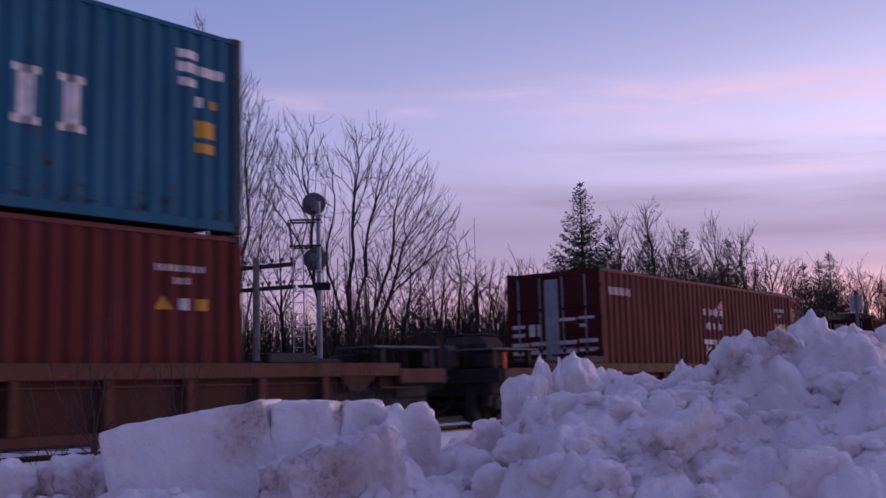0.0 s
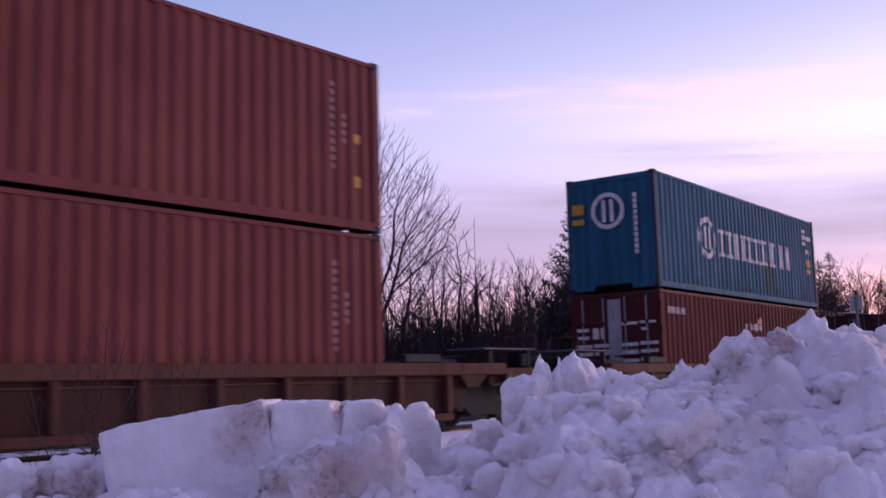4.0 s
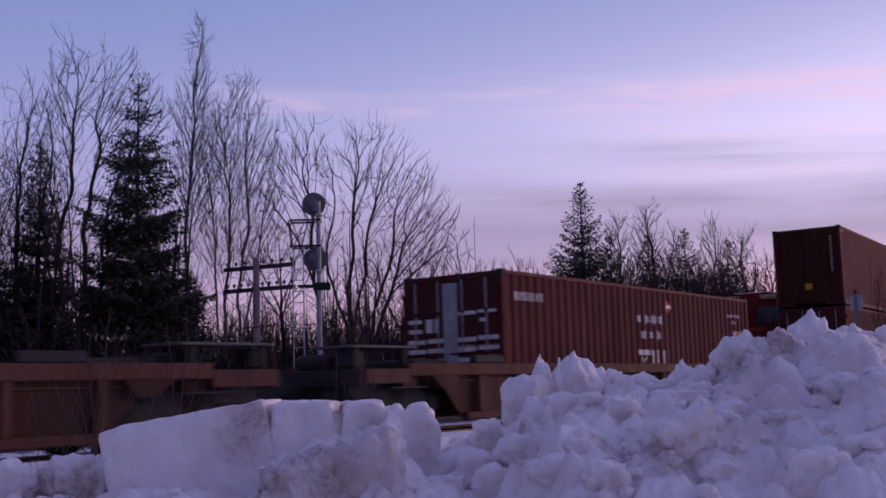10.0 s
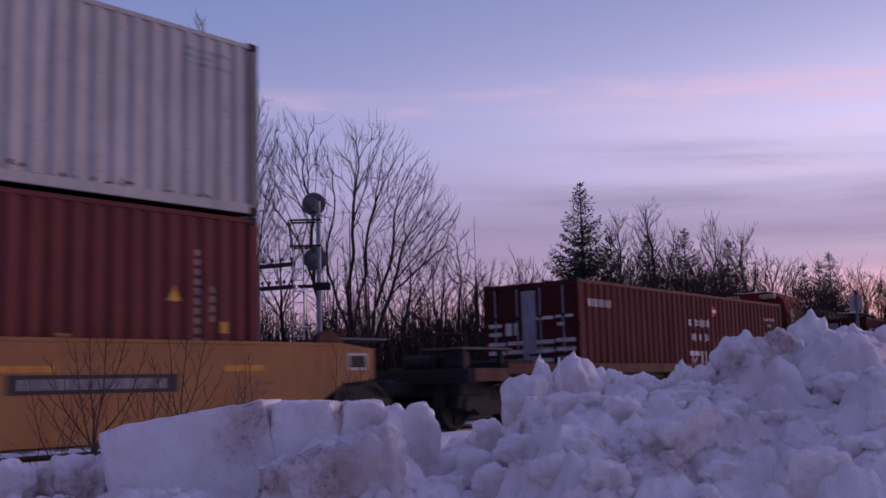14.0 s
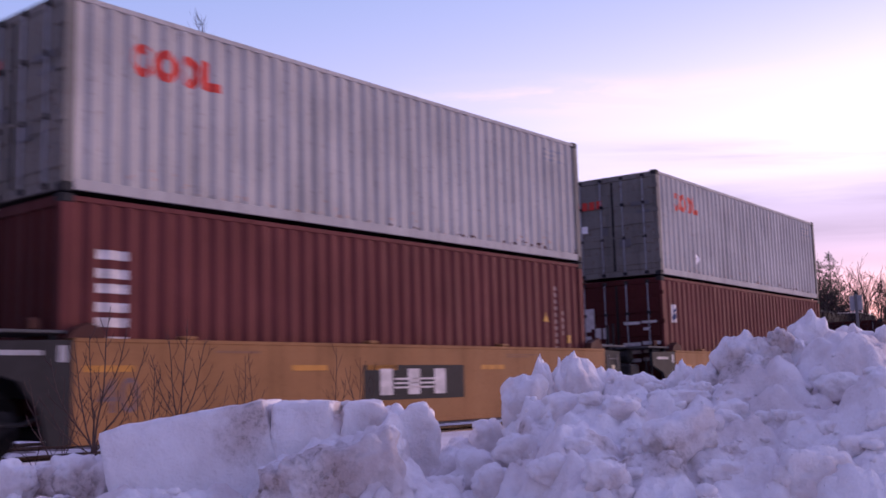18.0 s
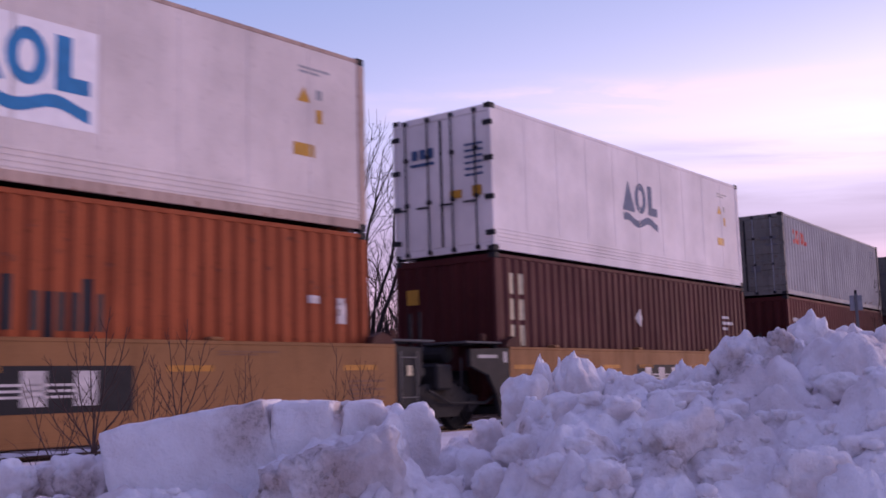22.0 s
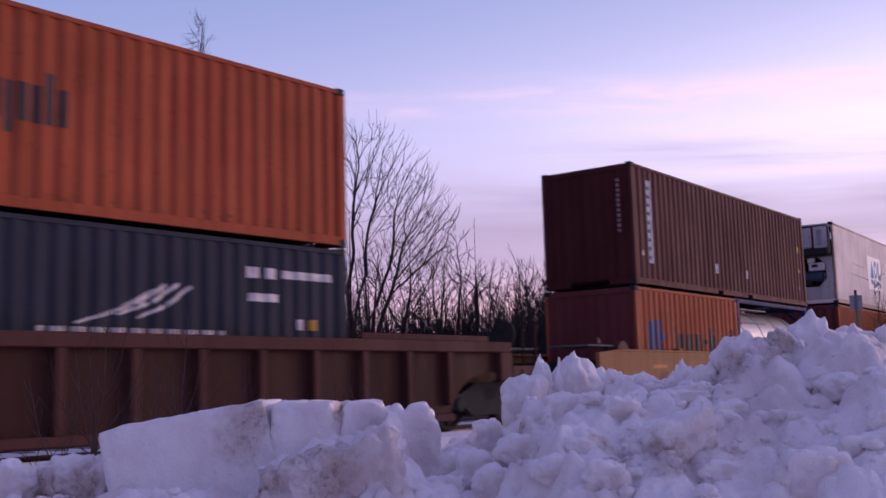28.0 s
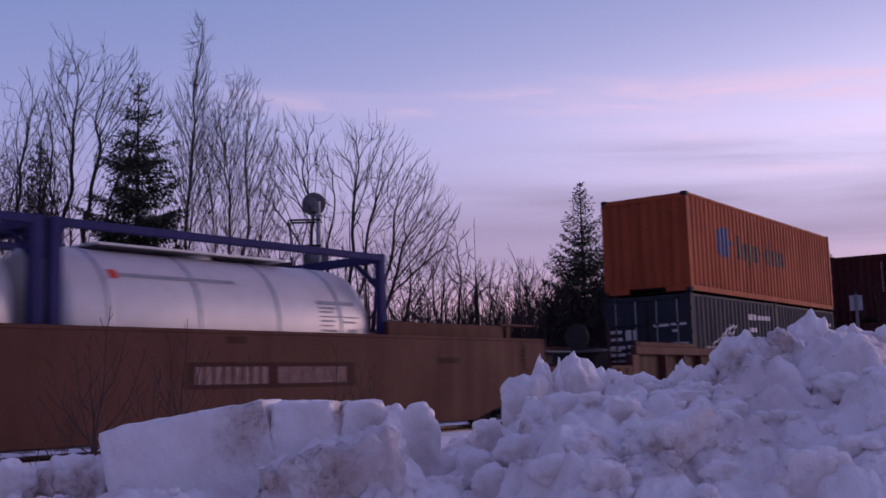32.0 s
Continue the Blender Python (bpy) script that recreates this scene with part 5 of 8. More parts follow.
def yellow_unit(load_rear, lead=False, tail=False, sign_at=None):
    """One unit of the articulated yellow wagon, smooth-sided, with dark end panels."""
    ob = thing("articulated_well_wagon", "faded yellow smooth-sided well wagon unit with dark end panels", "railway wagon", "yellow articulated wagon units")
    c = load_rear + 6.096
    m, dk = MAT["yellow"], MAT["gunmetal"]
    lo, hi = 0.44, 1.71
    xr, xf = (-7.5 if tail else -6.03), (7.56 if lead else 6.48)
    for sy in (-1, 1):
        y = sy * 1.44
        prof = [(xr, hi), (xr, lo), (xf, lo), (xf, hi)]
        if lead:
            prof = [(xr, hi), (xr, lo), (xf - 0.9, lo), (xf - 0.45, 0.85), (xf, 1.1), (xf + 0.68, 1.16), (xf + 0.68, hi - 0.08), (xf, hi)]
        if tail:
            prof = [(xf, hi), (xf, lo), (xr + 0.9, lo), (xr + 0.45, 0.85), (xr, 1.1), (xr - 0.95, 1.16), (xr - 0.95, hi - 0.08), (xr, hi)]
        part("side_panel", Shape().prism(prof, min(y, y - sy * 0.09), max(y, y - sy * 0.09)), m, ob)
        part("top_chord", Shape().bbox(xr, xf, min(y + sy * 0.012, y - sy * 0.2), max(y + sy * 0.012, y - sy * 0.2), hi - 0.05, hi + 0.004, 0.01), m, ob)
        part("bottom_flange", Shape().bbox(xr + (0.95 if tail else 0), xf - (0.95 if lead else 0), min(y + sy * 0.02, y - sy * 0.16), max(y + sy * 0.02, y - sy * 0.16), lo - 0.015, lo + 0.05, 0.01), m, ob)
        for sx, on in ((1, not lead), (-1, not tail)):
            if not on:
                continue
            x = xf if sx > 0 else xr
            if sx > 0:
                pr = [(x, hi - 0.02), (x, lo), (x + 0.3, lo), (x + 0.42, 0.8), (x + 0.66, 1.2), (x + 0.66, hi - 0.05)]
            else:
                pr = [(x, hi - 0.02), (x, lo), (x - 0.32, lo), (x - 0.42, 0.85), (x - 0.68, 1.2), (x - 1.22, 1.36), (x - 1.22, hi - 0.05)]
            part("end_panel", Shape().prism(pr, min(y - sy * 0.01, y - sy * 0.09), max(y - sy * 0.01, y - sy * 0.09)), dk, ob, "dark grey end panel")
    fl = Shape()
    for k in range(11):
        x = -6.0 + k * 1.2
        fl.bbox(x - 0.12, x + 0.12, -1.34, 1.34, 0.48, FLOOR_Z - 0.004, 0.01)
    parts("floor_beam", fl, dk, ob)
    for x in (xr + 0.02, xf - 0.1):
        part("bulkhead", Shape().bbox(x, x + 0.08, -1.34, 1.34, 0.5, 1.5, 0.01), dk, ob)
    for sx, x in ((-1, xr), (1, xf)):
        part("end_deck", Shape().bbox(min(x, x + sx * 1.5), max(x, x + sx * 1.5), -0.5, 0.5, 1.0, 1.3, 0.03), dk, ob)
        part("crossover_platform", Shape().bbox(min(x + sx * 0.02, x + sx * 1.15), max(x + sx * 0.02, x + sx * 1.15), -1.3, -0.3, hi + 0.06, hi + 0.1, 0.008), MAT["grating"], ob, "grating walkway")
        part("platform_leg", Shape().bbox(min(x + sx * 0.1, x + sx * 0.2), max(x + sx * 0.1, x + sx * 0.2), -1.25, -1.15, hi - 0.3, hi + 0.06, 0.006), MAT["black"], ob)
        part("corner_guide", Shape().prism([(x + sx * 0.05, hi), (x - sx * 0.5, hi), (x - sx * 0.44, hi + 0.12), (x - sx * 0.25, hi + 0.2), (x - sx * 0.06, hi + 0.13)], -1.4, -1.24), MAT["well"], ob, "rusty container guide")
        part("locking_lever", Shape().bbox(min(x + sx * 0.25, x + sx * 0.42), max(x + sx * 0.25, x + sx * 0.42), -1.12, -1.04, hi + 0.1, hi + 0.26, 0.03), MAT["well"], ob)
    if not lead:
        rung_ladder(ob, xf + 0.3, -1.46, 0.75, 1.6, MAT["greydoor"])
        parts("hand_brake_stand", Shape().tube([(xf + 0.75, -1.1, 1.3), (xf + 0.75, -1.1, 2.25)], 0.035, 6).tube([(xf + 1.0, -1.1, 1.3), (xf + 1.0, -1.1, 2.3)], 0.03, 6).bbox(xf + 0.7, xf + 1.05, -1.16, -1.04, 1.2, 1.34, 0.02), dk, ob)
        part("reflector", Shape().bbox(xf + 0.27, xf + 0.39, -1.452, -1.44, 1.2, 1.37, 0.004), MAT["cream"], ob)
    y = -1.442
    p = Paintwork(12.192, y, False)
    for x in (0.2, 3.6, 5.2, 8.2, 11.4):
        p.slab(x, x + 0.72, 1.3, 1.38)
    lined(ob, p, "amber", "amber_stripe")
    p = Paintwork(12.192, y, False)
    if sign_at is None:
        p.slab(5.12, 7.68, 0.82, 1.38)
        lined(ob, p, "gunmetal", "sign_panel")
        p = Paintwork(12.192, y - 0.005, False)
        for k in range(3):
            x = 5.5 + 0.68 * k
            p.slab(x, x + 0.3, 0.9, 1.32)
        for k in range(3):
            p.slab(5.85, 6.85, 1.0 + 0.07 * k, 1.03 + 0.07 * k)
        lined(ob, p, "mark", "white_block_sign")
    else:
        p.slab(sign_at, sign_at + 2.35, 1.04, 1.27)
        lined(ob, p, "darkmark", "sign_panel")
        p = Paintwork(12.192, y - 0.005, False)
        p.glyphs(sign_at + 0.15, sign_at + 2.2, 1.09, 1.22, 9, 0.7)
        lined(ob, p, "signback", "number_bar")
    if lead:
        p = Paintwork(12.192, y, False)
        p.slab(6.096 + xf + 0.1, 6.096 + xf + 0.52, 1.3, 1.56)
        lined(ob, p, "signback", "number_frame")
        p = Paintwork(12.192, y - 0.004, False)
        p.slab(6.096 + xf + 0.14, 6.096 + xf + 0.48, 1.34, 1.52)
        lined(ob, p, "gunmetal", "number_board")
    p = Paintwork(12.192, y, False)
    p.lines(2.2, 3.0, 1.52, 1.58, 1).lines(9.0, 10.1, 1.5, 1.58, 2).lines(11.5, 12.3, 0.7, 1.15, 7)
    lined(ob, p, "dullbrown", "small_writing")
    num = text_mesh("40", 0.62)
    num.materials.append(MAT["scraped"])
    part("number", num, None, ob, "dark 40 painted near the end", at=pose(-5.4, y - 0.004, 0.8, 90, 0, 0))
    p = Shape()
    for k in range(3):
        x = -4.4 + 3.6 * k
        p.bbox(x, x + 0.22, -1.43, -1.25, hi, hi + 0.06, 0.02)
    parts("stacking_lug", p, m, ob)
    if not tail:
        bogie(ob, xr - 1.65)
    else:
        bogie(ob, xr - 0.35)
        coupler(ob, xr - 1.1, -1, m)
    if lead:
        bogie(ob, xf + 0.35)
        coupler(ob, xf + 1.1, 1, m)
    if not tail:   # gear over the shared truck
        part("air_tank", Shape().lathe([(-0.45, 0.08), (-0.4, 0.17), (0.4, 0.17), (0.45, 0.08)], (xr - 1.0, -0.35, 1.6), "y", 14), MAT["gunmetal"], ob, "dark air tank")
        part("tank_stand", Shape().bbox(xr - 1.12, xr - 0.88, -0.6, -0.1, 1.3, 1.45, 0.02), MAT["black"], ob)
        part("brake_valve", Shape().bbox(xr - 1.9, xr - 1.45, -1.2, -0.8, 0.95, 1.4, 0.04), MAT["black"], ob)
        part("cut_lever", Shape().tube([(xr - 1.4, -1.35, 1.5), (xr - 1.42, -1.36, 1.0), (xr - 1.7, -1.36, 0.85)], 0.02, 5), MAT["black"], ob)
        p = Paintwork(12.192, -1.432, False)
        p.lines(6.096 + xr - 1.0, 6.096 + xr - 0.4, 1.46, 1.56, 1).slab(6.096 + xr - 0.2, 6.096 + xr - 0.08, 1.42, 1.62)
        lined(ob, p, "signback", "small_writing")
    part("brake_pipe", Shape().tube([(xr, -1.3, 0.95), (xr - 0.5, -1.2, 0.7), (xr - 1.5, -1.15, 0.72), (xr - 2.2, -1.25, 0.95)], 0.03, 6) if not tail else Shape().tube([(xr, -1.3, 0.95), (xr - 0.8, -1.2, 1.0)], 0.03, 6), MAT["black"], ob)
    runs(ob, c, 0)
    return ob


def ribbed_wagon(centre):
    """The deep ribbed wagon with raised end guides."""
    ob = thing("well_wagon", "dark brown deep well wagon with closely ribbed sides", "railway wagon", "brown well wagons")
    m, dk = MAT["well"], MAT["darkwell"]
    for sy in (-1, 1):
        y = sy * 1.46
        inn = sy * 1.31
        lo_, hi_ = min(y, inn), max(y, inn)
        part("top_chord", Shape().bbox(-9.9, 10.1, lo_, hi_, 1.6, 1.79, 0.015), m, ob)
        arch = []
        for sx in (1, -1):
            pts = [(8.4, 0.44), (8.55, 0.8), (8.9, 1.1), (9.4, 1.24), (10.1, 1.26), (10.1, 1.6)]
            arch.append([(sx * x, z) for x, z in pts])
        prof = [(-8.4, 0.44), *arch[0], *arch[1][::-1][:-1]]
        # recessed web, again darkened by colour against the ribs
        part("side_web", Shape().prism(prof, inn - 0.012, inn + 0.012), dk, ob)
        part("bottom_sill", Shape().bbox(-8.4, 8.4, lo_, hi_, 0.42, 0.55, 0.015), m, ob)
        for k in range(17):
            x = -8.32 + 1.04 * k
            part("rib", Shape().bbox(x - 0.06, x + 0.06, lo_, hi_, 0.55 if abs(x) < 8.2 else 0.7, 1.6, 0.012), m, ob)
        for sx in (-1, 1):
            part("end_guide", Shape().bbox(min(sx * 6.3, sx * 9.6), max(sx * 6.3, sx * 9.6), min(inn, inn - sy * 0.08), max(inn, inn - sy * 0.08), 1.79, 1.9, 0.015), m, ob)
            part("end_plate", Shape().bbox(min(sx * 9.75, sx * 10.1), max(sx * 9.75, sx * 10.1), lo_, hi_, 1.1, 1.6, 0.012), m, ob)
            part("step_beam", Shape().bbox(min(sx * 10.1, sx * 11.1), max(sx * 10.1, sx * 11.1), min(y, y - sy * 0.14), max(y, y - sy * 0.14), 1.1, 1.36, 0.015), m, ob)
    fl = Shape()
    for k in range(12):
        x = -7.0 + k * 1.27
        fl.bbox(x - 0.12, x + 0.12, -1.3, 1.3, 0.48, FLOOR_Z - 0.004, 0.01)
    parts("floor_beam", fl, dk, ob)
    for sx in (-1, 1):
        part("bulkhead", Shape().bbox(min(sx * 6.9, sx * 7.05), max(sx * 6.9, sx * 7.05), -1.3, 1.3, 0.5, 1.5, 0.015), dk, ob)
        part("end_deck", Shape().bbox(min(sx * 7.05, sx * 11.1), max(sx * 7.05, sx * 11.1), -0.4, 0.4, 1.0, 1.3, 0.02), dk, ob)
        part("deck_plate", Shape().bbox(min(sx * 8.6, sx * 10.0), max(sx * 8.6, sx * 10.0), -1.3, 1.3, 1.3, 1.36, 0.01), dk, ob)
        parts("brake_gear", Shape().bbox(min(sx * 10.0, sx * 10.8), max(sx * 10.0, sx * 10.8), -0.9, 0.3, 1.3, 1.75, 0.06).lathe([(-0.02, 0.28), (0.02, 0.28)], (sx * 11.0, -0.6, 2.0), "x", 16), MAT["black"], ob)
        part("crossover_platform", Shape().bbox(min(sx * 10.3, sx * 11.15), max(sx * 10.3, sx * 11.15), -1.3, -0.4, 1.66, 1.7, 0.008), MAT["grating"], ob)
        parts("grab_rail", Shape().tube([(sx * 11.0, -1.35, 1.3), (sx * 11.0, -1.35, 2.25)], 0.03, 6).tube([(sx * 10.6, -1.35, 1.3), (sx * 10.6, -1.35, 2.1)], 0.025, 6), dk, ob)
        rung_ladder(ob, sx * 10.6, -1.48, 0.75, 1.3, m)
        coupler(ob, sx * 11.1, sx, m)
        bogie(ob, sx * 9.9)
    runs(ob, centre, 0)
    return ob


def deep_wagon(centre):
    """The deep smooth-sided wagon with inner end bulkheads."""
    ob = thing("well_wagon", "orange-brown deep well wagon with smooth sides and a faded sign panel", "railway wagon", "brown well wagons")
    m, dk = MAT["deepwell"], MAT["darkwell"]
    for sy in (-1, 1):
        y = sy * 1.46
        prof = [(-8.05, 0.44), (8.05, 0.44), (9.2, 0.78), (10.05, 1.18), (10.2, 1.2), (10.2, 1.86), (-10.2, 1.86), (-10.2, 1.2), (-10.05, 1.18), (-9.2, 0.78)]
        part("side_panel", Shape().prism(prof, min(y, y - sy * 0.1), max(y, y - sy * 0.1)), m, ob)
        part("top_chord", Shape().bbox(-10.2, 10.2, min(y + sy * 0.012, y - sy * 0.2), max(y + sy * 0.012, y - sy * 0.2), 1.81, 1.866, 0.01), m, ob)
        part("bottom_flange", Shape().bbox(-8.0, 8.0, min(y + sy * 0.02, y - sy * 0.2), max(y + sy * 0.02, y - sy * 0.2), 0.42, 0.48, 0.01), m, ob)
        for sx in (-1, 1):
            part("inner_bulkhead", Shape().bbox(min(sx * 5.95, sx * 9.1), max(sx * 5.95, sx * 9.1), min(sy * 1.3, sy * 1.2), max(sy * 1.3, sy * 1.2), 1.86, 2.1, 0.015), m, ob)
            parts("bulkhead_post", Shape().bbox(min(sx * 9.2, sx * 9.32), max(sx * 9.2, sx * 9.32), min(sy * 1.3, sy * 1.18), max(sy * 1.3, sy * 1.18), 1.86, 2.1, 0.01).bbox(min(sx * 9.0, sx * 10.1), max(sx * 9.0, sx * 10.1), min(sy * 1.32, sy * 1.1), max(sy * 1.32, sy * 1.1), 2.1, 2.14, 0.008), m, ob)
            part("end_doubler", Shape().bbox(min(sx * 9.5, sx * 10.15), max(sx * 9.5, sx * 10.15), min(y, y + sy * 0.015), max(y, y + sy * 0.015), 1.28, 1.76, 0.006), m, ob)
    fl = Shape()
    for k in range(12):
        x = -7.0 + k * 1.27
        fl.bbox(x - 0.12, x + 0.12, -1.34, 1.34, 0.48, FLOOR_Z - 0.004, 0.01)
    parts("floor_beam", fl, dk, ob)
    for sx in (-1, 1):
        part("end_wall", Shape().bbox(min(sx * 8.0, sx * 8.12), max(sx * 8.0, sx * 8.12), -1.34, 1.34, 0.5, 1.7, 0.015), dk, ob)
        part("end_deck", Shape().bbox(min(sx * 8.1, sx * 11.5), max(sx * 8.1, sx * 11.5), -0.45, 0.45, 0.98, 1.35, 0.03), MAT["black"], ob)
        part("step_beam", Shape().bbox(min(sx * 10.2, sx * 11.4), max(sx * 10.2, sx * 11.4), -1.42, -1.28, 1.08, 1.34, 0.015), m, ob)
        parts("brake_gear", Shape().bbox(min(sx * 10.3, sx * 11.2), max(sx * 10.3, sx * 11.2), -1.0, 0.2, 1.35, 1.7, 0.06), MAT["black"], ob)
        part("crossover_platform", Shape().bbox(min(sx * 10.5, sx * 11.4), max(sx * 10.5, sx * 11.4), -1.3, -0.3, 1.62, 1.66, 0.008), MAT["grating"], ob)
        rung_ladder(ob, sx * 10.7, -1.48, 0.7, 1.4, m)
        coupler(ob, sx * 11.5, sx, m)
        bogie(ob, sx * 10.0)
    y = -1.462
    p = Paintwork(0.0, y, False)
    p.slab(1.85, 5.0, 1.06, 1.42)
    lined(ob, p, "darkwell", "sign_panel")
    p = Paintwork(0.0, y - 0.004, False)
    p.glyphs(2.0, 3.3, 1.12, 1.36, 4, 0.75).glyphs(3.45, 4.85, 1.12, 1.36, 6, 0.7)
    lined(ob, p, "faded", "faded_block_sign")
    p = Paintwork(0.0, y, False)
    p.slab(7.0, 7.55, 1.4, 1.5).slab(2.5, 2.85, 1.68, 1.78).lines(9.4, 10.0, 1.4, 1.66, 3)
    lined(ob, p, "darkwell", "small_writing")
    runs(ob, centre, 0)
    return ob


def build_wagons():
    for c in (147.95, 125.8, 103.63, 81.5, 59.35, 37.1):
        brown_wagon(c, c == 125.8)
    yellow_unit(10.05, lead=True, sign_at=8.3)
    yellow_unit(-5.83)
    yellow_unit(-21.66)
    yellow_unit(-37.33)
    yellow_unit(-53.07, tail=True, sign_at=2.05)
    ribbed_wagon(-68.74)
    deep_wagon(-92.5)


# ---- ground and track ----
def smooth_step(a, b, x):
    u = min(1.0, max(0.0, (x - a) / (b - a)))
    return u * u * (3 - 2 * u)


def ground_height(x, y):
    """Snow: a low road side, a shoulder along the line, level beyond it."""
    r = 1 / BEND
    off = y - (MAIN_Y + r - math.sqrt(max(1.0, r * r - min(abs(x), 300.0) ** 2)))
    h = -0.55 + 0.85 * smooth_step(-6.2, -3.4, off)
    h += -0.28 * smooth_step(-1.9, -1.3, off) + 0.12 * smooth_step(6.0, 8.0, off)
    return h + 0.05 * noise.noise(Vector((x * 0.35, y * 0.5, 0.3))) + 0.02 * noise.noise(Vector((x * 1.3, y * 1.6, 4.3)))


def build_ground():
    xs = [-1500, -600, -250, -120] + [-80 + 4 * i for i in range(20)] + [0.5 * i for i in range(120)] + [60 + 4 * i for i in range(20)] + [150, 200, 300, 700, 1600]
    ys = [-800, -200, -60, -20] + [-10 + 1.0 * i for i in range(14)] + [4 + 0.25 * i for i in range(80)] + [24 + 3 * i for i in range(20)] + [100, 160, 300, 700, 1600]
    vs = [(x, y, ground_height(x, y)) for x in xs for y in ys]
    m = len(ys)
    fs = [(i * m + j, (i + 1) * m + j, (i + 1) * m + j + 1, i * m + j + 1) for i in range(len(xs) - 1) for j in range(m - 1)]
    me = Shape().add(vs, fs).mesh("ground", True)
    me.materials.append(MAT["clean"])
    tagged(new("ground", me), "flat snow-covered ground with faint drifts", "snow", kind="structure")
    # ballast shoulders and rails of both tracks
    for k, off in enumerate((0.0, 4.1)):
        bed = Shape()
        prof = [(-2.3, 0.0), (-1.5, 0.12), (1.5, 0.12), (2.3, 0.0), (1.5, -0.2), (-1.5, -0.2)]
        arcs = [-60 + 4 * i for i in range(66)]
        for a in arcs:
            p = on_line(a, off)
            bed.v += [tuple(p @ Vector((0, y, z + 0.03))) for y, z in prof]
        for i in range(len(arcs) - 1):
            for j in range(6):
                j2 = (j + 1) % 6
                bed.f.append((6 * i + j, 6 * i + j2, 6 * i + 6 + j2, 6 * i + 6 + j))
        me = bed.mesh("track_bed")
        me.materials.append(MAT["clean"])
        track = tagged(new("track", me), "snowed-in ballast bed carrying steel rails", "railway track", kind="structure")
        for g in (-0.75, 0.75):
            r = Shape()
            sec = [(-0.035, 0.22), (0.035, 0.22), (0.035, 0.185), (0.01, 0.175), (0.01, 0.09), (0.07, 0.07), (-0.07, 0.07), (-0.01, 0.09), (-0.01, 0.175), (-0.035, 0.185)]
            for a in arcs:
                p = on_line(a, off)
                r.v += [tuple(p @ Vector((0, g + y, z))) for y, z in sec]
            for i in range(len(arcs) - 1):
                for j in range(10):
                    j2 = (j + 1) % 10
                    r.f.append((10 * i + j, 10 * i + j2, 10 * i + 10 + j2, 10 * i + 10 + j))
            part("rail", r, MAT["rail"], track)
        tie = Shape().bbox(-0.11, 0.11, -1.3, 1.3, 0.02, 0.165, 0.015).mesh("tie")
        tie.materials.append(MAT["wood"])
        for i in range(110):
            part("tie", tie, None, track, at=on_line(-10 + i * 0.58, off))


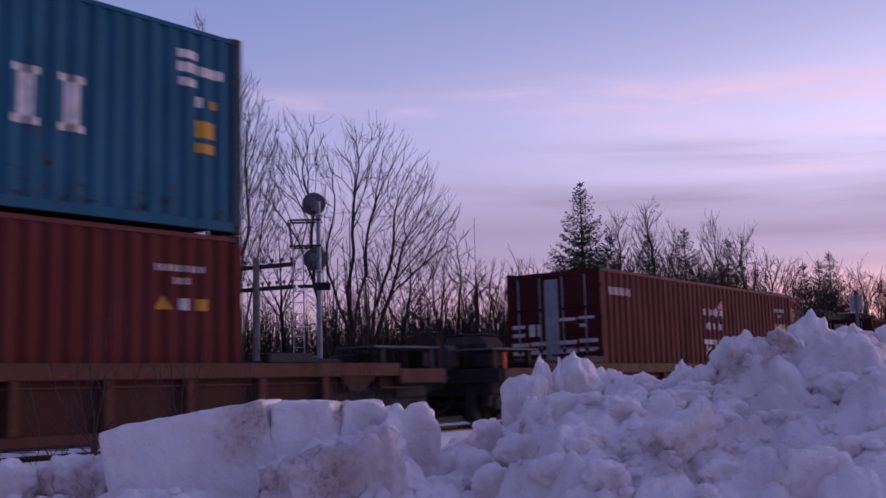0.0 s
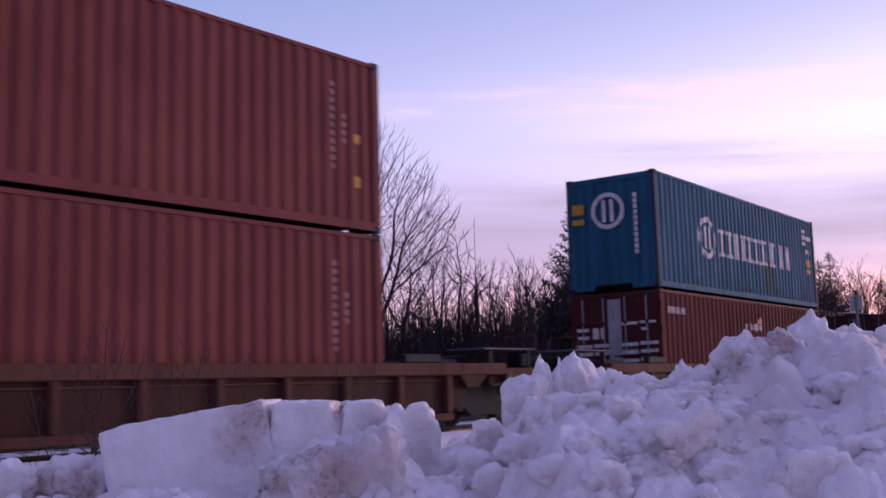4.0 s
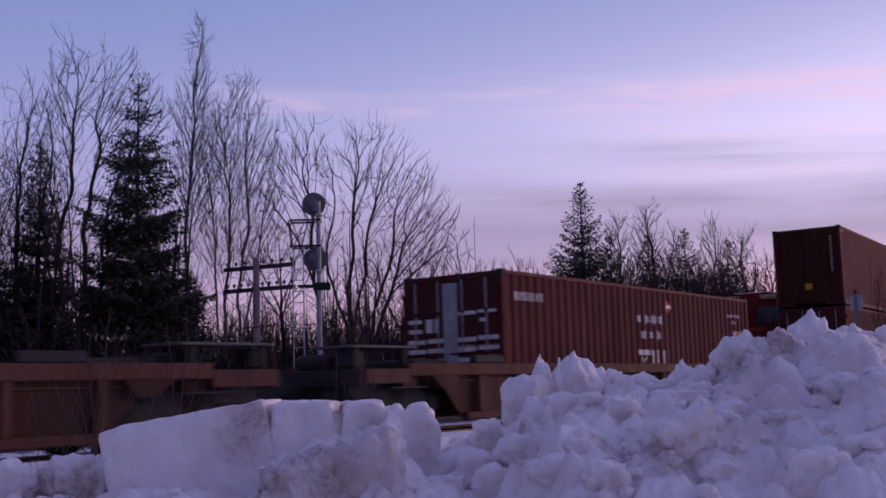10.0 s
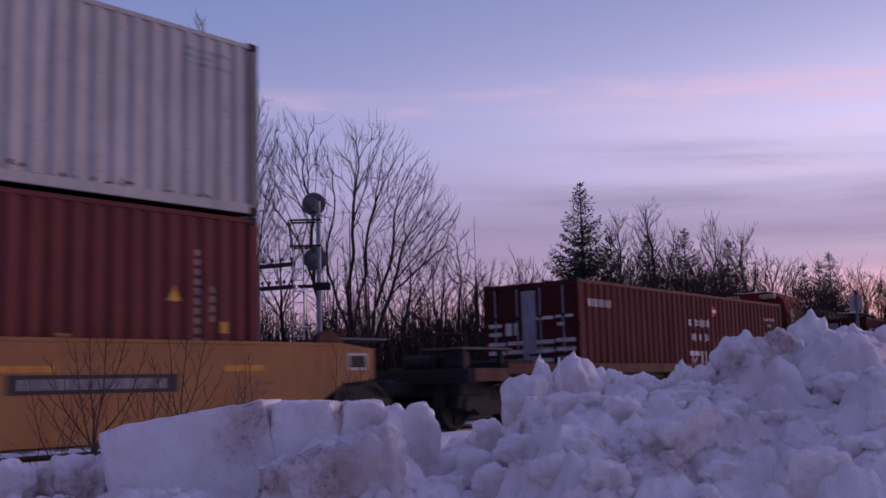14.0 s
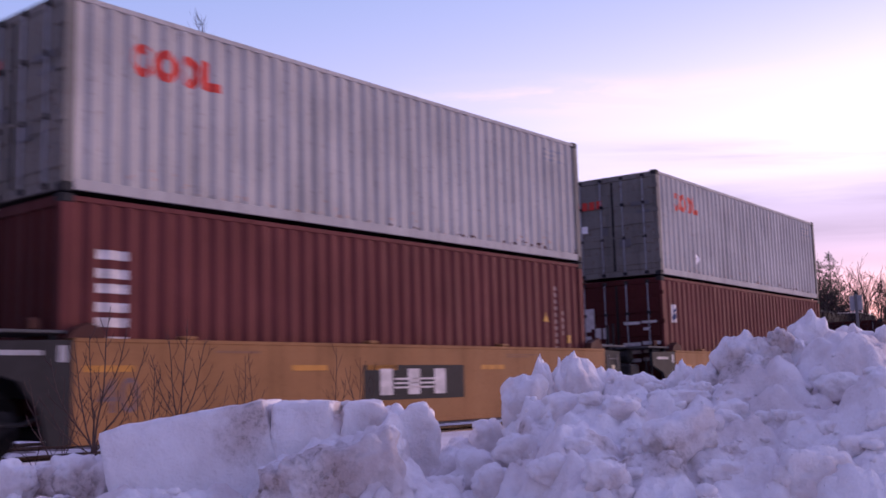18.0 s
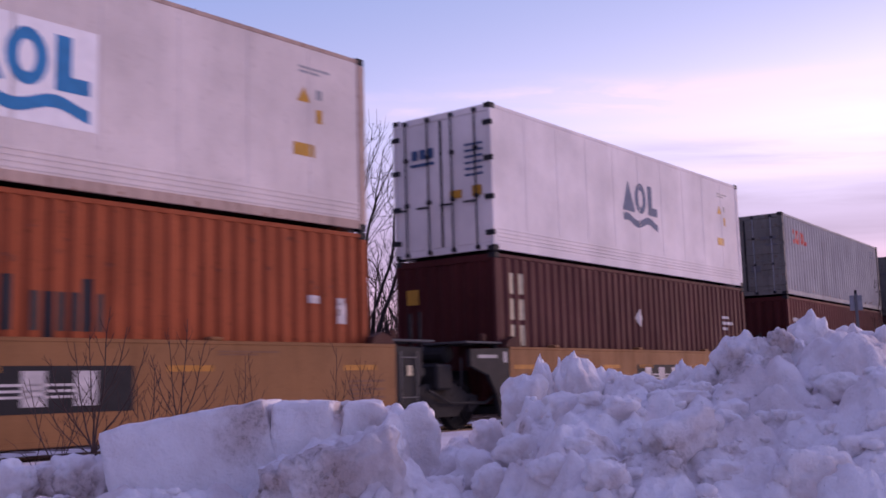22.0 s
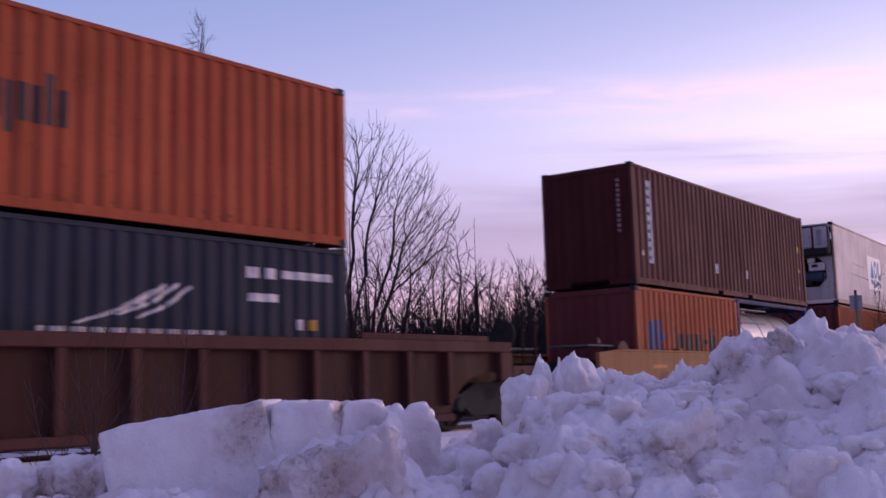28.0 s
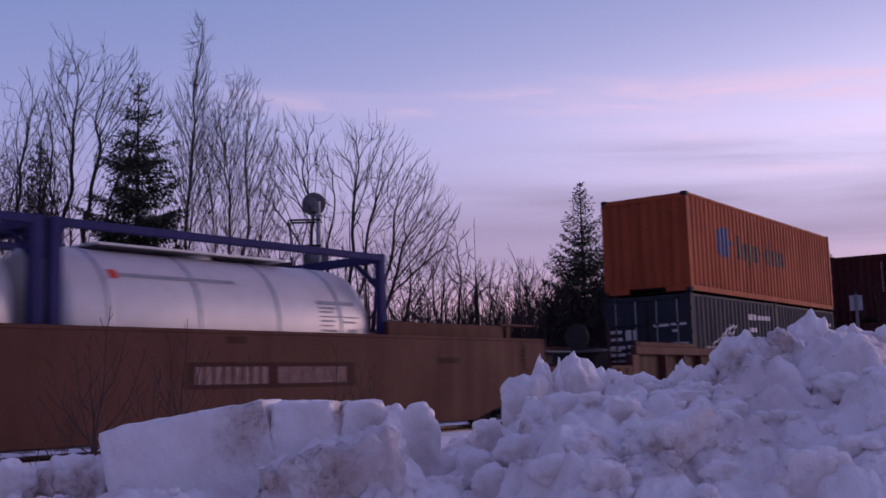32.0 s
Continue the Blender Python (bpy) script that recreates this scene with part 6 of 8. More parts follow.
# ---- standing locomotive on the far track ----
def build_locomotive():
    ob = thing("locomotive", "red-fronted freight locomotive standing on the far track", "locomotive", at=on_line(43.6, 4.1))
    m, dk = MAT["loco"], MAT["black"]
    # x runs away from us along the line; the cab front is at x = 0
    cab = [(0.0, 1.7), (0.0, 3.2), (0.12, 4.3), (0.35, 4.62), (2.6, 4.62), (2.7, 4.4), (2.7, 1.7)]
    body = Shape()
    for z, hw in ((1.7, 1.52), (3.9, 1.52), (4.35, 1.35), (4.68, 0.8)):
        x0 = 0.0 if z < 3.3 else 0.1 + (z - 3.9) * 0.3
        body.v += [(x0, -hw, z), (2.7, -hw, z), (2.7, hw, z), (x0, hw, z)]
    for i in range(3):
        for j in range(4):
            j2 = (j + 1) % 4
            body.f.append((4 * i + j, 4 * i + j2, 4 * i + 4 + j2, 4 * i + 4 + j))
    body.f += [(0, 1, 2, 3), (12, 13, 14, 15)]
    cabp = part("cab", body, m, ob, "red cab")
    for y0, y1 in ((-1.32, -0.25), (0.25, 1.32)):
        part("windscreen", Shape().bbox(-0.02 + 0.06, 0.1, y0, y1, 3.35, 4.05, 0.01), MAT["glass"], cabp)
        part("number_board", Shape().bbox(0.0, 0.3, y0 + 0.25, y1 - 0.2, 4.36, 4.56, 0.02), MAT["cream"], cabp, "pale number board")
    part("side_window", Shape().bbox(0.6, 1.4, -1.545, -1.5, 3.2, 3.9, 0.02), MAT["glass"], cabp)
    part("side_window", Shape().bbox(1.6, 2.3, -1.545, -1.5, 3.2, 3.9, 0.02), MAT["glass"], cabp)
    part("cab_stripe", Shape().bbox(0.4, 2.6, -1.54, -1.515, 3.0, 3.12, 0.005), MAT["mark"], cabp)
    part("nose", Shape().bbox(-1.7, 0.0, -1.2, 1.2, 1.7, 3.1, 0.15), m, ob)
    part("front_stripe", Shape().bbox(-1.72, -1.68, -1.1, 1.1, 2.1, 2.35, 0.01), MAT["mark"], ob)
    parts("headlight", Shape().lathe([(-0.05, 0.1), (0.05, 0.12)], (-1.72, 0.2, 2.7), "x", 14).lathe([(-0.05, 0.1), (0.05, 0.12)], (-1.72, -0.2, 2.7), "x", 14), MAT["signback"], ob)
    part("platform", Shape().bbox(-2.3, 19.0, -1.5, 1.5, 1.45, 1.7, 0.04), dk, ob)
    part("pilot", Shape().bbox(-2.35, -2.2, -1.5, 1.5, 0.45, 1.7, 0.03), dk, ob)
    hood = part("hood", Shape().bbox(2.7, 17.5, -0.95, 0.95, 1.7, 4.25, 0.12), dk, ob, "black engine hood")
    for k in range(6):
        part("hood_door", Shape().bbox(3.2 + 2.3 * k, 5.2 + 2.3 * k, -0.975, -0.94, 1.9, 3.6, 0.01), dk, hood)
    part("radiator", Shape().bbox(13.5, 17.2, -1.45, 1.45, 3.3, 4.3, 0.06), dk, ob)
    parts("snow_cover", Shape().bbox(2.8, 6.5, -0.9, 0.9, 4.24, 4.33, 0.04).bbox(0.5, 2.6, -0.85, 0.85, 4.66, 4.72, 0.03).bbox(13.6, 17.0, -1.4, 1.4, 4.29, 4.37, 0.03), MAT["clean"], ob, "thin snow on the roof")
    part("horn", Shape().tube([(1.4, -0.3, 4.7), (1.4, -0.3, 4.95), (1.0, -0.3, 4.98)], 0.05, 6), MAT["gunmetal"], ob)
    rails = Shape()
    for k in range(9):
        x = 3 + k * 1.9
        rails.tube([(x, -1.47, 1.7), (x, -1.47, 2.75)], 0.02, 5)
    rails.tube([(2.8, -1.47, 2.75), (18.5, -1.47, 2.75)], 0.02, 5)
    part("handrail", rails, MAT["mark"], ob)
    for x in (1.2, 14.5):
        part("truck_frame", Shape().bbox(x - 1.9, x + 1.9, -1.3, 1.3, 0.55, 1.2, 0.1), dk, ob)
        for k in (-1.6, 0, 1.6):
            w = Shape()
            for sy in (-1, 1):
                w.lathe([(sy * 0.66, 0.53), (sy * 0.7, 0.5), (sy * 0.8, 0.5), (sy * 0.8, 0.1)], (x + k, 0, 0.72), "y", 20)
            part("wheel", w, MAT["wheel"], ob)
    part("fuel_tank", Shape().bbox(4.5, 11.0, -1.25, 1.25, 0.45, 1.4, 0.15), dk, ob)


# ---- signal, pole line, sign ----
def build_signal():
    ob = thing("railway_signal", "grey searchlight signal mast with two round targets, seen from behind", "railway signal", at=pose(19.09, 20.755, 0, 0, 0, -47))
    st = MAT["steel"]
    # local x to the viewer's right, y away
    part("mast", Shape().tube([(0, 0, 0), (0, 0, 6.06)], [0.075, 0.065], 10), MAT["signback"], ob)
    part("base", Shape().bbox(-0.3, 0.3, -0.3, 0.3, 0, 0.5, 0.04), MAT["gunmetal"], ob)
    for z, dx in ((5.96, -0.13), (4.45, -0.10)):
        part("target", Shape().lathe([(0, 0.32), (0.02, 0.32), (0.03, 0.3)], (dx, 0.14, z + 0.06), "y", 28), MAT["target"], ob, "round dark target plate")
        part("lamp_housing", Shape().lathe([(-0.25, 0.08), (-0.22, 0.14), (0.1, 0.15)], (dx - 0.03, 0.06, z + 0.06), "y", 16).bbox(dx - 0.07, dx + 0.09, -0.14, 0.1, z - 0.2, z - 0.02, 0.03), MAT["target"], ob)
        part("bracket", Shape().bbox(-0.09, 0.09, -0.09, 0.12, z - 0.3, z - 0.24, 0.01), st, ob)
    for z in (5.55, 4.85, 3.78):
        w = 0.76 if z > 4 else 0.55
        part("platform_arm", Shape().tube([(0.08, -0.1, z), (-w, -0.1, z), (-w, 0.35, z), (0.08, 0.35, z)], 0.03, 6), MAT["gunmetal"], ob)
    part("junction_box", Shape().bbox(-0.1, 0.3, -0.12, 0.12, 3.66, 3.86, 0.02), MAT["gunmetal"], ob)
    lad = Shape()
    for x in (-0.7, -0.42):
        lad.tube([(x, 0.1, 0.1), (x, 0.1, 4.9)], 0.018, 5)
    for k in range(15):
        lad.tube([(-0.7, 0.1, 0.35 + 0.3 * k), (-0.42, 0.1, 0.35 + 0.3 * k)], 0.013, 5)
    part("ladder", lad, MAT["signback"], ob)
    cage = Shape().tube([(-0.72, -0.1, 4.85), (-0.8, -0.1, 5.55)], 0.018, 5).tube([(-0.5, 0.35, 4.85), (-0.32, 0.35, 5.55)], 0.018, 5).tube([(-0.72, 0.35, 4.85), (-0.8, 0.35, 5.55)], 0.018, 5).tube([(-0.66, -0.1, 4.85), (-0.36, -0.1, 5.5)], 0.014, 5)
    part("ladder_cage", cage, MAT["gunmetal"], ob)
    for z in (1.9, 2.7):
        part("stay", Shape().tube([(-0.56, 0.1, z), (0, 0, z)], 0.014, 5), st, ob)


def build_pole(at, height, arms):
    ob = thing("utility_pole", "weathered wooden line pole with crossarms and small insulators", "utility pole", at=at)
    part("pole", Shape().tube([(0, 0, 0), (0, 0, height)], [0.13, 0.09], 10), MAT["wood"], ob)
    for z, half, n in arms:
        part("crossarm", Shape().bbox(0.08, 0.18, -half, half, z - 0.06, z + 0.06, 0.012), MAT["darkwood"], ob)
        for k in range(n):
            y = -half + 0.12 + (2 * half - 0.24) * k / (n - 1)
            part("insulator", Shape().lathe([(0, 0.012), (0.05, 0.012), (0.06, 0.045), (0.12, 0.05), (0.15, 0.03)], (0.13, y, z + 0.06), "z", 8), MAT["porcelain"], ob)
    return ob


def build_sign():
    az = radians(70.75)
    at = pose(24.5 * math.sin(az), 24.5 * math.cos(az), 0, 0, 0, -66)
    ob = thing("track_sign", "small grey sign plate on a thin steel post, seen from behind", "sign", at=at)
    part("post", Shape().bbox(-0.03, 0.03, -0.03, 0.03, 0, 2.76, 0.008), MAT["target"], ob)
    part("plate", Shape().bbox(-0.13, 0.13, 0.03, 0.045, 2.4, 2.73, 0.003), MAT["signback"], ob, "grey unpainted plate back")
    parts("bolt", Shape().lathe([(-0.02, 0.012), (0, 0.02)], (0, 0.03, 2.66), "y", 6).lathe([(-0.02, 0.012), (0, 0.02)], (0, 0.03, 2.47), "y", 6), MAT["gunmetal"], ob)
    part("finial", Shape().tube([(0, 0, 2.76), (0, 0, 2.84)], 0.03, 6), MAT["gunmetal"], ob)


build_loads()
build_wagons()
build_ground()
build_locomotive()
build_signal()
build_pole(pose(19.6, 24.0, 0, 0, 0, 14), 4.9, ((4.63, 1.27, 8), (3.98, 1.27, 10)))
build_sign()

# ---- trees ----
def polar(az, dist, z=0.0):
    return Vector((dist * math.sin(radians(az)), dist * math.cos(radians(az)), z))


def grow(rng, stems, crowns, rise, step, reach, kill, lift, crook):
    """A branching skeleton that fills the crowns: shoots seek out free space, and every shoot rises as it leads outwards.
    Stems: (u, height, lean in u, lean in v). Crowns: (u, v, z, half widths in u, v and z, shoots wanted)."""
    rand = np.random.RandomState(rng)
    axis = stems[0]
    mid = np.array([axis[0] + axis[2] * 0.5, axis[3] * 0.5])

    def down(p):
        q = np.array(p, dtype=float)
        q[..., 2] -= rise * np.hypot(q[..., 0] - mid[0], q[..., 1] - mid[1])
        return q
    goals = []
    for cu, cv, cz, ru, rv, rz, n in crowns:
        n = int(n * 1.7)
        d = rand.normal(size=(n, 3))
        d *= (rand.random_sample((n, 1)) ** 0.42) / np.linalg.norm(d, axis=1, keepdims=True)
        goals.append(d * (ru, rv, rz) + (cu, cv, cz))
    goals = down(np.vstack(goals))
    pos, parent, kids = [], [], []
    for u, h, lu, lv in stems:
        n = max(3, int(h / step))
        w = rand.normal(size=2) * 0.02 * h
        for i in range(n + 1):
            q = i / n
            bend = h * 0.9 * q + w[0] * 40
            su = (noise.noise(Vector((bend * 0.45, w[1] * 50, 0.3))) * 0.055 + noise.noise(Vector((bend * 1.4, w[1] * 50, 5.3))) * 0.016) * h * crook * min(1.0, 3 * q)
            sv = noise.noise(Vector((bend * 0.5, w[1] * 50, 9.1))) * 0.05 * h * crook * min(1.0, 3 * q)
            pos.append(down((u + lu * q ** 1.25 + su, lv * q + sv, -0.1 + (h + 0.1) * q)))
            parent.append(len(pos) - 2 if i else -1)
            kids.append(1 if i < n else 0)
    near = np.full(len(goals), 1e9)
    who = np.zeros(len(goals), dtype=int)
    fresh = list(range(len(pos)))
    alive = np.ones(len(goals), dtype=bool)
    for _ in range(90):
        for i in fresh:
            d = np.linalg.norm(goals - pos[i], axis=1)
            b = d < near
            near[b], who[b] = d[b], i
        alive &= near > kill
        want = alive & (near < reach)
        if not want.any():
            break
        fresh = []
        for i in np.unique(who[want]):
            if kids[i] > 2:
                alive[want & (who == i)] = False
                continue
            g = goals[want & (who == i)] - pos[i]
            d = (g / np.linalg.norm(g, axis=1, keepdims=True)).mean(axis=0) + rand.normal(size=3) * 0.11
            if parent[i] >= 0:
                back = pos[i] - pos[parent[i]]
                d += 0.62 * back / max(1e-6, np.linalg.norm(back))
            d[2] += lift
            pos.append(pos[i] + step * d / max(1e-6, np.linalg.norm(d)))
            parent.append(i)
            kids[i] += 1
            kids.append(0)
            fresh.append(len(pos) - 1)
    pts = np.array(pos)
    pts[:, 2] += rise * np.hypot(pts[:, 0] - mid[0], pts[:, 1] - mid[1])
    return pts, parent


def grown_tree(az, dist, stems, crowns, seed, label, rise=0.6, step=0.24, reach=3.0, kill=0.22, lift=0.3, tip=0.0071, swell=2.08, twigs=0.85, crook=1.0,
               twig_len=0.5, bark="bark", name="bare_tree", group="bare trees", category="tree"):
    """A leafless tree; u runs to the right as seen from the road, v away from it."""
    pts, parent = grow(seed, stems, crowns, rise, step, reach, kill, lift, crook)
    rng = random.Random(seed)
    n = len(pts)
    rad = np.zeros(n)
    below = [[] for _ in range(n)]
    for i in range(n - 1, -1, -1):
        rad[i] = (tip ** swell if not below[i] else sum(rad[k] ** swell for k in below[i])) ** (1 / swell)
        if parent[i] >= 0:
            below[parent[i]].append(i)
    ob = thing(name, label, category, group, at=Matrix.Translation(polar(az, dist)) @ Matrix.Rotation(radians(-az), 4, "Z"))
    limbs, fine = Shape(), Shape()
    thick = tip * 2.2   # thicker shoots count as limbs
    todo = [(i, None) for i in range(n) if parent[i] < 0]
    while todo:
        i, base = todo.pop()
        chain = [base] if base is not None else []
        start = rad[i]
        while True:
            chain.append(i)
            if not below[i]:
                break
            order = sorted(below[i], key=lambda k: -rad[k])
            todo += [(k, i) for k in order[1:]]
            i = order[0]
        line = [Vector(pts[k]) for k in chain]
        rs = [min(rad[k], start * 1.15) for k in chain]
        if base is None:
            s = Shape().tube(line, rs, 8, False)
            part("trunk", s.raw("trunk"), MAT[bark], ob)
        else:
            (limbs if start > thick else fine).tube(line, rs, 5 if start > 1.5 * thick else 3, False)
    for i in range(n):
        if rad[i] > 1.8 * tip or parent[i] < 0:
            continue
        d = Vector(pts[i] - pts[parent[i]]).normalized()
        count = rng.choice((0, 1, 1, 2)) if rng.random() < twigs else 0
        for _ in range(count + (not below[i])):
            e = (d + Vector((rng.uniform(-0.5, 0.5), rng.uniform(-0.5, 0.5), rng.uniform(0.0, 0.7)))).normalized()
            ln = twig_len * rng.uniform(0.4, 1.2)
            p = Vector(pts[i])
            q = p + e * ln * 0.55
            fine.tube([p, q, q + (e + Vector((0, 0, 0.35))).normalized() * ln * 0.45], [tip * 0.85, tip * 0.7, tip * 0.4], 3, False)
    tagged(part("limb_wood", limbs.raw("limb_wood"), MAT["shoot" if bark == "shoot" else "bark"], ob), kind="stuff")
    tagged(part("crown", fine.raw("crown"), MAT[dict(birch="birchtwig", shoot="shoot").get(bark, "twig")], ob), kind="stuff")
    return ob


def spruce(at, h, w, seed, label, dense=1.0, crown_from=0.06, coarse=1.0, tier=0.0, full=1.02):
    """A conifer: trunk, limbs in uneven whorls, each with side sprays hung with small needle tufts."""
    rng = random.Random(seed)
    ob = thing("spruce_tree", label, "tree", "spruce trees", at=Matrix.Translation(at))
    part("trunk", Shape().tube([(0, 0, -0.1), (0, 0, h * 0.6), (0, 0, h)], [h * 0.013, h * 0.007, 0.008], 7), MAT["bark"], ob)
    wood, nd = Shape(), Shape()
    fat = 0.6 + 0.4 / dense
    o = Vector((seed * 1.7, seed * 0.6, seed * 2.9))

    def tuft(b, t, dip, ln):
        e = b + Vector((math.cos(t) * ln, math.sin(t) * ln, dip * ln))
        wv = Vector((-math.sin(t), math.cos(t), rng.uniform(-1.1, 1.1))) * ln * 0.27 * fat
        m = b.lerp(e, 0.45)
        nd.add([b, m + wv, e, m - wv], [(0, 1, 2, 3)])
    z = h * crown_from
    while z < h * 0.975:
        u = (z - h * crown_from) / (h * (1 - crown_from))
        reach = w * (1 - u) ** full * (rng.uniform(0.86, 1.08) if tier else rng.uniform(0.7, 1.08)) + 0.04
        n = rng.randint(6, 8) if u < 0.8 else 5
        a0 = rng.uniform(0, 6.28)
        for k in range(n):
            a = a0 + 6.28 * k / n + rng.uniform(-0.35, 0.35)
            side = noise.noise(Vector((math.cos(a) * 1.6, math.sin(a) * 1.6, z * 0.75)) + o)   # bushy and bare sides of the crown
            L = reach * (rng.uniform(0.8, 1.1) * (1 + 0.25 * side) if tier else rng.uniform(0.62, 1.12) * (1 + 0.6 * side))
            if (side < -0.42 and not tier) or L < 0.05:
                continue
            z1 = z + rng.uniform(-0.03, 0.03) * h * (0.4 if tier else 1.0)
            droop = -0.34 + 0.85 * u
            pts = [Vector((math.cos(a) * L * q, math.sin(a) * L * q, z1 + L * q * droop * 0.6 + (0.36 if tier else 0.2) * L * q * q)) for q in (0, 0.33, 0.67, 1.0)]
            wood.tube(pts, [0.010 + 0.008 * L, 0.010, 0.007, 0.004], 3, False)
            m = max(4, int(L / 0.068 * dense))
            for i in range(m):
                q = ((i + rng.random()) / m) ** 0.8
                s = min(2, int(q * 3))
                b = pts[s].lerp(pts[s + 1], q * 3 - s)
                for sgn in (-1, 1):
                    t = a + sgn * rng.uniform(0.45, 1.15)
                    ln = min(L * (0.34 if tier else 0.55), 0.55) * (1.08 - 0.75 * q) * rng.uniform(0.6, 1.2) + 0.05
                    dip = rng.uniform(-0.55, 0.12)
                    tips = b + Vector((math.cos(t) * ln, math.sin(t) * ln, dip * ln))
                    for c in range(max(2, int(ln / 0.07))):
                        r = (c + rng.random()) / max(2, int(ln / 0.07))
                        tuft(b.lerp(tips, r), t + rng.uniform(-0.9, 0.9), rng.uniform(-0.8, 0.25), rng.uniform(0.09, 0.19) * (0.4 + 0.7 * (1 - u)) * coarse)
            tuft(pts[3], a, 0.1, 0.14)
        z += (tier * (1 - 0.55 * u) if tier else h * 0.016 + 0.035) * rng.uniform(0.75, 1.25)
    for k in range(26):   # the leader's own needles
        tuft(Vector((0, 0, h * (0.93 + 0.066 * k / 26))), rng.uniform(0, 6.28), rng.uniform(0.2, 1.0), 0.05 + 0.08 * (1 - k / 26))
    tagged(part("limb_wood", wood.raw("limb_wood"), MAT["bark"], ob), kind="stuff")
    tagged(part("needles", nd.raw("needles"), MAT["needle"], ob), kind="stuff")
    return ob


def build_trees():
    # tall bare trees behind the line, from the nearer end to the far woods
    grown_tree(27.0, 33, [(0.2, 7.6, 0.0, 0.2), (-0.5, 6.2, -0.6, 0.0), (0.9, 8.2, 0.1, 0.5), (-0.6, 5.0, -1.3, 0.3)],
               [(-0.9, 0, 6.4, 1.5, 1.4, 2.2, 190), (0.3, 0, 8.3, 0.9, 1.2, 2.3, 150), (1.0, 0.4, 7.8, 0.7, 1.2, 2.7, 110), (-2.2, 0, 6.0, 1.1, 1.2, 2.2, 130)], 11, "tall bare tree with several thin dark stems", rise=1.1)
    grown_tree(29.75, 32, [(0, 9.6, -0.1, 0.1), (0.1, 9.0, 0.75, -0.2), (0.12, 7.6, 1.15, 0.2), (-0.1, 7.6, -0.5, 0.2)],
               [(-0.2, 0, 9.7, 0.6, 0.8, 2.0, 90), (0.7, 0, 9.4, 0.7, 0.9, 2.2, 100), (1.7, 0, 9.2, 1.05, 0.9, 2.0, 130), (-0.7, 0, 7.0, 0.7, 1.0, 1.9, 70), (1.2, 0, 6.4, 1.1, 1.0, 1.5, 70)], 12, "tall bare tree forking low into dark leaning trunks", rise=1.2)
    grown_tree(24.6, 34, [(0, 3.0, 0.3, 0), (0.4, 3.0, 0.9, 0.3)], [(0.6, 0, 6.2, 1.8, 1.6, 2.4, 330)], 13, "bare dark tree beside the spruces", rise=0.8)
    spruce(polar(33.05, 30), 9.9, 2.45, 21, "dense dark green spruce behind the line", 1.6, full=0.80)
    spruce(polar(28.2, 33.5), 8.8, 1.9, 22, "slim spruce among bare trees", 1.1)
    spruce(polar(26.2, 33), 6.2, 1.7, 23, "dark spruce at the edge of the wood", 1.1)
    spruce(polar(24.9, 33), 5.8, 2.0, 63, "dark spruce at the edge of the wood", 1.0)
    spruce(polar(35.6, 32.0), 4.7, 1.5, 64, "low dark spruce beside a birch", 0.8)
    grown_tree(35.24, 33, [(0, 12.6, 0.62, 0.0)], [(0.42, 0, 8.3, 0.8, 0.8, 2.7, 620), (0.60, 0, 11.0, 0.36, 0.36, 2.0, 250)], 14, "tall slender birch with pale bark and fine twigs",
               rise=1.7, crook=0.25, step=0.16, kill=0.15, tip=0.0055, swell=2.55, twigs=1.0, twig_len=0.38, bark="birch", name="birch_tree", group="birch trees")
    grown_tree(37.85, 33, [(0, 10.1, -0.15, 0), (0.12, 9.4, 0.55, 0.2), (0.1, 7.0, 0.95, -0.2), (-0.1, 7.4, -0.6, 0.2)],
               [(-0.1, 0, 7.6, 1.05, 1.1, 2.6, 560), (0.35, 0, 8.75, 0.85, 0.8, 2.3, 380), (1.0, 0, 7.4, 0.85, 0.9, 2.1, 360), (0.1, 0, 5.4, 1.3, 1.1, 1.0, 220)], 15, "birch clump with many fine upright twigs",
               rise=1.6, crook=0.5, step=0.17, kill=0.16, tip=0.0055, swell=2.55, twigs=1.0, twig_len=0.38, bark="birch", name="birch_tree", group="birch trees")
    grown_tree(43.77, 31, [(0, 7.0, -1.0, 0), (0, 5.6, -1.1, 0.2), (0.1, 6.6, -0.4, 0.2)],
               [(-1.25, 0, 7.6, 0.85, 0.8, 1.6, 90), (-0.6, 0, 7.6, 0.6, 0.8, 1.3, 60), (-0.5, 0, 5.4, 0.7, 0.8, 1.0, 40), (-1.9, 0, 6.6, 0.6, 0.7, 1.0, 30)], 16, "bare tree leaning behind the signal", rise=1.2)
    grown_tree(44.13, 31, [(0, 7.0, 0.3, 0), (0.1, 6.8, 0.8, 0.2), (0.2, 6.2, 1.25, -0.2), (0.25, 5.4, 1.6, 0.1)],
               [(0.4, 0, 7.2, 0.6, 0.9, 1.7, 90), (1.1, 0, 7.1, 0.7, 1.0, 1.7, 120), (2.0, 0, 6.2, 0.9, 1.0, 1.6, 190), (2.5, 0, 5.4, 0.75, 1.0, 1.3, 130)], 17, "broad bare tree with rising curved limbs", rise=1.0)
    grown_tree(46.6, 33.5, [(0, 2.0, 0.2, 0), (0.3, 1.8, 0.7, 0)], [(0.2, 0, 4.6, 1.3, 1.0, 1.3, 130), (1.3, 0, 4.4, 1.0, 0.9, 1.1, 90)], 18, "low bare tree with dense fine shoots", rise=0.8)
    grown_tree(40.4, 35, [(0, 2.4, 0.2, 0), (-0.3, 2.0, -0.6, 0)], [(0, 0, 5.0, 1.4, 1.2, 1.4, 170)], 38, "low bare tree behind the line pole", rise=0.8)
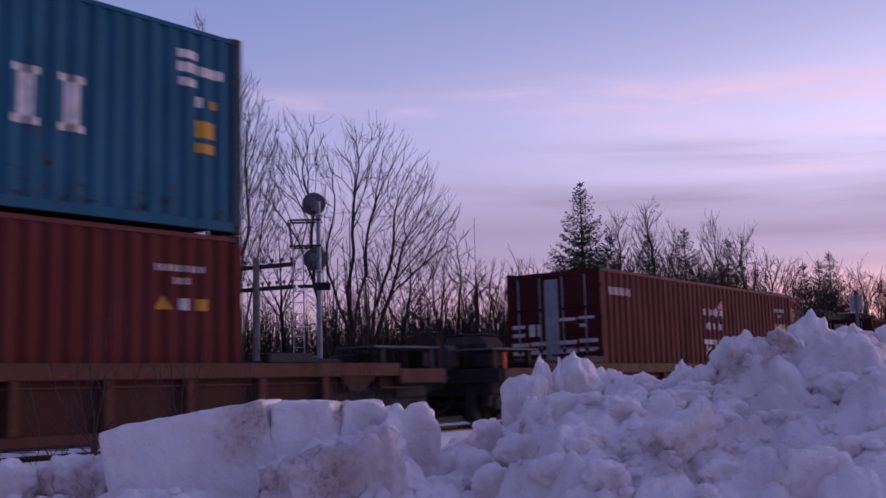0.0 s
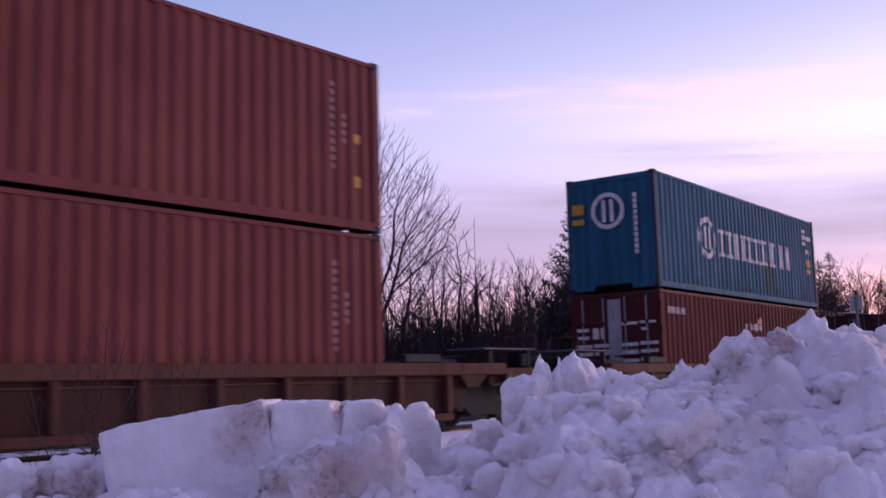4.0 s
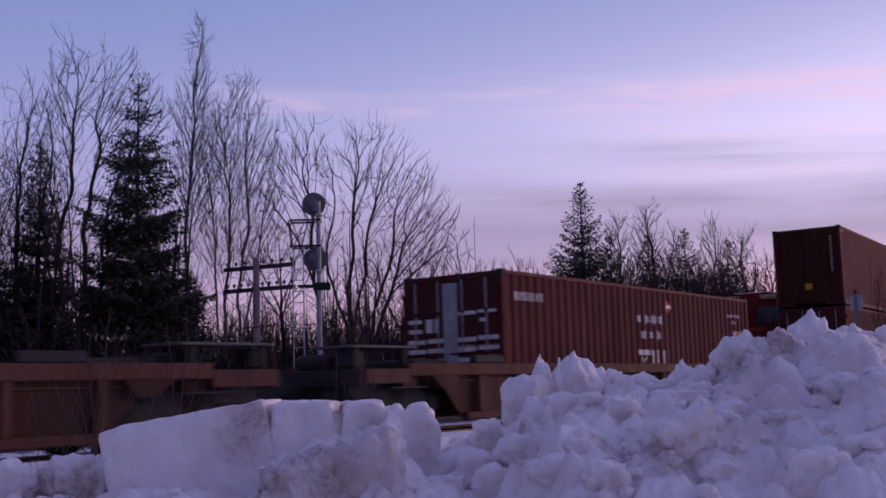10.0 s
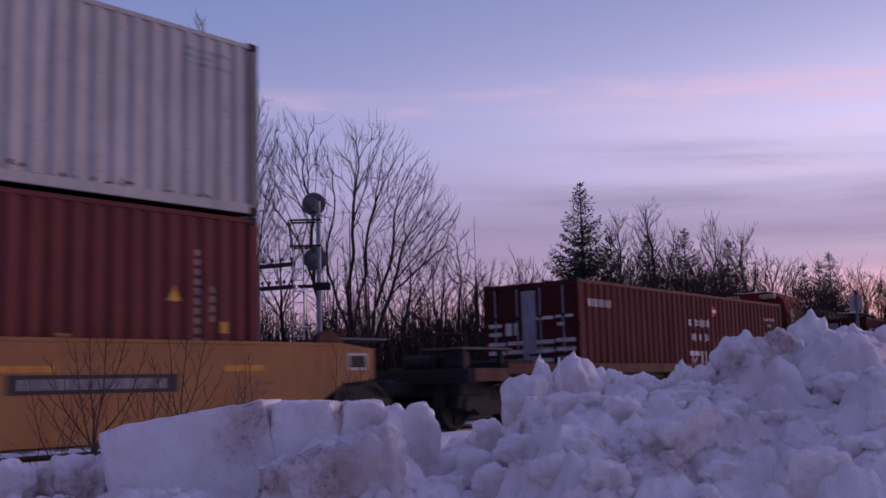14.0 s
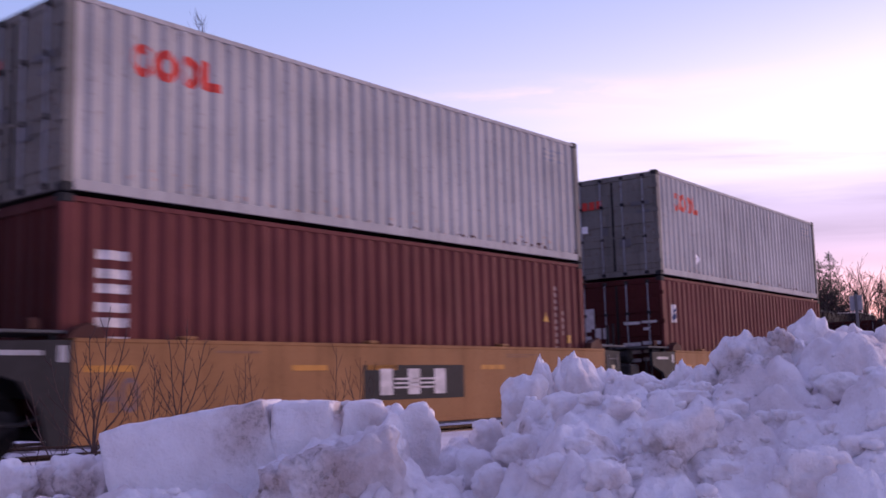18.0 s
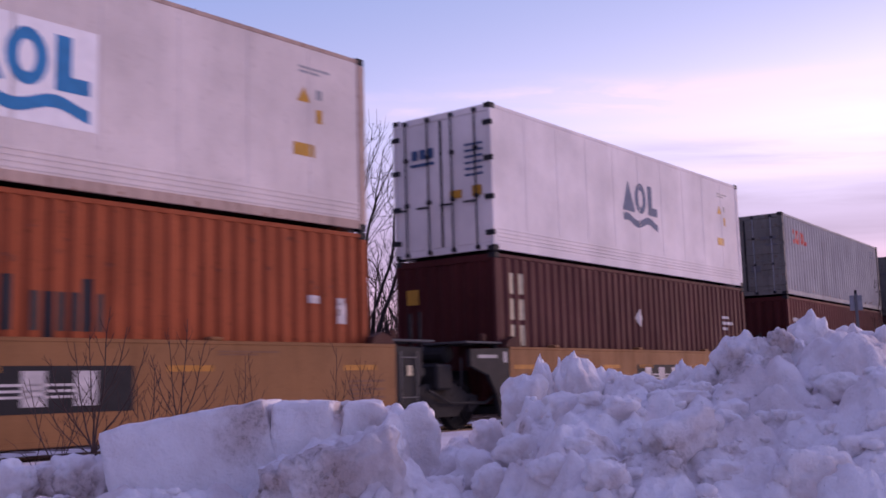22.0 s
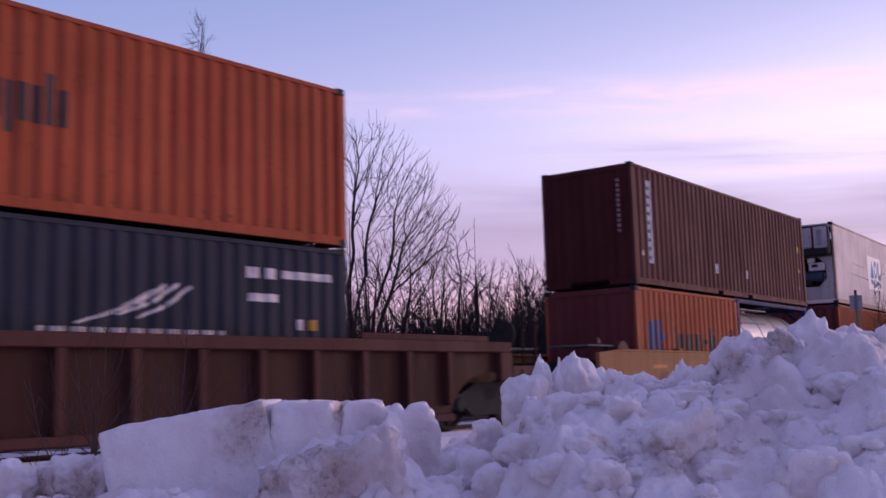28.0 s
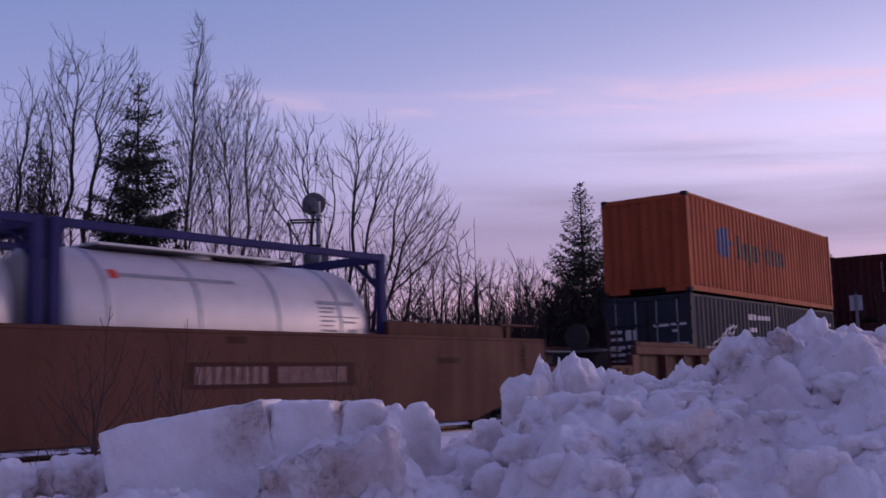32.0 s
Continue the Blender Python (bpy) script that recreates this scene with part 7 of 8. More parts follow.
    grown_tree(49.87, 34, [(0, 2.8, 0.1, 0), (0.2, 2.4, 0.5, 0)], [(0.15, 0, 5.1, 0.55, 0.6, 1.1, 60), (0.7, 0, 4.5, 0.5, 0.5, 0.8, 40)], 19, "small gnarled bare tree", rise=0.5, twig_len=0.25)
    grown_tree(51.1, 34, [(0, 6.3, 0.02, 0)], [(0.1, 0, 4.3, 0.7, 0.6, 0.5, 30), (0, 0, 5.4, 0.14, 0.14, 0.9, 16)], 20, "thin dead snag standing among small trees", rise=0.1, crook=0.1, swell=1.35, name="dead_snag", twig_len=0.2)
    grown_tree(51.75, 36, [(0, 2.6, 0.3, 0), (0.2, 2.2, 0.9, 0.2), (-0.3, 2.4, -0.4, 0)], [(0.3, 0, 3.9, 0.95, 0.9, 1.3, 190), (0.9, 0, 3.0, 0.9, 0.9, 1.2, 130), (-0.6, 0, 3.6, 0.7, 0.8, 1.3, 100)], 92,
               "low bare tree with tangled dark shoots", rise=0.7, twig_len=0.3)
    grown_tree(48.6, 36, [(0, 2.6, 0.2, 0), (0.2, 2.2, 0.6, 0.2)], [(0.1, 0, 4.1, 0.9, 0.9, 1.3, 150), (0.7, 0, 3.2, 0.8, 0.9, 1.2, 100)], 93,
               "low bare tree with tangled dark shoots", rise=0.8, twig_len=0.3)
    grown_tree(53.8, 52, [(0, 4.6, 0.05, 0)], [(0, 0, 6.1, 0.55, 0.5, 1.0, 120)], 31, "small bare tree beyond the line", rise=1.3, tip=0.0095)
    # the far woods to the west
    spruce(polar(57.0, 50), 10.6, 3.5, 24, "spruce with spaced drooping limbs", 0.75, coarse=1.25, tier=0.44)
    spruce(polar(58.5, 52), 8.3, 3.0, 65, "spruce standing close beside a taller one", 0.8, coarse=1.25, tier=0.44)
    grown_tree(58.9, 53, [(0, 8.6, 0.1, 0)], [(0, 0, 7.4, 0.7, 0.7, 2.0, 180)], 32, "bare tree beside a spruce", rise=1.4, tip=0.0095)
    spruce(polar(60.5, 55), 8.6, 2.7, 25, "thin-crowned tall conifer among bare trees", 0.9, coarse=1.25, tier=0.44)
    grown_tree(60.3, 54, [(0, 9.7, 0.2, 0)], [(0.15, 0, 8.0, 0.75, 0.7, 2.0, 240), (0, 0, 6.4, 1.1, 0.9, 1.4, 160)], 33, "tall bare larch in the far wood", rise=1.1, tip=0.0095, kill=0.22)
    grown_tree(61.6, 56, [(0, 8.4, 0.35, 0)], [(0.2, 0, 7.6, 0.5, 0.5, 1.6, 110)], 39, "bare tree in the far wood", rise=1.4, tip=0.0095)
    spruce(polar(62.4, 54), 8.65, 3.2, 26, "broad spruce in the far wood", 0.8, coarse=1.25, tier=0.44)
    grown_tree(63.75, 56, [(0, 8.9, 0.15, 0), (0.2, 7.6, 0.4, 0)], [(0.15, 0, 7.4, 0.75, 0.7, 1.9, 260)], 34, "pale-twigged bare tree in the far wood", rise=1.4, tip=0.0085, bark="birch", name="birch_tree", group="birch trees")
    spruce(polar(64.6, 55), 8.2, 2.9, 27, "dark spruce in the far wood", 0.9, coarse=1.25, tier=0.44)
    grown_tree(65.1, 57, [(0, 8.2, 0.2, 0), (0.3, 7.2, 0.5, 0)], [(0.3, 0, 6.9, 0.75, 0.7, 1.7, 220)], 35, "bare tree in the far wood", rise=1.3, tip=0.0095)
    grown_tree(66.6, 62, [(0, 4.0, -0.1, 0), (0.3, 4.0, 0.7, 0)], [(0, 0, 6.4, 0.9, 0.9, 1.4, 200), (1.1, 0, 6.0, 0.9, 0.9, 1.3, 180)], 36, "spreading bare tree against the glow", rise=0.9, tip=0.011)
    spruce(polar(68.33, 75), 8.75, 2.5, 28, "small spruce against the glow", 0.85, coarse=1.25, tier=0.44)
    spruce(polar(69.08, 75), 8.9, 2.4, 66, "small spruce against the glow", 0.85, coarse=1.25, tier=0.44)
    spruce(polar(69.62, 75), 9.4, 2.9, 29, "pointed spruce against the glow", 0.85, coarse=1.25, tier=0.44)
    grown_tree(71.2, 70, [(0, 3.8, -0.2, 0), (0.2, 3.6, 0.5, 0)], [(-0.3, 0, 6.2, 0.9, 0.9, 1.5, 150), (0.9, 0, 5.9, 1.0, 0.9, 1.2, 140)], 37, "spreading bare tree against the sunset", rise=0.9, tip=0.010)
    for az, dist, top, seed in ((55.4, 53, 6.2, 81), (56.1, 56, 7.0, 82), (59.5, 57, 8.2, 83), (61.2, 58, 8.4, 84), (62.9, 60, 8.2, 85), (64.1, 60, 8.0, 86), (65.8, 60, 7.4, 87), (67.5, 66, 6.6, 89), (70.4, 68, 6.6, 90), (72.2, 70, 7.2, 91), (54.9, 50, 5.4, 99)):
        grown_tree(az, dist, [(0, top - 0.6, 0.15, 0)], [(0.1, 0, top * 0.76, 0.7, 0.7, top * 0.22, 130)], seed, "slender bare tree with hazy twigs in the far wood", rise=1.3, tip=0.0095)
    spruce(polar(55.9, 60), 6.5, 1.6, 30, "low spruce in the far wood", 0.8, coarse=1.2)


def build_thicket():
    """Leafless undergrowth along the far side of the line."""
    rng = random.Random(77)
    s = Shape()
    for k in range(2600):
        az = rng.uniform(23.5, 76)
        far = (26 if az < 34 else 33) if az < 54 else 44
        p = polar(az, far + rng.uniform(0, 18))
        h = rng.uniform(1.2, 4.0) * (0.8 if az < 34 else 1.0 if az < 54 else 1.45)
        if az < 34 and rng.random() < 0.5:
            continue
        d = Vector((rng.uniform(-0.42, 0.42), rng.uniform(-0.42, 0.42), 1)).normalized()
        q = p + d * h * 0.5
        e = q + (d + Vector((rng.uniform(-0.2, 0.2), rng.uniform(-0.2, 0.2), 0))).normalized() * h * 0.5
        s.tube([p, q, e], [0.022, 0.014, 0.006], 3, False)
        for _ in range(9):
            u = rng.uniform(0.2, 1)
            b = p.lerp(q, u * 2) if u < 0.5 else q.lerp(e, u * 2 - 1)
            t = b + Vector((rng.uniform(-0.7, 0.7), rng.uniform(-0.7, 0.7), rng.uniform(0.2, 0.9))) * h * 0.22
            s.tube([b, t], [0.009, 0.005], 3, False)
            t2 = b.lerp(t, 0.5)
            s.tube([t2, t2 + Vector((rng.uniform(-0.5, 0.5), rng.uniform(-0.5, 0.5), rng.uniform(0.1, 0.6))) * h * 0.14], [0.008, 0.004], 3, False)
    for k in range(1500):   # taller and closer-grown in the far wood
        az = rng.uniform(53.6, 68.5)
        p = polar(az, rng.uniform(46, 66))
        h = rng.uniform(2.2, 6.4) * (1.0 if az < 65.5 else 0.72)
        d = Vector((rng.uniform(-0.16, 0.16), rng.uniform(-0.16, 0.16), 1)).normalized()
        e = p + d * h
        s.tube([p, e], [0.04, 0.008], 3, False)
        for _ in range(13):
            u = rng.uniform(0.1, 1)
            b = p.lerp(e, u)
            t = b + Vector((rng.uniform(-0.6, 0.6), rng.uniform(-0.6, 0.6), rng.uniform(0.4, 1.0))) * h * 0.2
            s.tube([b, t], [0.014, 0.006], 3, False)
            t2 = b.lerp(t, 0.5)
            s.tube([t2, t2 + Vector((rng.uniform(-0.5, 0.5), rng.uniform(-0.5, 0.5), rng.uniform(0.1, 0.6))) * h * 0.12], [0.008, 0.005], 3, False)
    for k in range(450):   # slim trunks standing close behind one another
        az = rng.uniform(22.5, 33.5) if k % 5 < 2 else rng.choice((rng.uniform(33.5, 36), rng.uniform(42.5, 54)))
        p = polar(az, rng.uniform(29, 60))
        h, r = rng.uniform(3.6, 6.6) * (1.25 if az < 31 else 1.0 if az < 47 else 0.6), rng.uniform(0.025, 0.06)
        e = p + Vector((rng.uniform(-0.7, 0.7), rng.uniform(-0.7, 0.7), h))
        q = p.lerp(e, 0.5) + Vector((rng.uniform(-0.15, 0.15), rng.uniform(-0.15, 0.15), 0))
        s.tube([p, q, e], [r, r * 0.7, 0.01], 5, False)
        for _ in range(12):
            u = rng.uniform(0.15, 1)
            b = p.lerp(q, u * 2) if u < 0.5 else q.lerp(e, u * 2 - 1)
            t = b + Vector((rng.uniform(-0.8, 0.8), rng.uniform(-0.8, 0.8), rng.uniform(0.2, 1.0))) * h * 0.17
            s.tube([b, t], [0.014, 0.006], 3, False)
            t2 = b.lerp(t, 0.5)
            s.tube([t2, t2 + Vector((rng.uniform(-0.5, 0.5), rng.uniform(-0.5, 0.5), rng.uniform(0.1, 0.6))) * h * 0.1], [0.008, 0.004], 3, False)
    for k in range(1400):   # young growth, lower, behind the signal
        az = rng.uniform(34.5, 53.5) if k < 1000 else rng.uniform(47, 53.8)
        p = polar(az, rng.uniform(33, 62))
        h, r = rng.uniform(1.8, 4.6), rng.uniform(0.02, 0.05)
        e = p + Vector((rng.uniform(-0.5, 0.5), rng.uniform(-0.5, 0.5), h))
        s.tube([p, p.lerp(e, 0.5), e], [r, r * 0.7, 0.008], 4, False)
        for _ in range(10):
            b = p.lerp(e, rng.uniform(0.1, 1))
            s.tube([b, b + Vector((rng.uniform(-0.8, 0.8), rng.uniform(-0.8, 0.8), rng.uniform(0.2, 1.0))) * h * 0.2], [0.012, 0.005], 3, False)
    ob = new("undergrowth", s.raw("undergrowth"))
    ob.data.materials.append(MAT["twig"])
    tagged(ob, "dense leafless undergrowth of thin dark stems", "undergrowth", kind="stuff")
    s = Shape()
    for k in range(15000):   # low brush and dry stalks close to the ground
        az = rng.uniform(22, 78)
        far = (25 if az < 34 else 31) if az < 54 else 40
        p = polar(az, far + rng.uniform(0, 45) * rng.random())
        h = rng.uniform(0.5, 2.7) * (1.0 if rng.random() < 0.6 else 0.7) * (0.75 if az < 34 else 1.0)
        e = p + Vector((rng.uniform(-0.5, 0.5), rng.uniform(-0.5, 0.5), 1)) * h
        s.tube([p, e], [0.03, 0.01], 3, False)
        m = p.lerp(e, 0.5)
        s.tube([m, m + Vector((rng.uniform(-0.6, 0.6), rng.uniform(-0.6, 0.6), 0.5)) * h * 0.7], [0.012, 0.005], 3, False)
    ob = new("brush", s.raw("brush"))
    ob.data.materials.append(MAT["twig"])
    tagged(ob, "low dark brush along the forest floor", "brush", kind="stuff")
    # the wood's depth: many slim far trunks
    s = Shape()
    for k in range(700):
        az = rng.uniform(20, 80)
        p = polar(az, rng.uniform(60, 140))
        h = rng.uniform(3, 7)
        s.tube([p, p + Vector((rng.uniform(-0.3, 0.3), rng.uniform(-0.3, 0.3), h))], [0.09, 0.02], 4, False)
        for _ in range(7):
            b = p + Vector((0, 0, h * rng.uniform(0.3, 1)))
            s.tube([b, b + Vector((rng.uniform(-1, 1), rng.uniform(-1, 1), rng.uniform(0.3, 1.2)))], [0.03, 0.01], 3, False)
    ob = new("far_wood", s.raw("far_wood"))
    ob.data.materials.append(MAT["twig"])
    tagged(ob, "distant leafless wood", "woods", kind="stuff")


# ---- the ploughed snow bank ----
# local u to the viewer's right, v away from the viewer
BANK = Matrix.Rotation(radians(-YAW), 4, "Z")


def ease(x, at, w):
    return 1 / (1 + math.exp(-max(-40.0, min(40.0, (x - at) / w))))


def bank_height(u, v):
    """Two ridges with a gap between them, lumpy all over, falling to the road side."""
    near = max(0.0, 5.0 - v)   # the heap's flank spreads towards the road
    right = ease(u, 0.27 - 0.22 * near, 0.035 + 0.10 * near)
    crest = 0.98 + 0.05 * ease(u, 0.5, 0.1) - 0.02 * ease(u, 0.95, 0.1) + 0.13 * ease(u, 1.33, 0.04) + 0.06 * ease(u, 1.68, 0.04) - 0.07 * ease(u, 1.96, 0.04)
    h = right * crest * math.exp(-((v - 5.05) / (1.75 if v < 5.05 else 0.6)) ** 2)
    left = ease(u * 5.05 / v, -1.62, 0.02) * ease(-u, 0.12, 0.03)
    near_left = 0.35 + 0.85 * ease(u * 5.05 / v, -0.78, 0.07)   # the crust's face stands clear at its near end
    h = max(h, left * (0.80 + 0.07 * (u + 1.6)) * math.exp(-((v - 5.1) / (near_left if v < 5.1 else 0.5)) ** 2))
    h = max(h, 0.72 * math.exp(-((u + 0.3) / 0.45) ** 2 - ((v - 4.5) / 0.75) ** 2))
    h = max(h, (0.50 + 0.06 * ease(u * 5.05 / v, -1.6, 0.03) - 0.02 * u) * math.exp(-((v - 4.6) / (1.3 if v < 4.6 else 0.9)) ** 2))
    h = max(h, ease(-u, 1.5, 0.1) * 0.6 * math.exp(-((v - 5.2) / 1.0) ** 2))
    h = max(h, 0.72 * math.exp(-((u - 0.08) / 0.3) ** 2 - ((v - 4.95) / 0.7) ** 2))
    p = Vector((u, v, h * 0.7))
    k = min(1.0, max(0.0, h / 0.3))
    slab = ease(u, -1.66, 0.05) * ease(-u, 0.75, 0.1) * ease(v, 4.62, 0.05)   # the smooth cut face of the crust
    k *= 1 - 0.75 * slab
    warp = Vector((noise.noise(p * 5.0), noise.noise(p * 5.0 + Vector((9, 2, 4))), noise.noise(p * 5.0 + Vector((2, 8, 1))))) * 0.07
    p = p + warp
    big = 0.30 - 1.3 * noise.voronoi(p * 2.9 + Vector((3, 1, 2)))[0][0] ** 2   # rounded clods with creases between them
    mid = 0.30 - 1.3 * noise.voronoi(p * 6.4 + Vector((1, 7, 2)))[0][0] ** 2
    small = 0.30 - 1.3 * noise.voronoi(p * 15.0 + Vector((4, 3, 9)))[0][0] ** 2
    rough = noise.fractal(p * 3.0, 1.0, 2.1, 5)
    return h - 0.6 + 0.6 * min(1.0, h / 0.4) + k * (0.15 * big + 0.088 * mid + 0.050 * small + 0.070 * rough + 0.006 * noise.noise(p * 34.0))


def chunk(bank, u, v, z, su, sv, sz, seed, turn=0, tilt=0, blocky=0.0, peak=0.0, mat="snow"):
    """A clod of ploughed snow; z is the height of its centre. Blocky ones are broken slabs of crust, peaked ones taper."""
    bm = bmesh.new()
    if blocky > 0.8:
        bmesh.ops.create_cube(bm, size=2)
        bmesh.ops.subdivide_edges(bm, edges=bm.edges[:], cuts=22, use_grid_fill=True)
    else:
        bmesh.ops.create_icosphere(bm, subdivisions=5 if su > 0.19 else 4, radius=1)
    o = Vector((seed * 3.1, seed * 1.7, seed * 0.9))
    size = Vector((su, sv, sz))
    for vv in bm.verts:
        d = vv.co.copy()
        if blocky > 0.8:
            round_off = d.normalized() * 1.18
            m = sorted(abs(x) for x in d)[1]
            d = d.lerp(round_off, (0.18 if blocky < 0.95 else 0.07) * max(0.0, m - 0.8) / 0.2)
            p = Vector((d.x * su, d.y * sv, d.z * sz))
            q = p * 9.0 + o
            p += Vector((noise.noise(q), noise.noise(q + Vector((7, 1, 3))), noise.noise(q + Vector((2, 9, 5))))) * (0.034 if blocky < 0.95 else 0.012)
            if mat == "grime":   # broken, pitted faces
                pit = noise.voronoi(p * 11.0 + o)[0]
                p += d.normalized() * (0.07 * min(0.5, pit[1] - pit[0]) - 0.02 + 0.02 * noise.fractal(p * 14.0 + o, 1.0, 2.1, 4))
            q = p * 26.0 + o
            p += Vector((noise.noise(q), noise.noise(q + Vector((7, 1, 3))), noise.noise(q + Vector((2, 9, 5))))) * 0.008
            vv.co = p
            continue
        if blocky:
            m = max(abs(d.x), abs(d.y), abs(d.z))
            d = d.lerp(d / m, blocky)
        q = 1 - 0.5 * blocky
        r = 1 + q * (0.4 * noise.noise(d * 1.2 + o) + 0.3 * noise.noise(d * 2.5 + o)) + 0.13 * noise.noise(d * 4.5 + o) + 0.055 * noise.noise(d * 11 + o) + 0.02 * noise.noise(d * 25 + o)
        if peak:
            k = 1 - peak * max(-0.3, d.z)
            d = Vector((d.x * k, d.y * k, d.z))
        vv.co = Vector((d.x * su, d.y * sv, d.z * sz)) * r
    me = bpy.data.meshes.new("snow_clod")
    bm.to_mesh(me)
    bm.free()
    me.polygons.foreach_set("use_smooth", [True] * len(me.polygons))
    return part("snow_clod", me, MAT[mat], bank, at=pose(u, v, z, 0, tilt, turn))


def build_bank():
    bank = thing("snow_bank", "ploughed roadside bank of dirty refrozen snow clods", "snow bank", at=BANK)
    us = [-7.0 + 0.1 * i for i in range(38)] + [-3.2 + 0.0132 * i for i in range(485)] + [3.21 + 0.1 * i for i in range(39)]
    ws = [1.3 + 0.1 * j for j in range(21)] + [3.4 + 0.0158 * j for j in range(215)] + [6.81 + 0.1 * j for j in range(6)]
    vs = []
    for u in us:
        fade = 1 - smooth_step(4.2, 6.8, abs(u))
        for v in ws:
            vs.append((u, v, -0.7 + (bank_height(u, v) + 0.7) * fade))
    n, m = len(us), len(ws)
    fs = [(i * m + j, (i + 1) * m + j, (i + 1) * m + j + 1, i * m + j + 1) for i in range(n - 1) for j in range(m - 1)]
    me = Shape().add(vs, fs).raw("mound")
    me.polygons.foreach_set("use_smooth", [True] * len(me.polygons))
    part("mound", me, MAT["snow"], bank)
    build_crumbs(bank)
    def at(x, y, v):
        """Place from a sighting direction: offsets in the view at distance v."""
        return (x - 784) / 1863.5 * v, EYE_Z + (685.6 - 0.0281 * (x - 784) - y) / 1863.5 * v
    def c(x, y, v, rx, ry, seed, turn=0, blocky=0.2, roll=0, peak=0.0, deep=None, mat="snow"):
        u, z = at(x, y, v)
        k = v / 1863.5
        chunk(bank, u, v, z, rx * k, deep or 0.8 * (rx + ry) / 2 * k, ry * k, seed, turn, roll, blocky, peak, mat)
    # crest of the higher heap
    c(950, 680, 5.0, 26, 46, 1, peak=0.75)
    c(984, 686, 5.0, 20, 42, 31, peak=0.75)
    c(1014, 676, 5.0, 38, 46, 2, peak=0.6)
    c(1062, 682, 5.05, 34, 30, 3, peak=0.55)
    c(1090, 688, 5.0, 30, 26, 35, peak=0.6)
    c(1130, 690, 5.0, 46, 28, 4, peak=0.3)
    c(1198, 682, 5.05, 34, 40, 5, peak=0.6)
    c(1238, 684, 5.0, 34, 36, 36, peak=0.4)
    c(1300, 648, 5.0, 44, 56, 6, peak=0.25)
    c(1338, 652, 4.95, 32, 48, 32)
    c(1374, 612, 4.92, 22, 28, 7, mat="grime")
    c(1426, 611, 5.05, 42, 50, 8, peak=0.35)
    c(1490, 628, 5.1, 54, 44, 9, peak=0.2)
    c(1572, 614, 5.0, 36, 38, 10)
    c(1372, 652, 4.9, 24, 26, 17, mat="grime")
    c(922, 720, 4.9, 40, 52, 11)
    c(936, 776, 4.78, 48, 46, 33)
    c(853, 772, 5.15, 30, 32, 12, peak=0.3)
    c(805, 805, 5.2, 40, 30, 34, peak=0.3)
    c(850, 838, 4.7, 60, 44, 62)
    # the broken crust on the lower ridge
    c(360, 841, 5.02, 140, 111, 41, 0, 0.97, -9.0, deep=0.28, mat="crust")
    c(540, 806, 5.03, 49, 95, 43, -2, 0.97, 2, deep=0.26, mat="crust")
    c(632, 790, 5.06, 40, 74, 44, 8, 0.88, 1, deep=0.24)
    c(600, 770, 5.0, 30, 40, 74, 0, 0.3)
    c(597, 875, 4.45, 120, 90, 46, 0, 0.90, -15, deep=0.24, mat="grime")
    c(520, 838, 4.36, 26, 14, 80, 0, 0.4, -12)
    c(655, 800, 4.34, 22, 24, 81, 0, 0.4, -12)
    c(690, 846, 4.3, 16, 40, 82, 0, 0.4, -10)
    c(730, 803, 4.95, 40, 82, 13, 0, 0.88, -12, deep=0.16)
    c(782, 838, 4.85, 34, 44, 45, 0, 0.5, 10, peak=0.3)
    # clods lying on the near slope
    def lie(x, y, rx, ry, seed, turn=0, blocky=0.2, roll=0, sunk=0.3):
        v = 3.0
        while v < 5.4 and at(x, y, v)[1] > bank_height(at(x, y, v)[0], v):
            v += 0.02
        c(x, y, v + (sunk - 0.2) * rx * v / 1863.5, rx, ry, seed, turn, blocky, roll)
    lie(1186, 772, 62, 40, 14, 20, 0.55, -14, 0.2)
    lie(1058, 845, 40, 34, 15, 0, 0.3)
    lie(1420, 842, 70, 46, 16, 0, 0.3, 0, 0.6)
    lie(985, 728, 40, 30, 18)
    lie(1085, 728, 34, 22, 19)
    lie(1040, 712, 26, 18, 48)
    lie(1190, 712, 60, 20, 49, 0, 0.4, -4)
    lie(1285, 730, 34, 20, 20)
    lie(1545, 745, 30, 24, 50)
    lie(1255, 838, 36, 26, 51)
    lie(905, 800, 44, 34, 52)
    lie(1270, 745, 26, 18, 57)
    lie(1340, 742, 22, 15, 54, 0, 0.6)
    lie(1368, 738, 20, 14, 71, 0, 0.6)
    lie(1392, 738, 14, 10, 72, 0, 0.6)
    lie(1480, 690, 40, 26, 55)
    lie(1556, 690, 34, 34, 56)
    lie(1112, 790, 22, 18, 58)
    lie(1010, 790, 26, 18, 59)
    lie(960, 830, 40, 26, 73)
    lie(1500, 800, 50, 34, 74, 0, 0.3, 0, 0.6)
    lie(1230, 690, 20, 14, 77)
    lie(1140, 690, 20, 12, 78)
    lie(1450, 760, 22, 14, 79)
    c(860, 850, 4.4, 36, 30, 53)
    c(775, 862, 4.5, 34, 24, 21, 0, 0.6)
    c(136, 838, 5.0, 38, 34, 23, 0, 0.3)
    c(76, 846, 5.0, 38, 28, 60, 0, 0.3)
    c(18, 854, 4.9, 46, 40, 24, 0, 0.3)
    c(166, 852, 5.02, 30, 44, 25, 0, 0.3)
    c(145, 822, 5.1, 22, 18, 61, 0, 0.3)


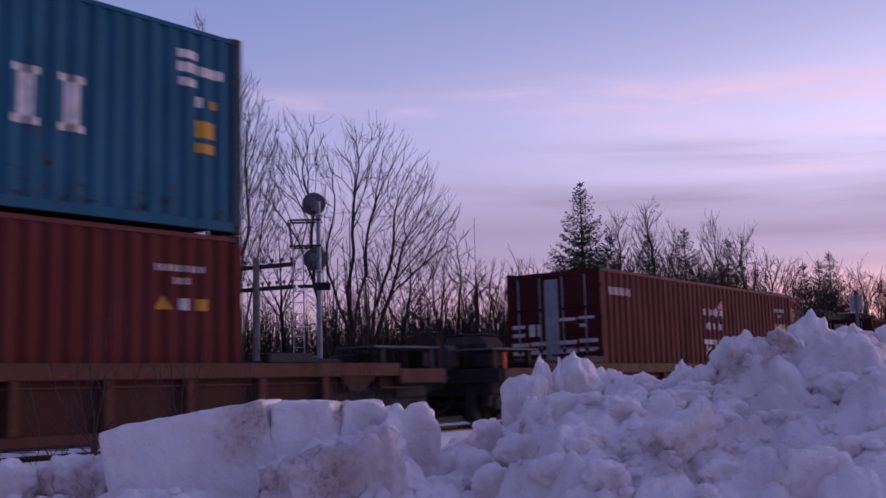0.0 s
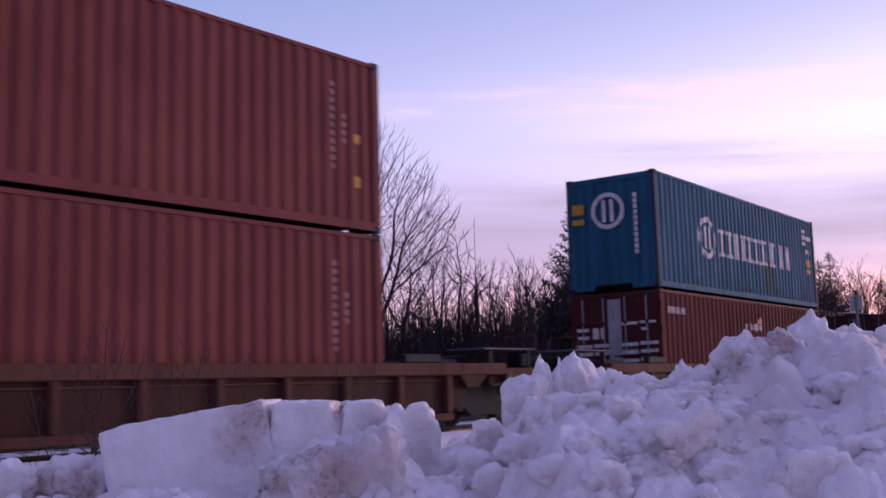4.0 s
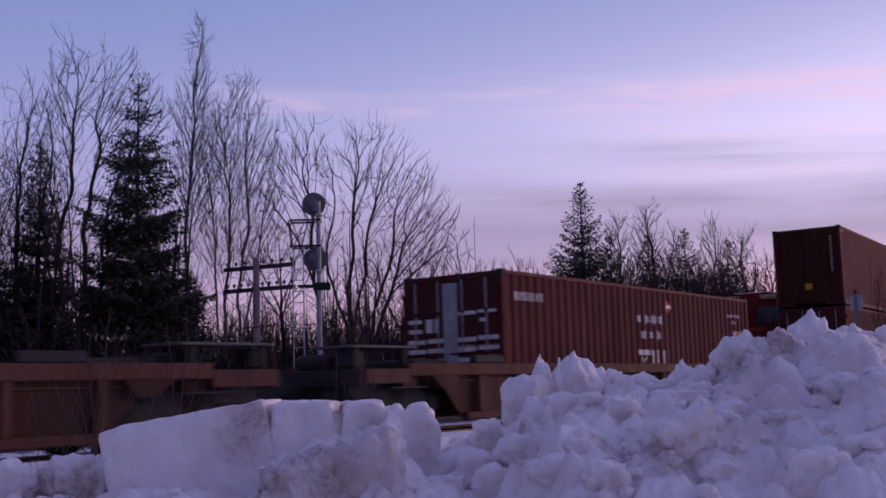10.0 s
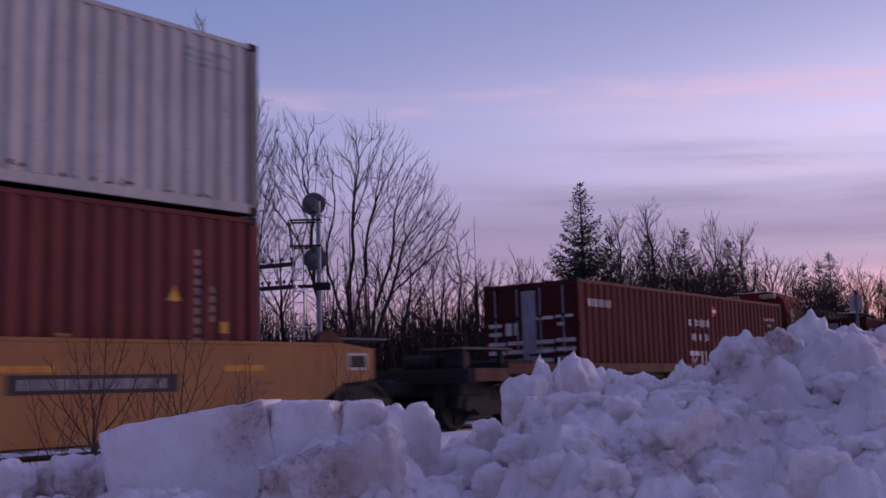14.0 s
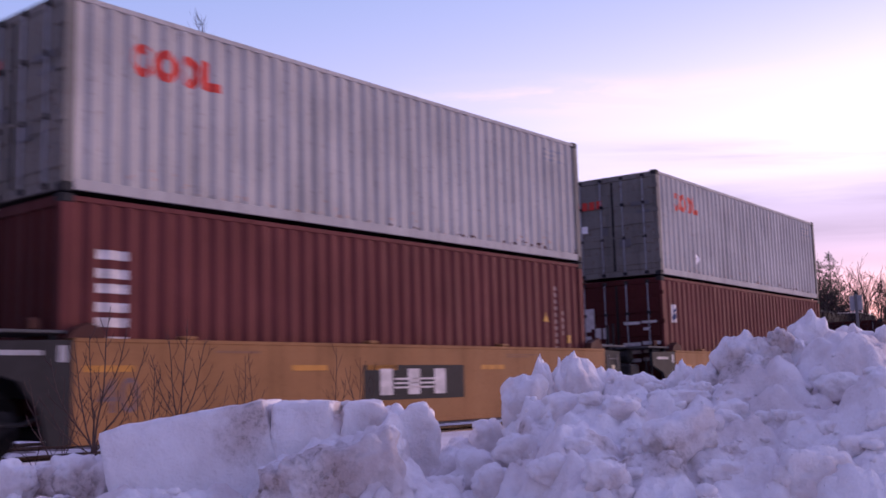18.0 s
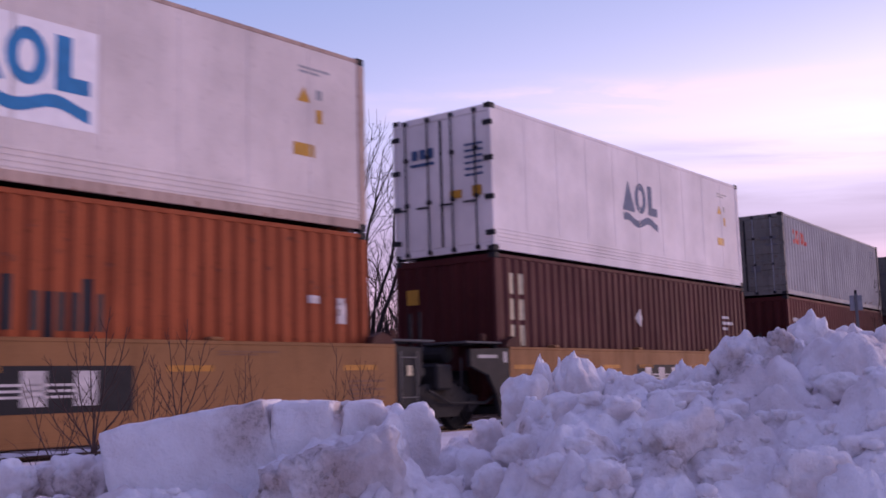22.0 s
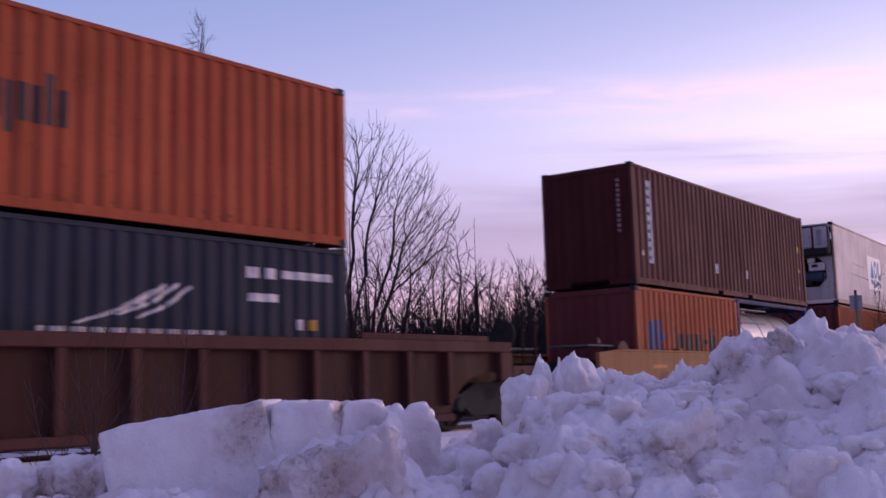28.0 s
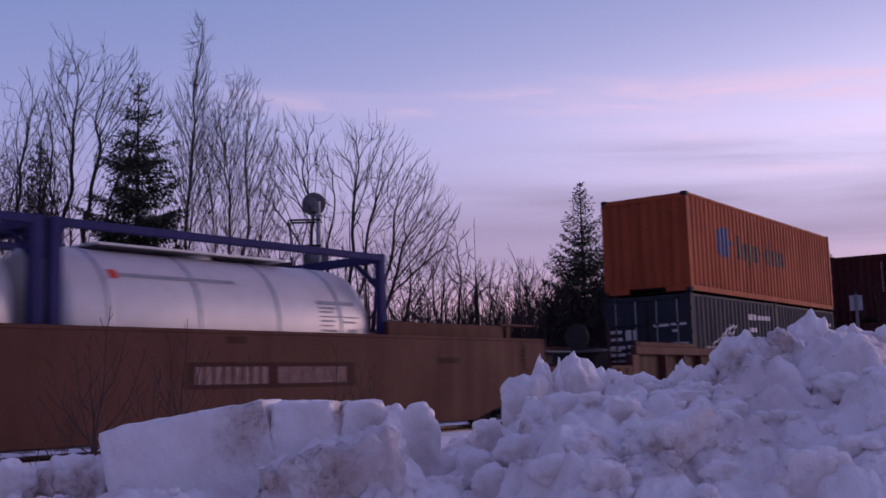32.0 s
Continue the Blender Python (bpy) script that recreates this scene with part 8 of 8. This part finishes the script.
def build_crumbs(bank):
    """Loose lumps strewn over the bank."""
    rng = random.Random(5)
    s = Shape()
    base = bmesh.new()
    bmesh.ops.create_icosphere(base, subdivisions=2, radius=1)
    vs = [v.co.copy() for v in base.verts]
    fs = [[v.index for v in f.verts] for f in base.faces]
    base.free()
    for k in range(900):
        u, v = rng.uniform(-2.4, 2.7), rng.uniform(3.4, 5.25)
        if -1.7 < u < 0.05 and v > 4.3:
            continue
        r = 0.010 + 0.032 * rng.random() ** 3
        o = Vector((k * 1.3, k * 0.7, 2))
        c = Vector((u, v, bank_height(u, v) + r * 0.05))
        e = Vector((rng.uniform(0.7, 1.4), rng.uniform(0.7, 1.3), rng.uniform(0.6, 1.0))) * r
        s.add([c + Vector((p.x * e.x, p.y * e.y, p.z * e.z)) * (1 + 0.5 * noise.noise(p * 1.6 + o)) for p in vs], fs)
    me = s.raw("loose_snow")
    me.polygons.foreach_set("use_smooth", [True] * len(me.polygons))
    tagged(part("loose_snow", me, MAT["snow"], bank), kind="stuff")


def build_saplings():
    def shrub(az, dist, z, shoots, seed, thick=1.0):
        """Shoots: (start in u, height, sideways lean, height at which it leaves the upright)."""
        rng = random.Random(seed)
        ob = thing("sapling", "leafless trackside sapling with thin dark twigs", "shrub", "saplings by the track",
                   at=Matrix.Translation(polar(az, dist, z)) @ Matrix.Rotation(radians(-az), 4, "Z"))
        fine = Shape()
        for u0, h, lean, leave in shoots:
            n, line = 14, []
            deep, w = rng.uniform(-0.15, 0.15), rng.uniform(0, 40)
            for i in range(n + 1):
                zz = h * i / n
                k = max(0.0, zz - leave) / max(0.05, h - leave)
                side = lean * (0.85 * k + 0.35 * math.sin(k * 2.2) * (1 - k)) + 0.022 * noise.noise(Vector((zz * 3.2, w, 0.4)))
                line.append(Vector((u0 * (1 - 0.3 * k) + side, deep * k, zz)))
            thin = 0.0100 * (0.45 + 0.4 * h) * thick
            rs = [thin * (1 - 0.72 * i / n) for i in range(n + 1)]
            part("stem", Shape().tube(line, rs, 5, False).raw("stem"), MAT["shoot"], ob)
            sgn = rng.choice((-1, 1))
            zz = max(leave + 0.06, 0.35 * h)
            while zz < h * 0.97:
                q = zz / h * n
                i = min(n - 1, int(q))
                b = line[i].lerp(line[i + 1], q - i)
                d = (line[i + 1] - line[i]).normalized()
                sgn = -sgn
                out = Vector((sgn * rng.uniform(0.5, 1.0), rng.uniform(-0.7, 0.7), rng.uniform(0.0, 0.35)))
                e = (d + out * 0.8).normalized()
                ln = (0.10 + 0.38 * (1 - zz / h)) * rng.uniform(0.5, 1.25)
                m = b + e * ln * 0.5
                tip = m + (e + Vector((0, 0, 0.45))).normalized() * ln * 0.5
                fine.tube([b, m, tip], [0.0038 * thick, 0.0030 * thick, 0.0018 * thick], 3, False)
                for _ in range(int(ln / 0.11)):
                    r = rng.uniform(0.25, 0.95)
                    c = b.lerp(m, r * 2) if r < 0.5 else m.lerp(tip, r * 2 - 1)
                    f = (e + Vector((rng.uniform(-0.8, 0.8), rng.uniform(-0.6, 0.6), rng.uniform(0.1, 0.7)))).normalized()
                    fine.tube([c, c + f * rng.uniform(0.04, 0.12)], [0.0021 * thick, 0.0013 * thick], 3, False)
                zz += rng.uniform(0.07, 0.15)
        tagged(part("crown", fine.raw("crown"), MAT["shoot"], ob), kind="stuff")
    shrub(31.05, 9.6, 0.15, [(0, 1.62, 0.13, 0.45), (0, 1.32, -0.20, 0.40), (-0.02, 1.18, -0.42, 0.45), (0.02, 1.30, 0.50, 0.50), (0.0, 1.45, 0.32, 0.75),
                             (0, 0.86, -0.52, 0.35), (0.01, 0.92, 0.42, 0.40), (-0.01, 1.4, -0.05, 0.6)], 51)
    shrub(29.4, 8.6, 0.2, [(0, 0.95, -0.26, 0.25), (0, 0.62, 0.05, 0.2), (0.02, 0.42, -0.32, 0.1), (0, 0.75, 0.16, 0.3)], 55, 0.85)
    shrub(33.4, 9.7, 0.15, [(0, 1.0, 0.14, 0.4), (0.04, 0.85, 0.26, 0.4), (-0.03, 0.95, -0.03, 0.4), (0.06, 1.12, 0.08, 0.5)], 57, 0.8)
    shrub(35.3, 9.6, 0.15, [(0, 1.52, 0.06, 0.6), (0.01, 1.34, 0.24, 0.62), (0, 1.20, -0.30, 0.58), (-0.01, 1.38, -0.12, 0.6), (0.02, 1.05, 0.42, 0.6)], 52, 0.9)
    shrub(37.9, 9.7, 0.15, [(0, 1.05, 0.10, 0.6), (0.1, 1.18, 0.06, 0.6), (0.2, 1.2, 0.02, 0.6), (-0.1, 0.92, 0.05, 0.6)], 58, 0.65)
    shrub(43.35, 9.7, 0.15, [(0, 1.24, 0.02, 0.6), (0.03, 0.95, 0.10, 0.6)], 53, 0.7)
    shrub(44.6, 9.7, 0.15, [(0, 1.14, 0.04, 0.6), (0.04, 1.05, -0.16, 0.6), (-0.05, 0.98, 0.16, 0.6), (0.1, 1.1, 0.1, 0.6)], 54, 0.7)



build_trees()
build_thicket()
build_saplings()
build_bank()


def motions():
    times = [0.5 * k for k in range(65)]
    for ob, arc, z in RUNNING:
        walk(ob, [(t, on_line(arc + along(t), 0, z)) for t in times])
    fine = [0.1 * k for k in range(321)]
    for ob, dx in WHEELS:
        walk(ob, [(t, pose(dx, 0, WHEEL_R, 0, math.degrees(along(t) / WHEEL_R), 0)) for t in fine])


motions()
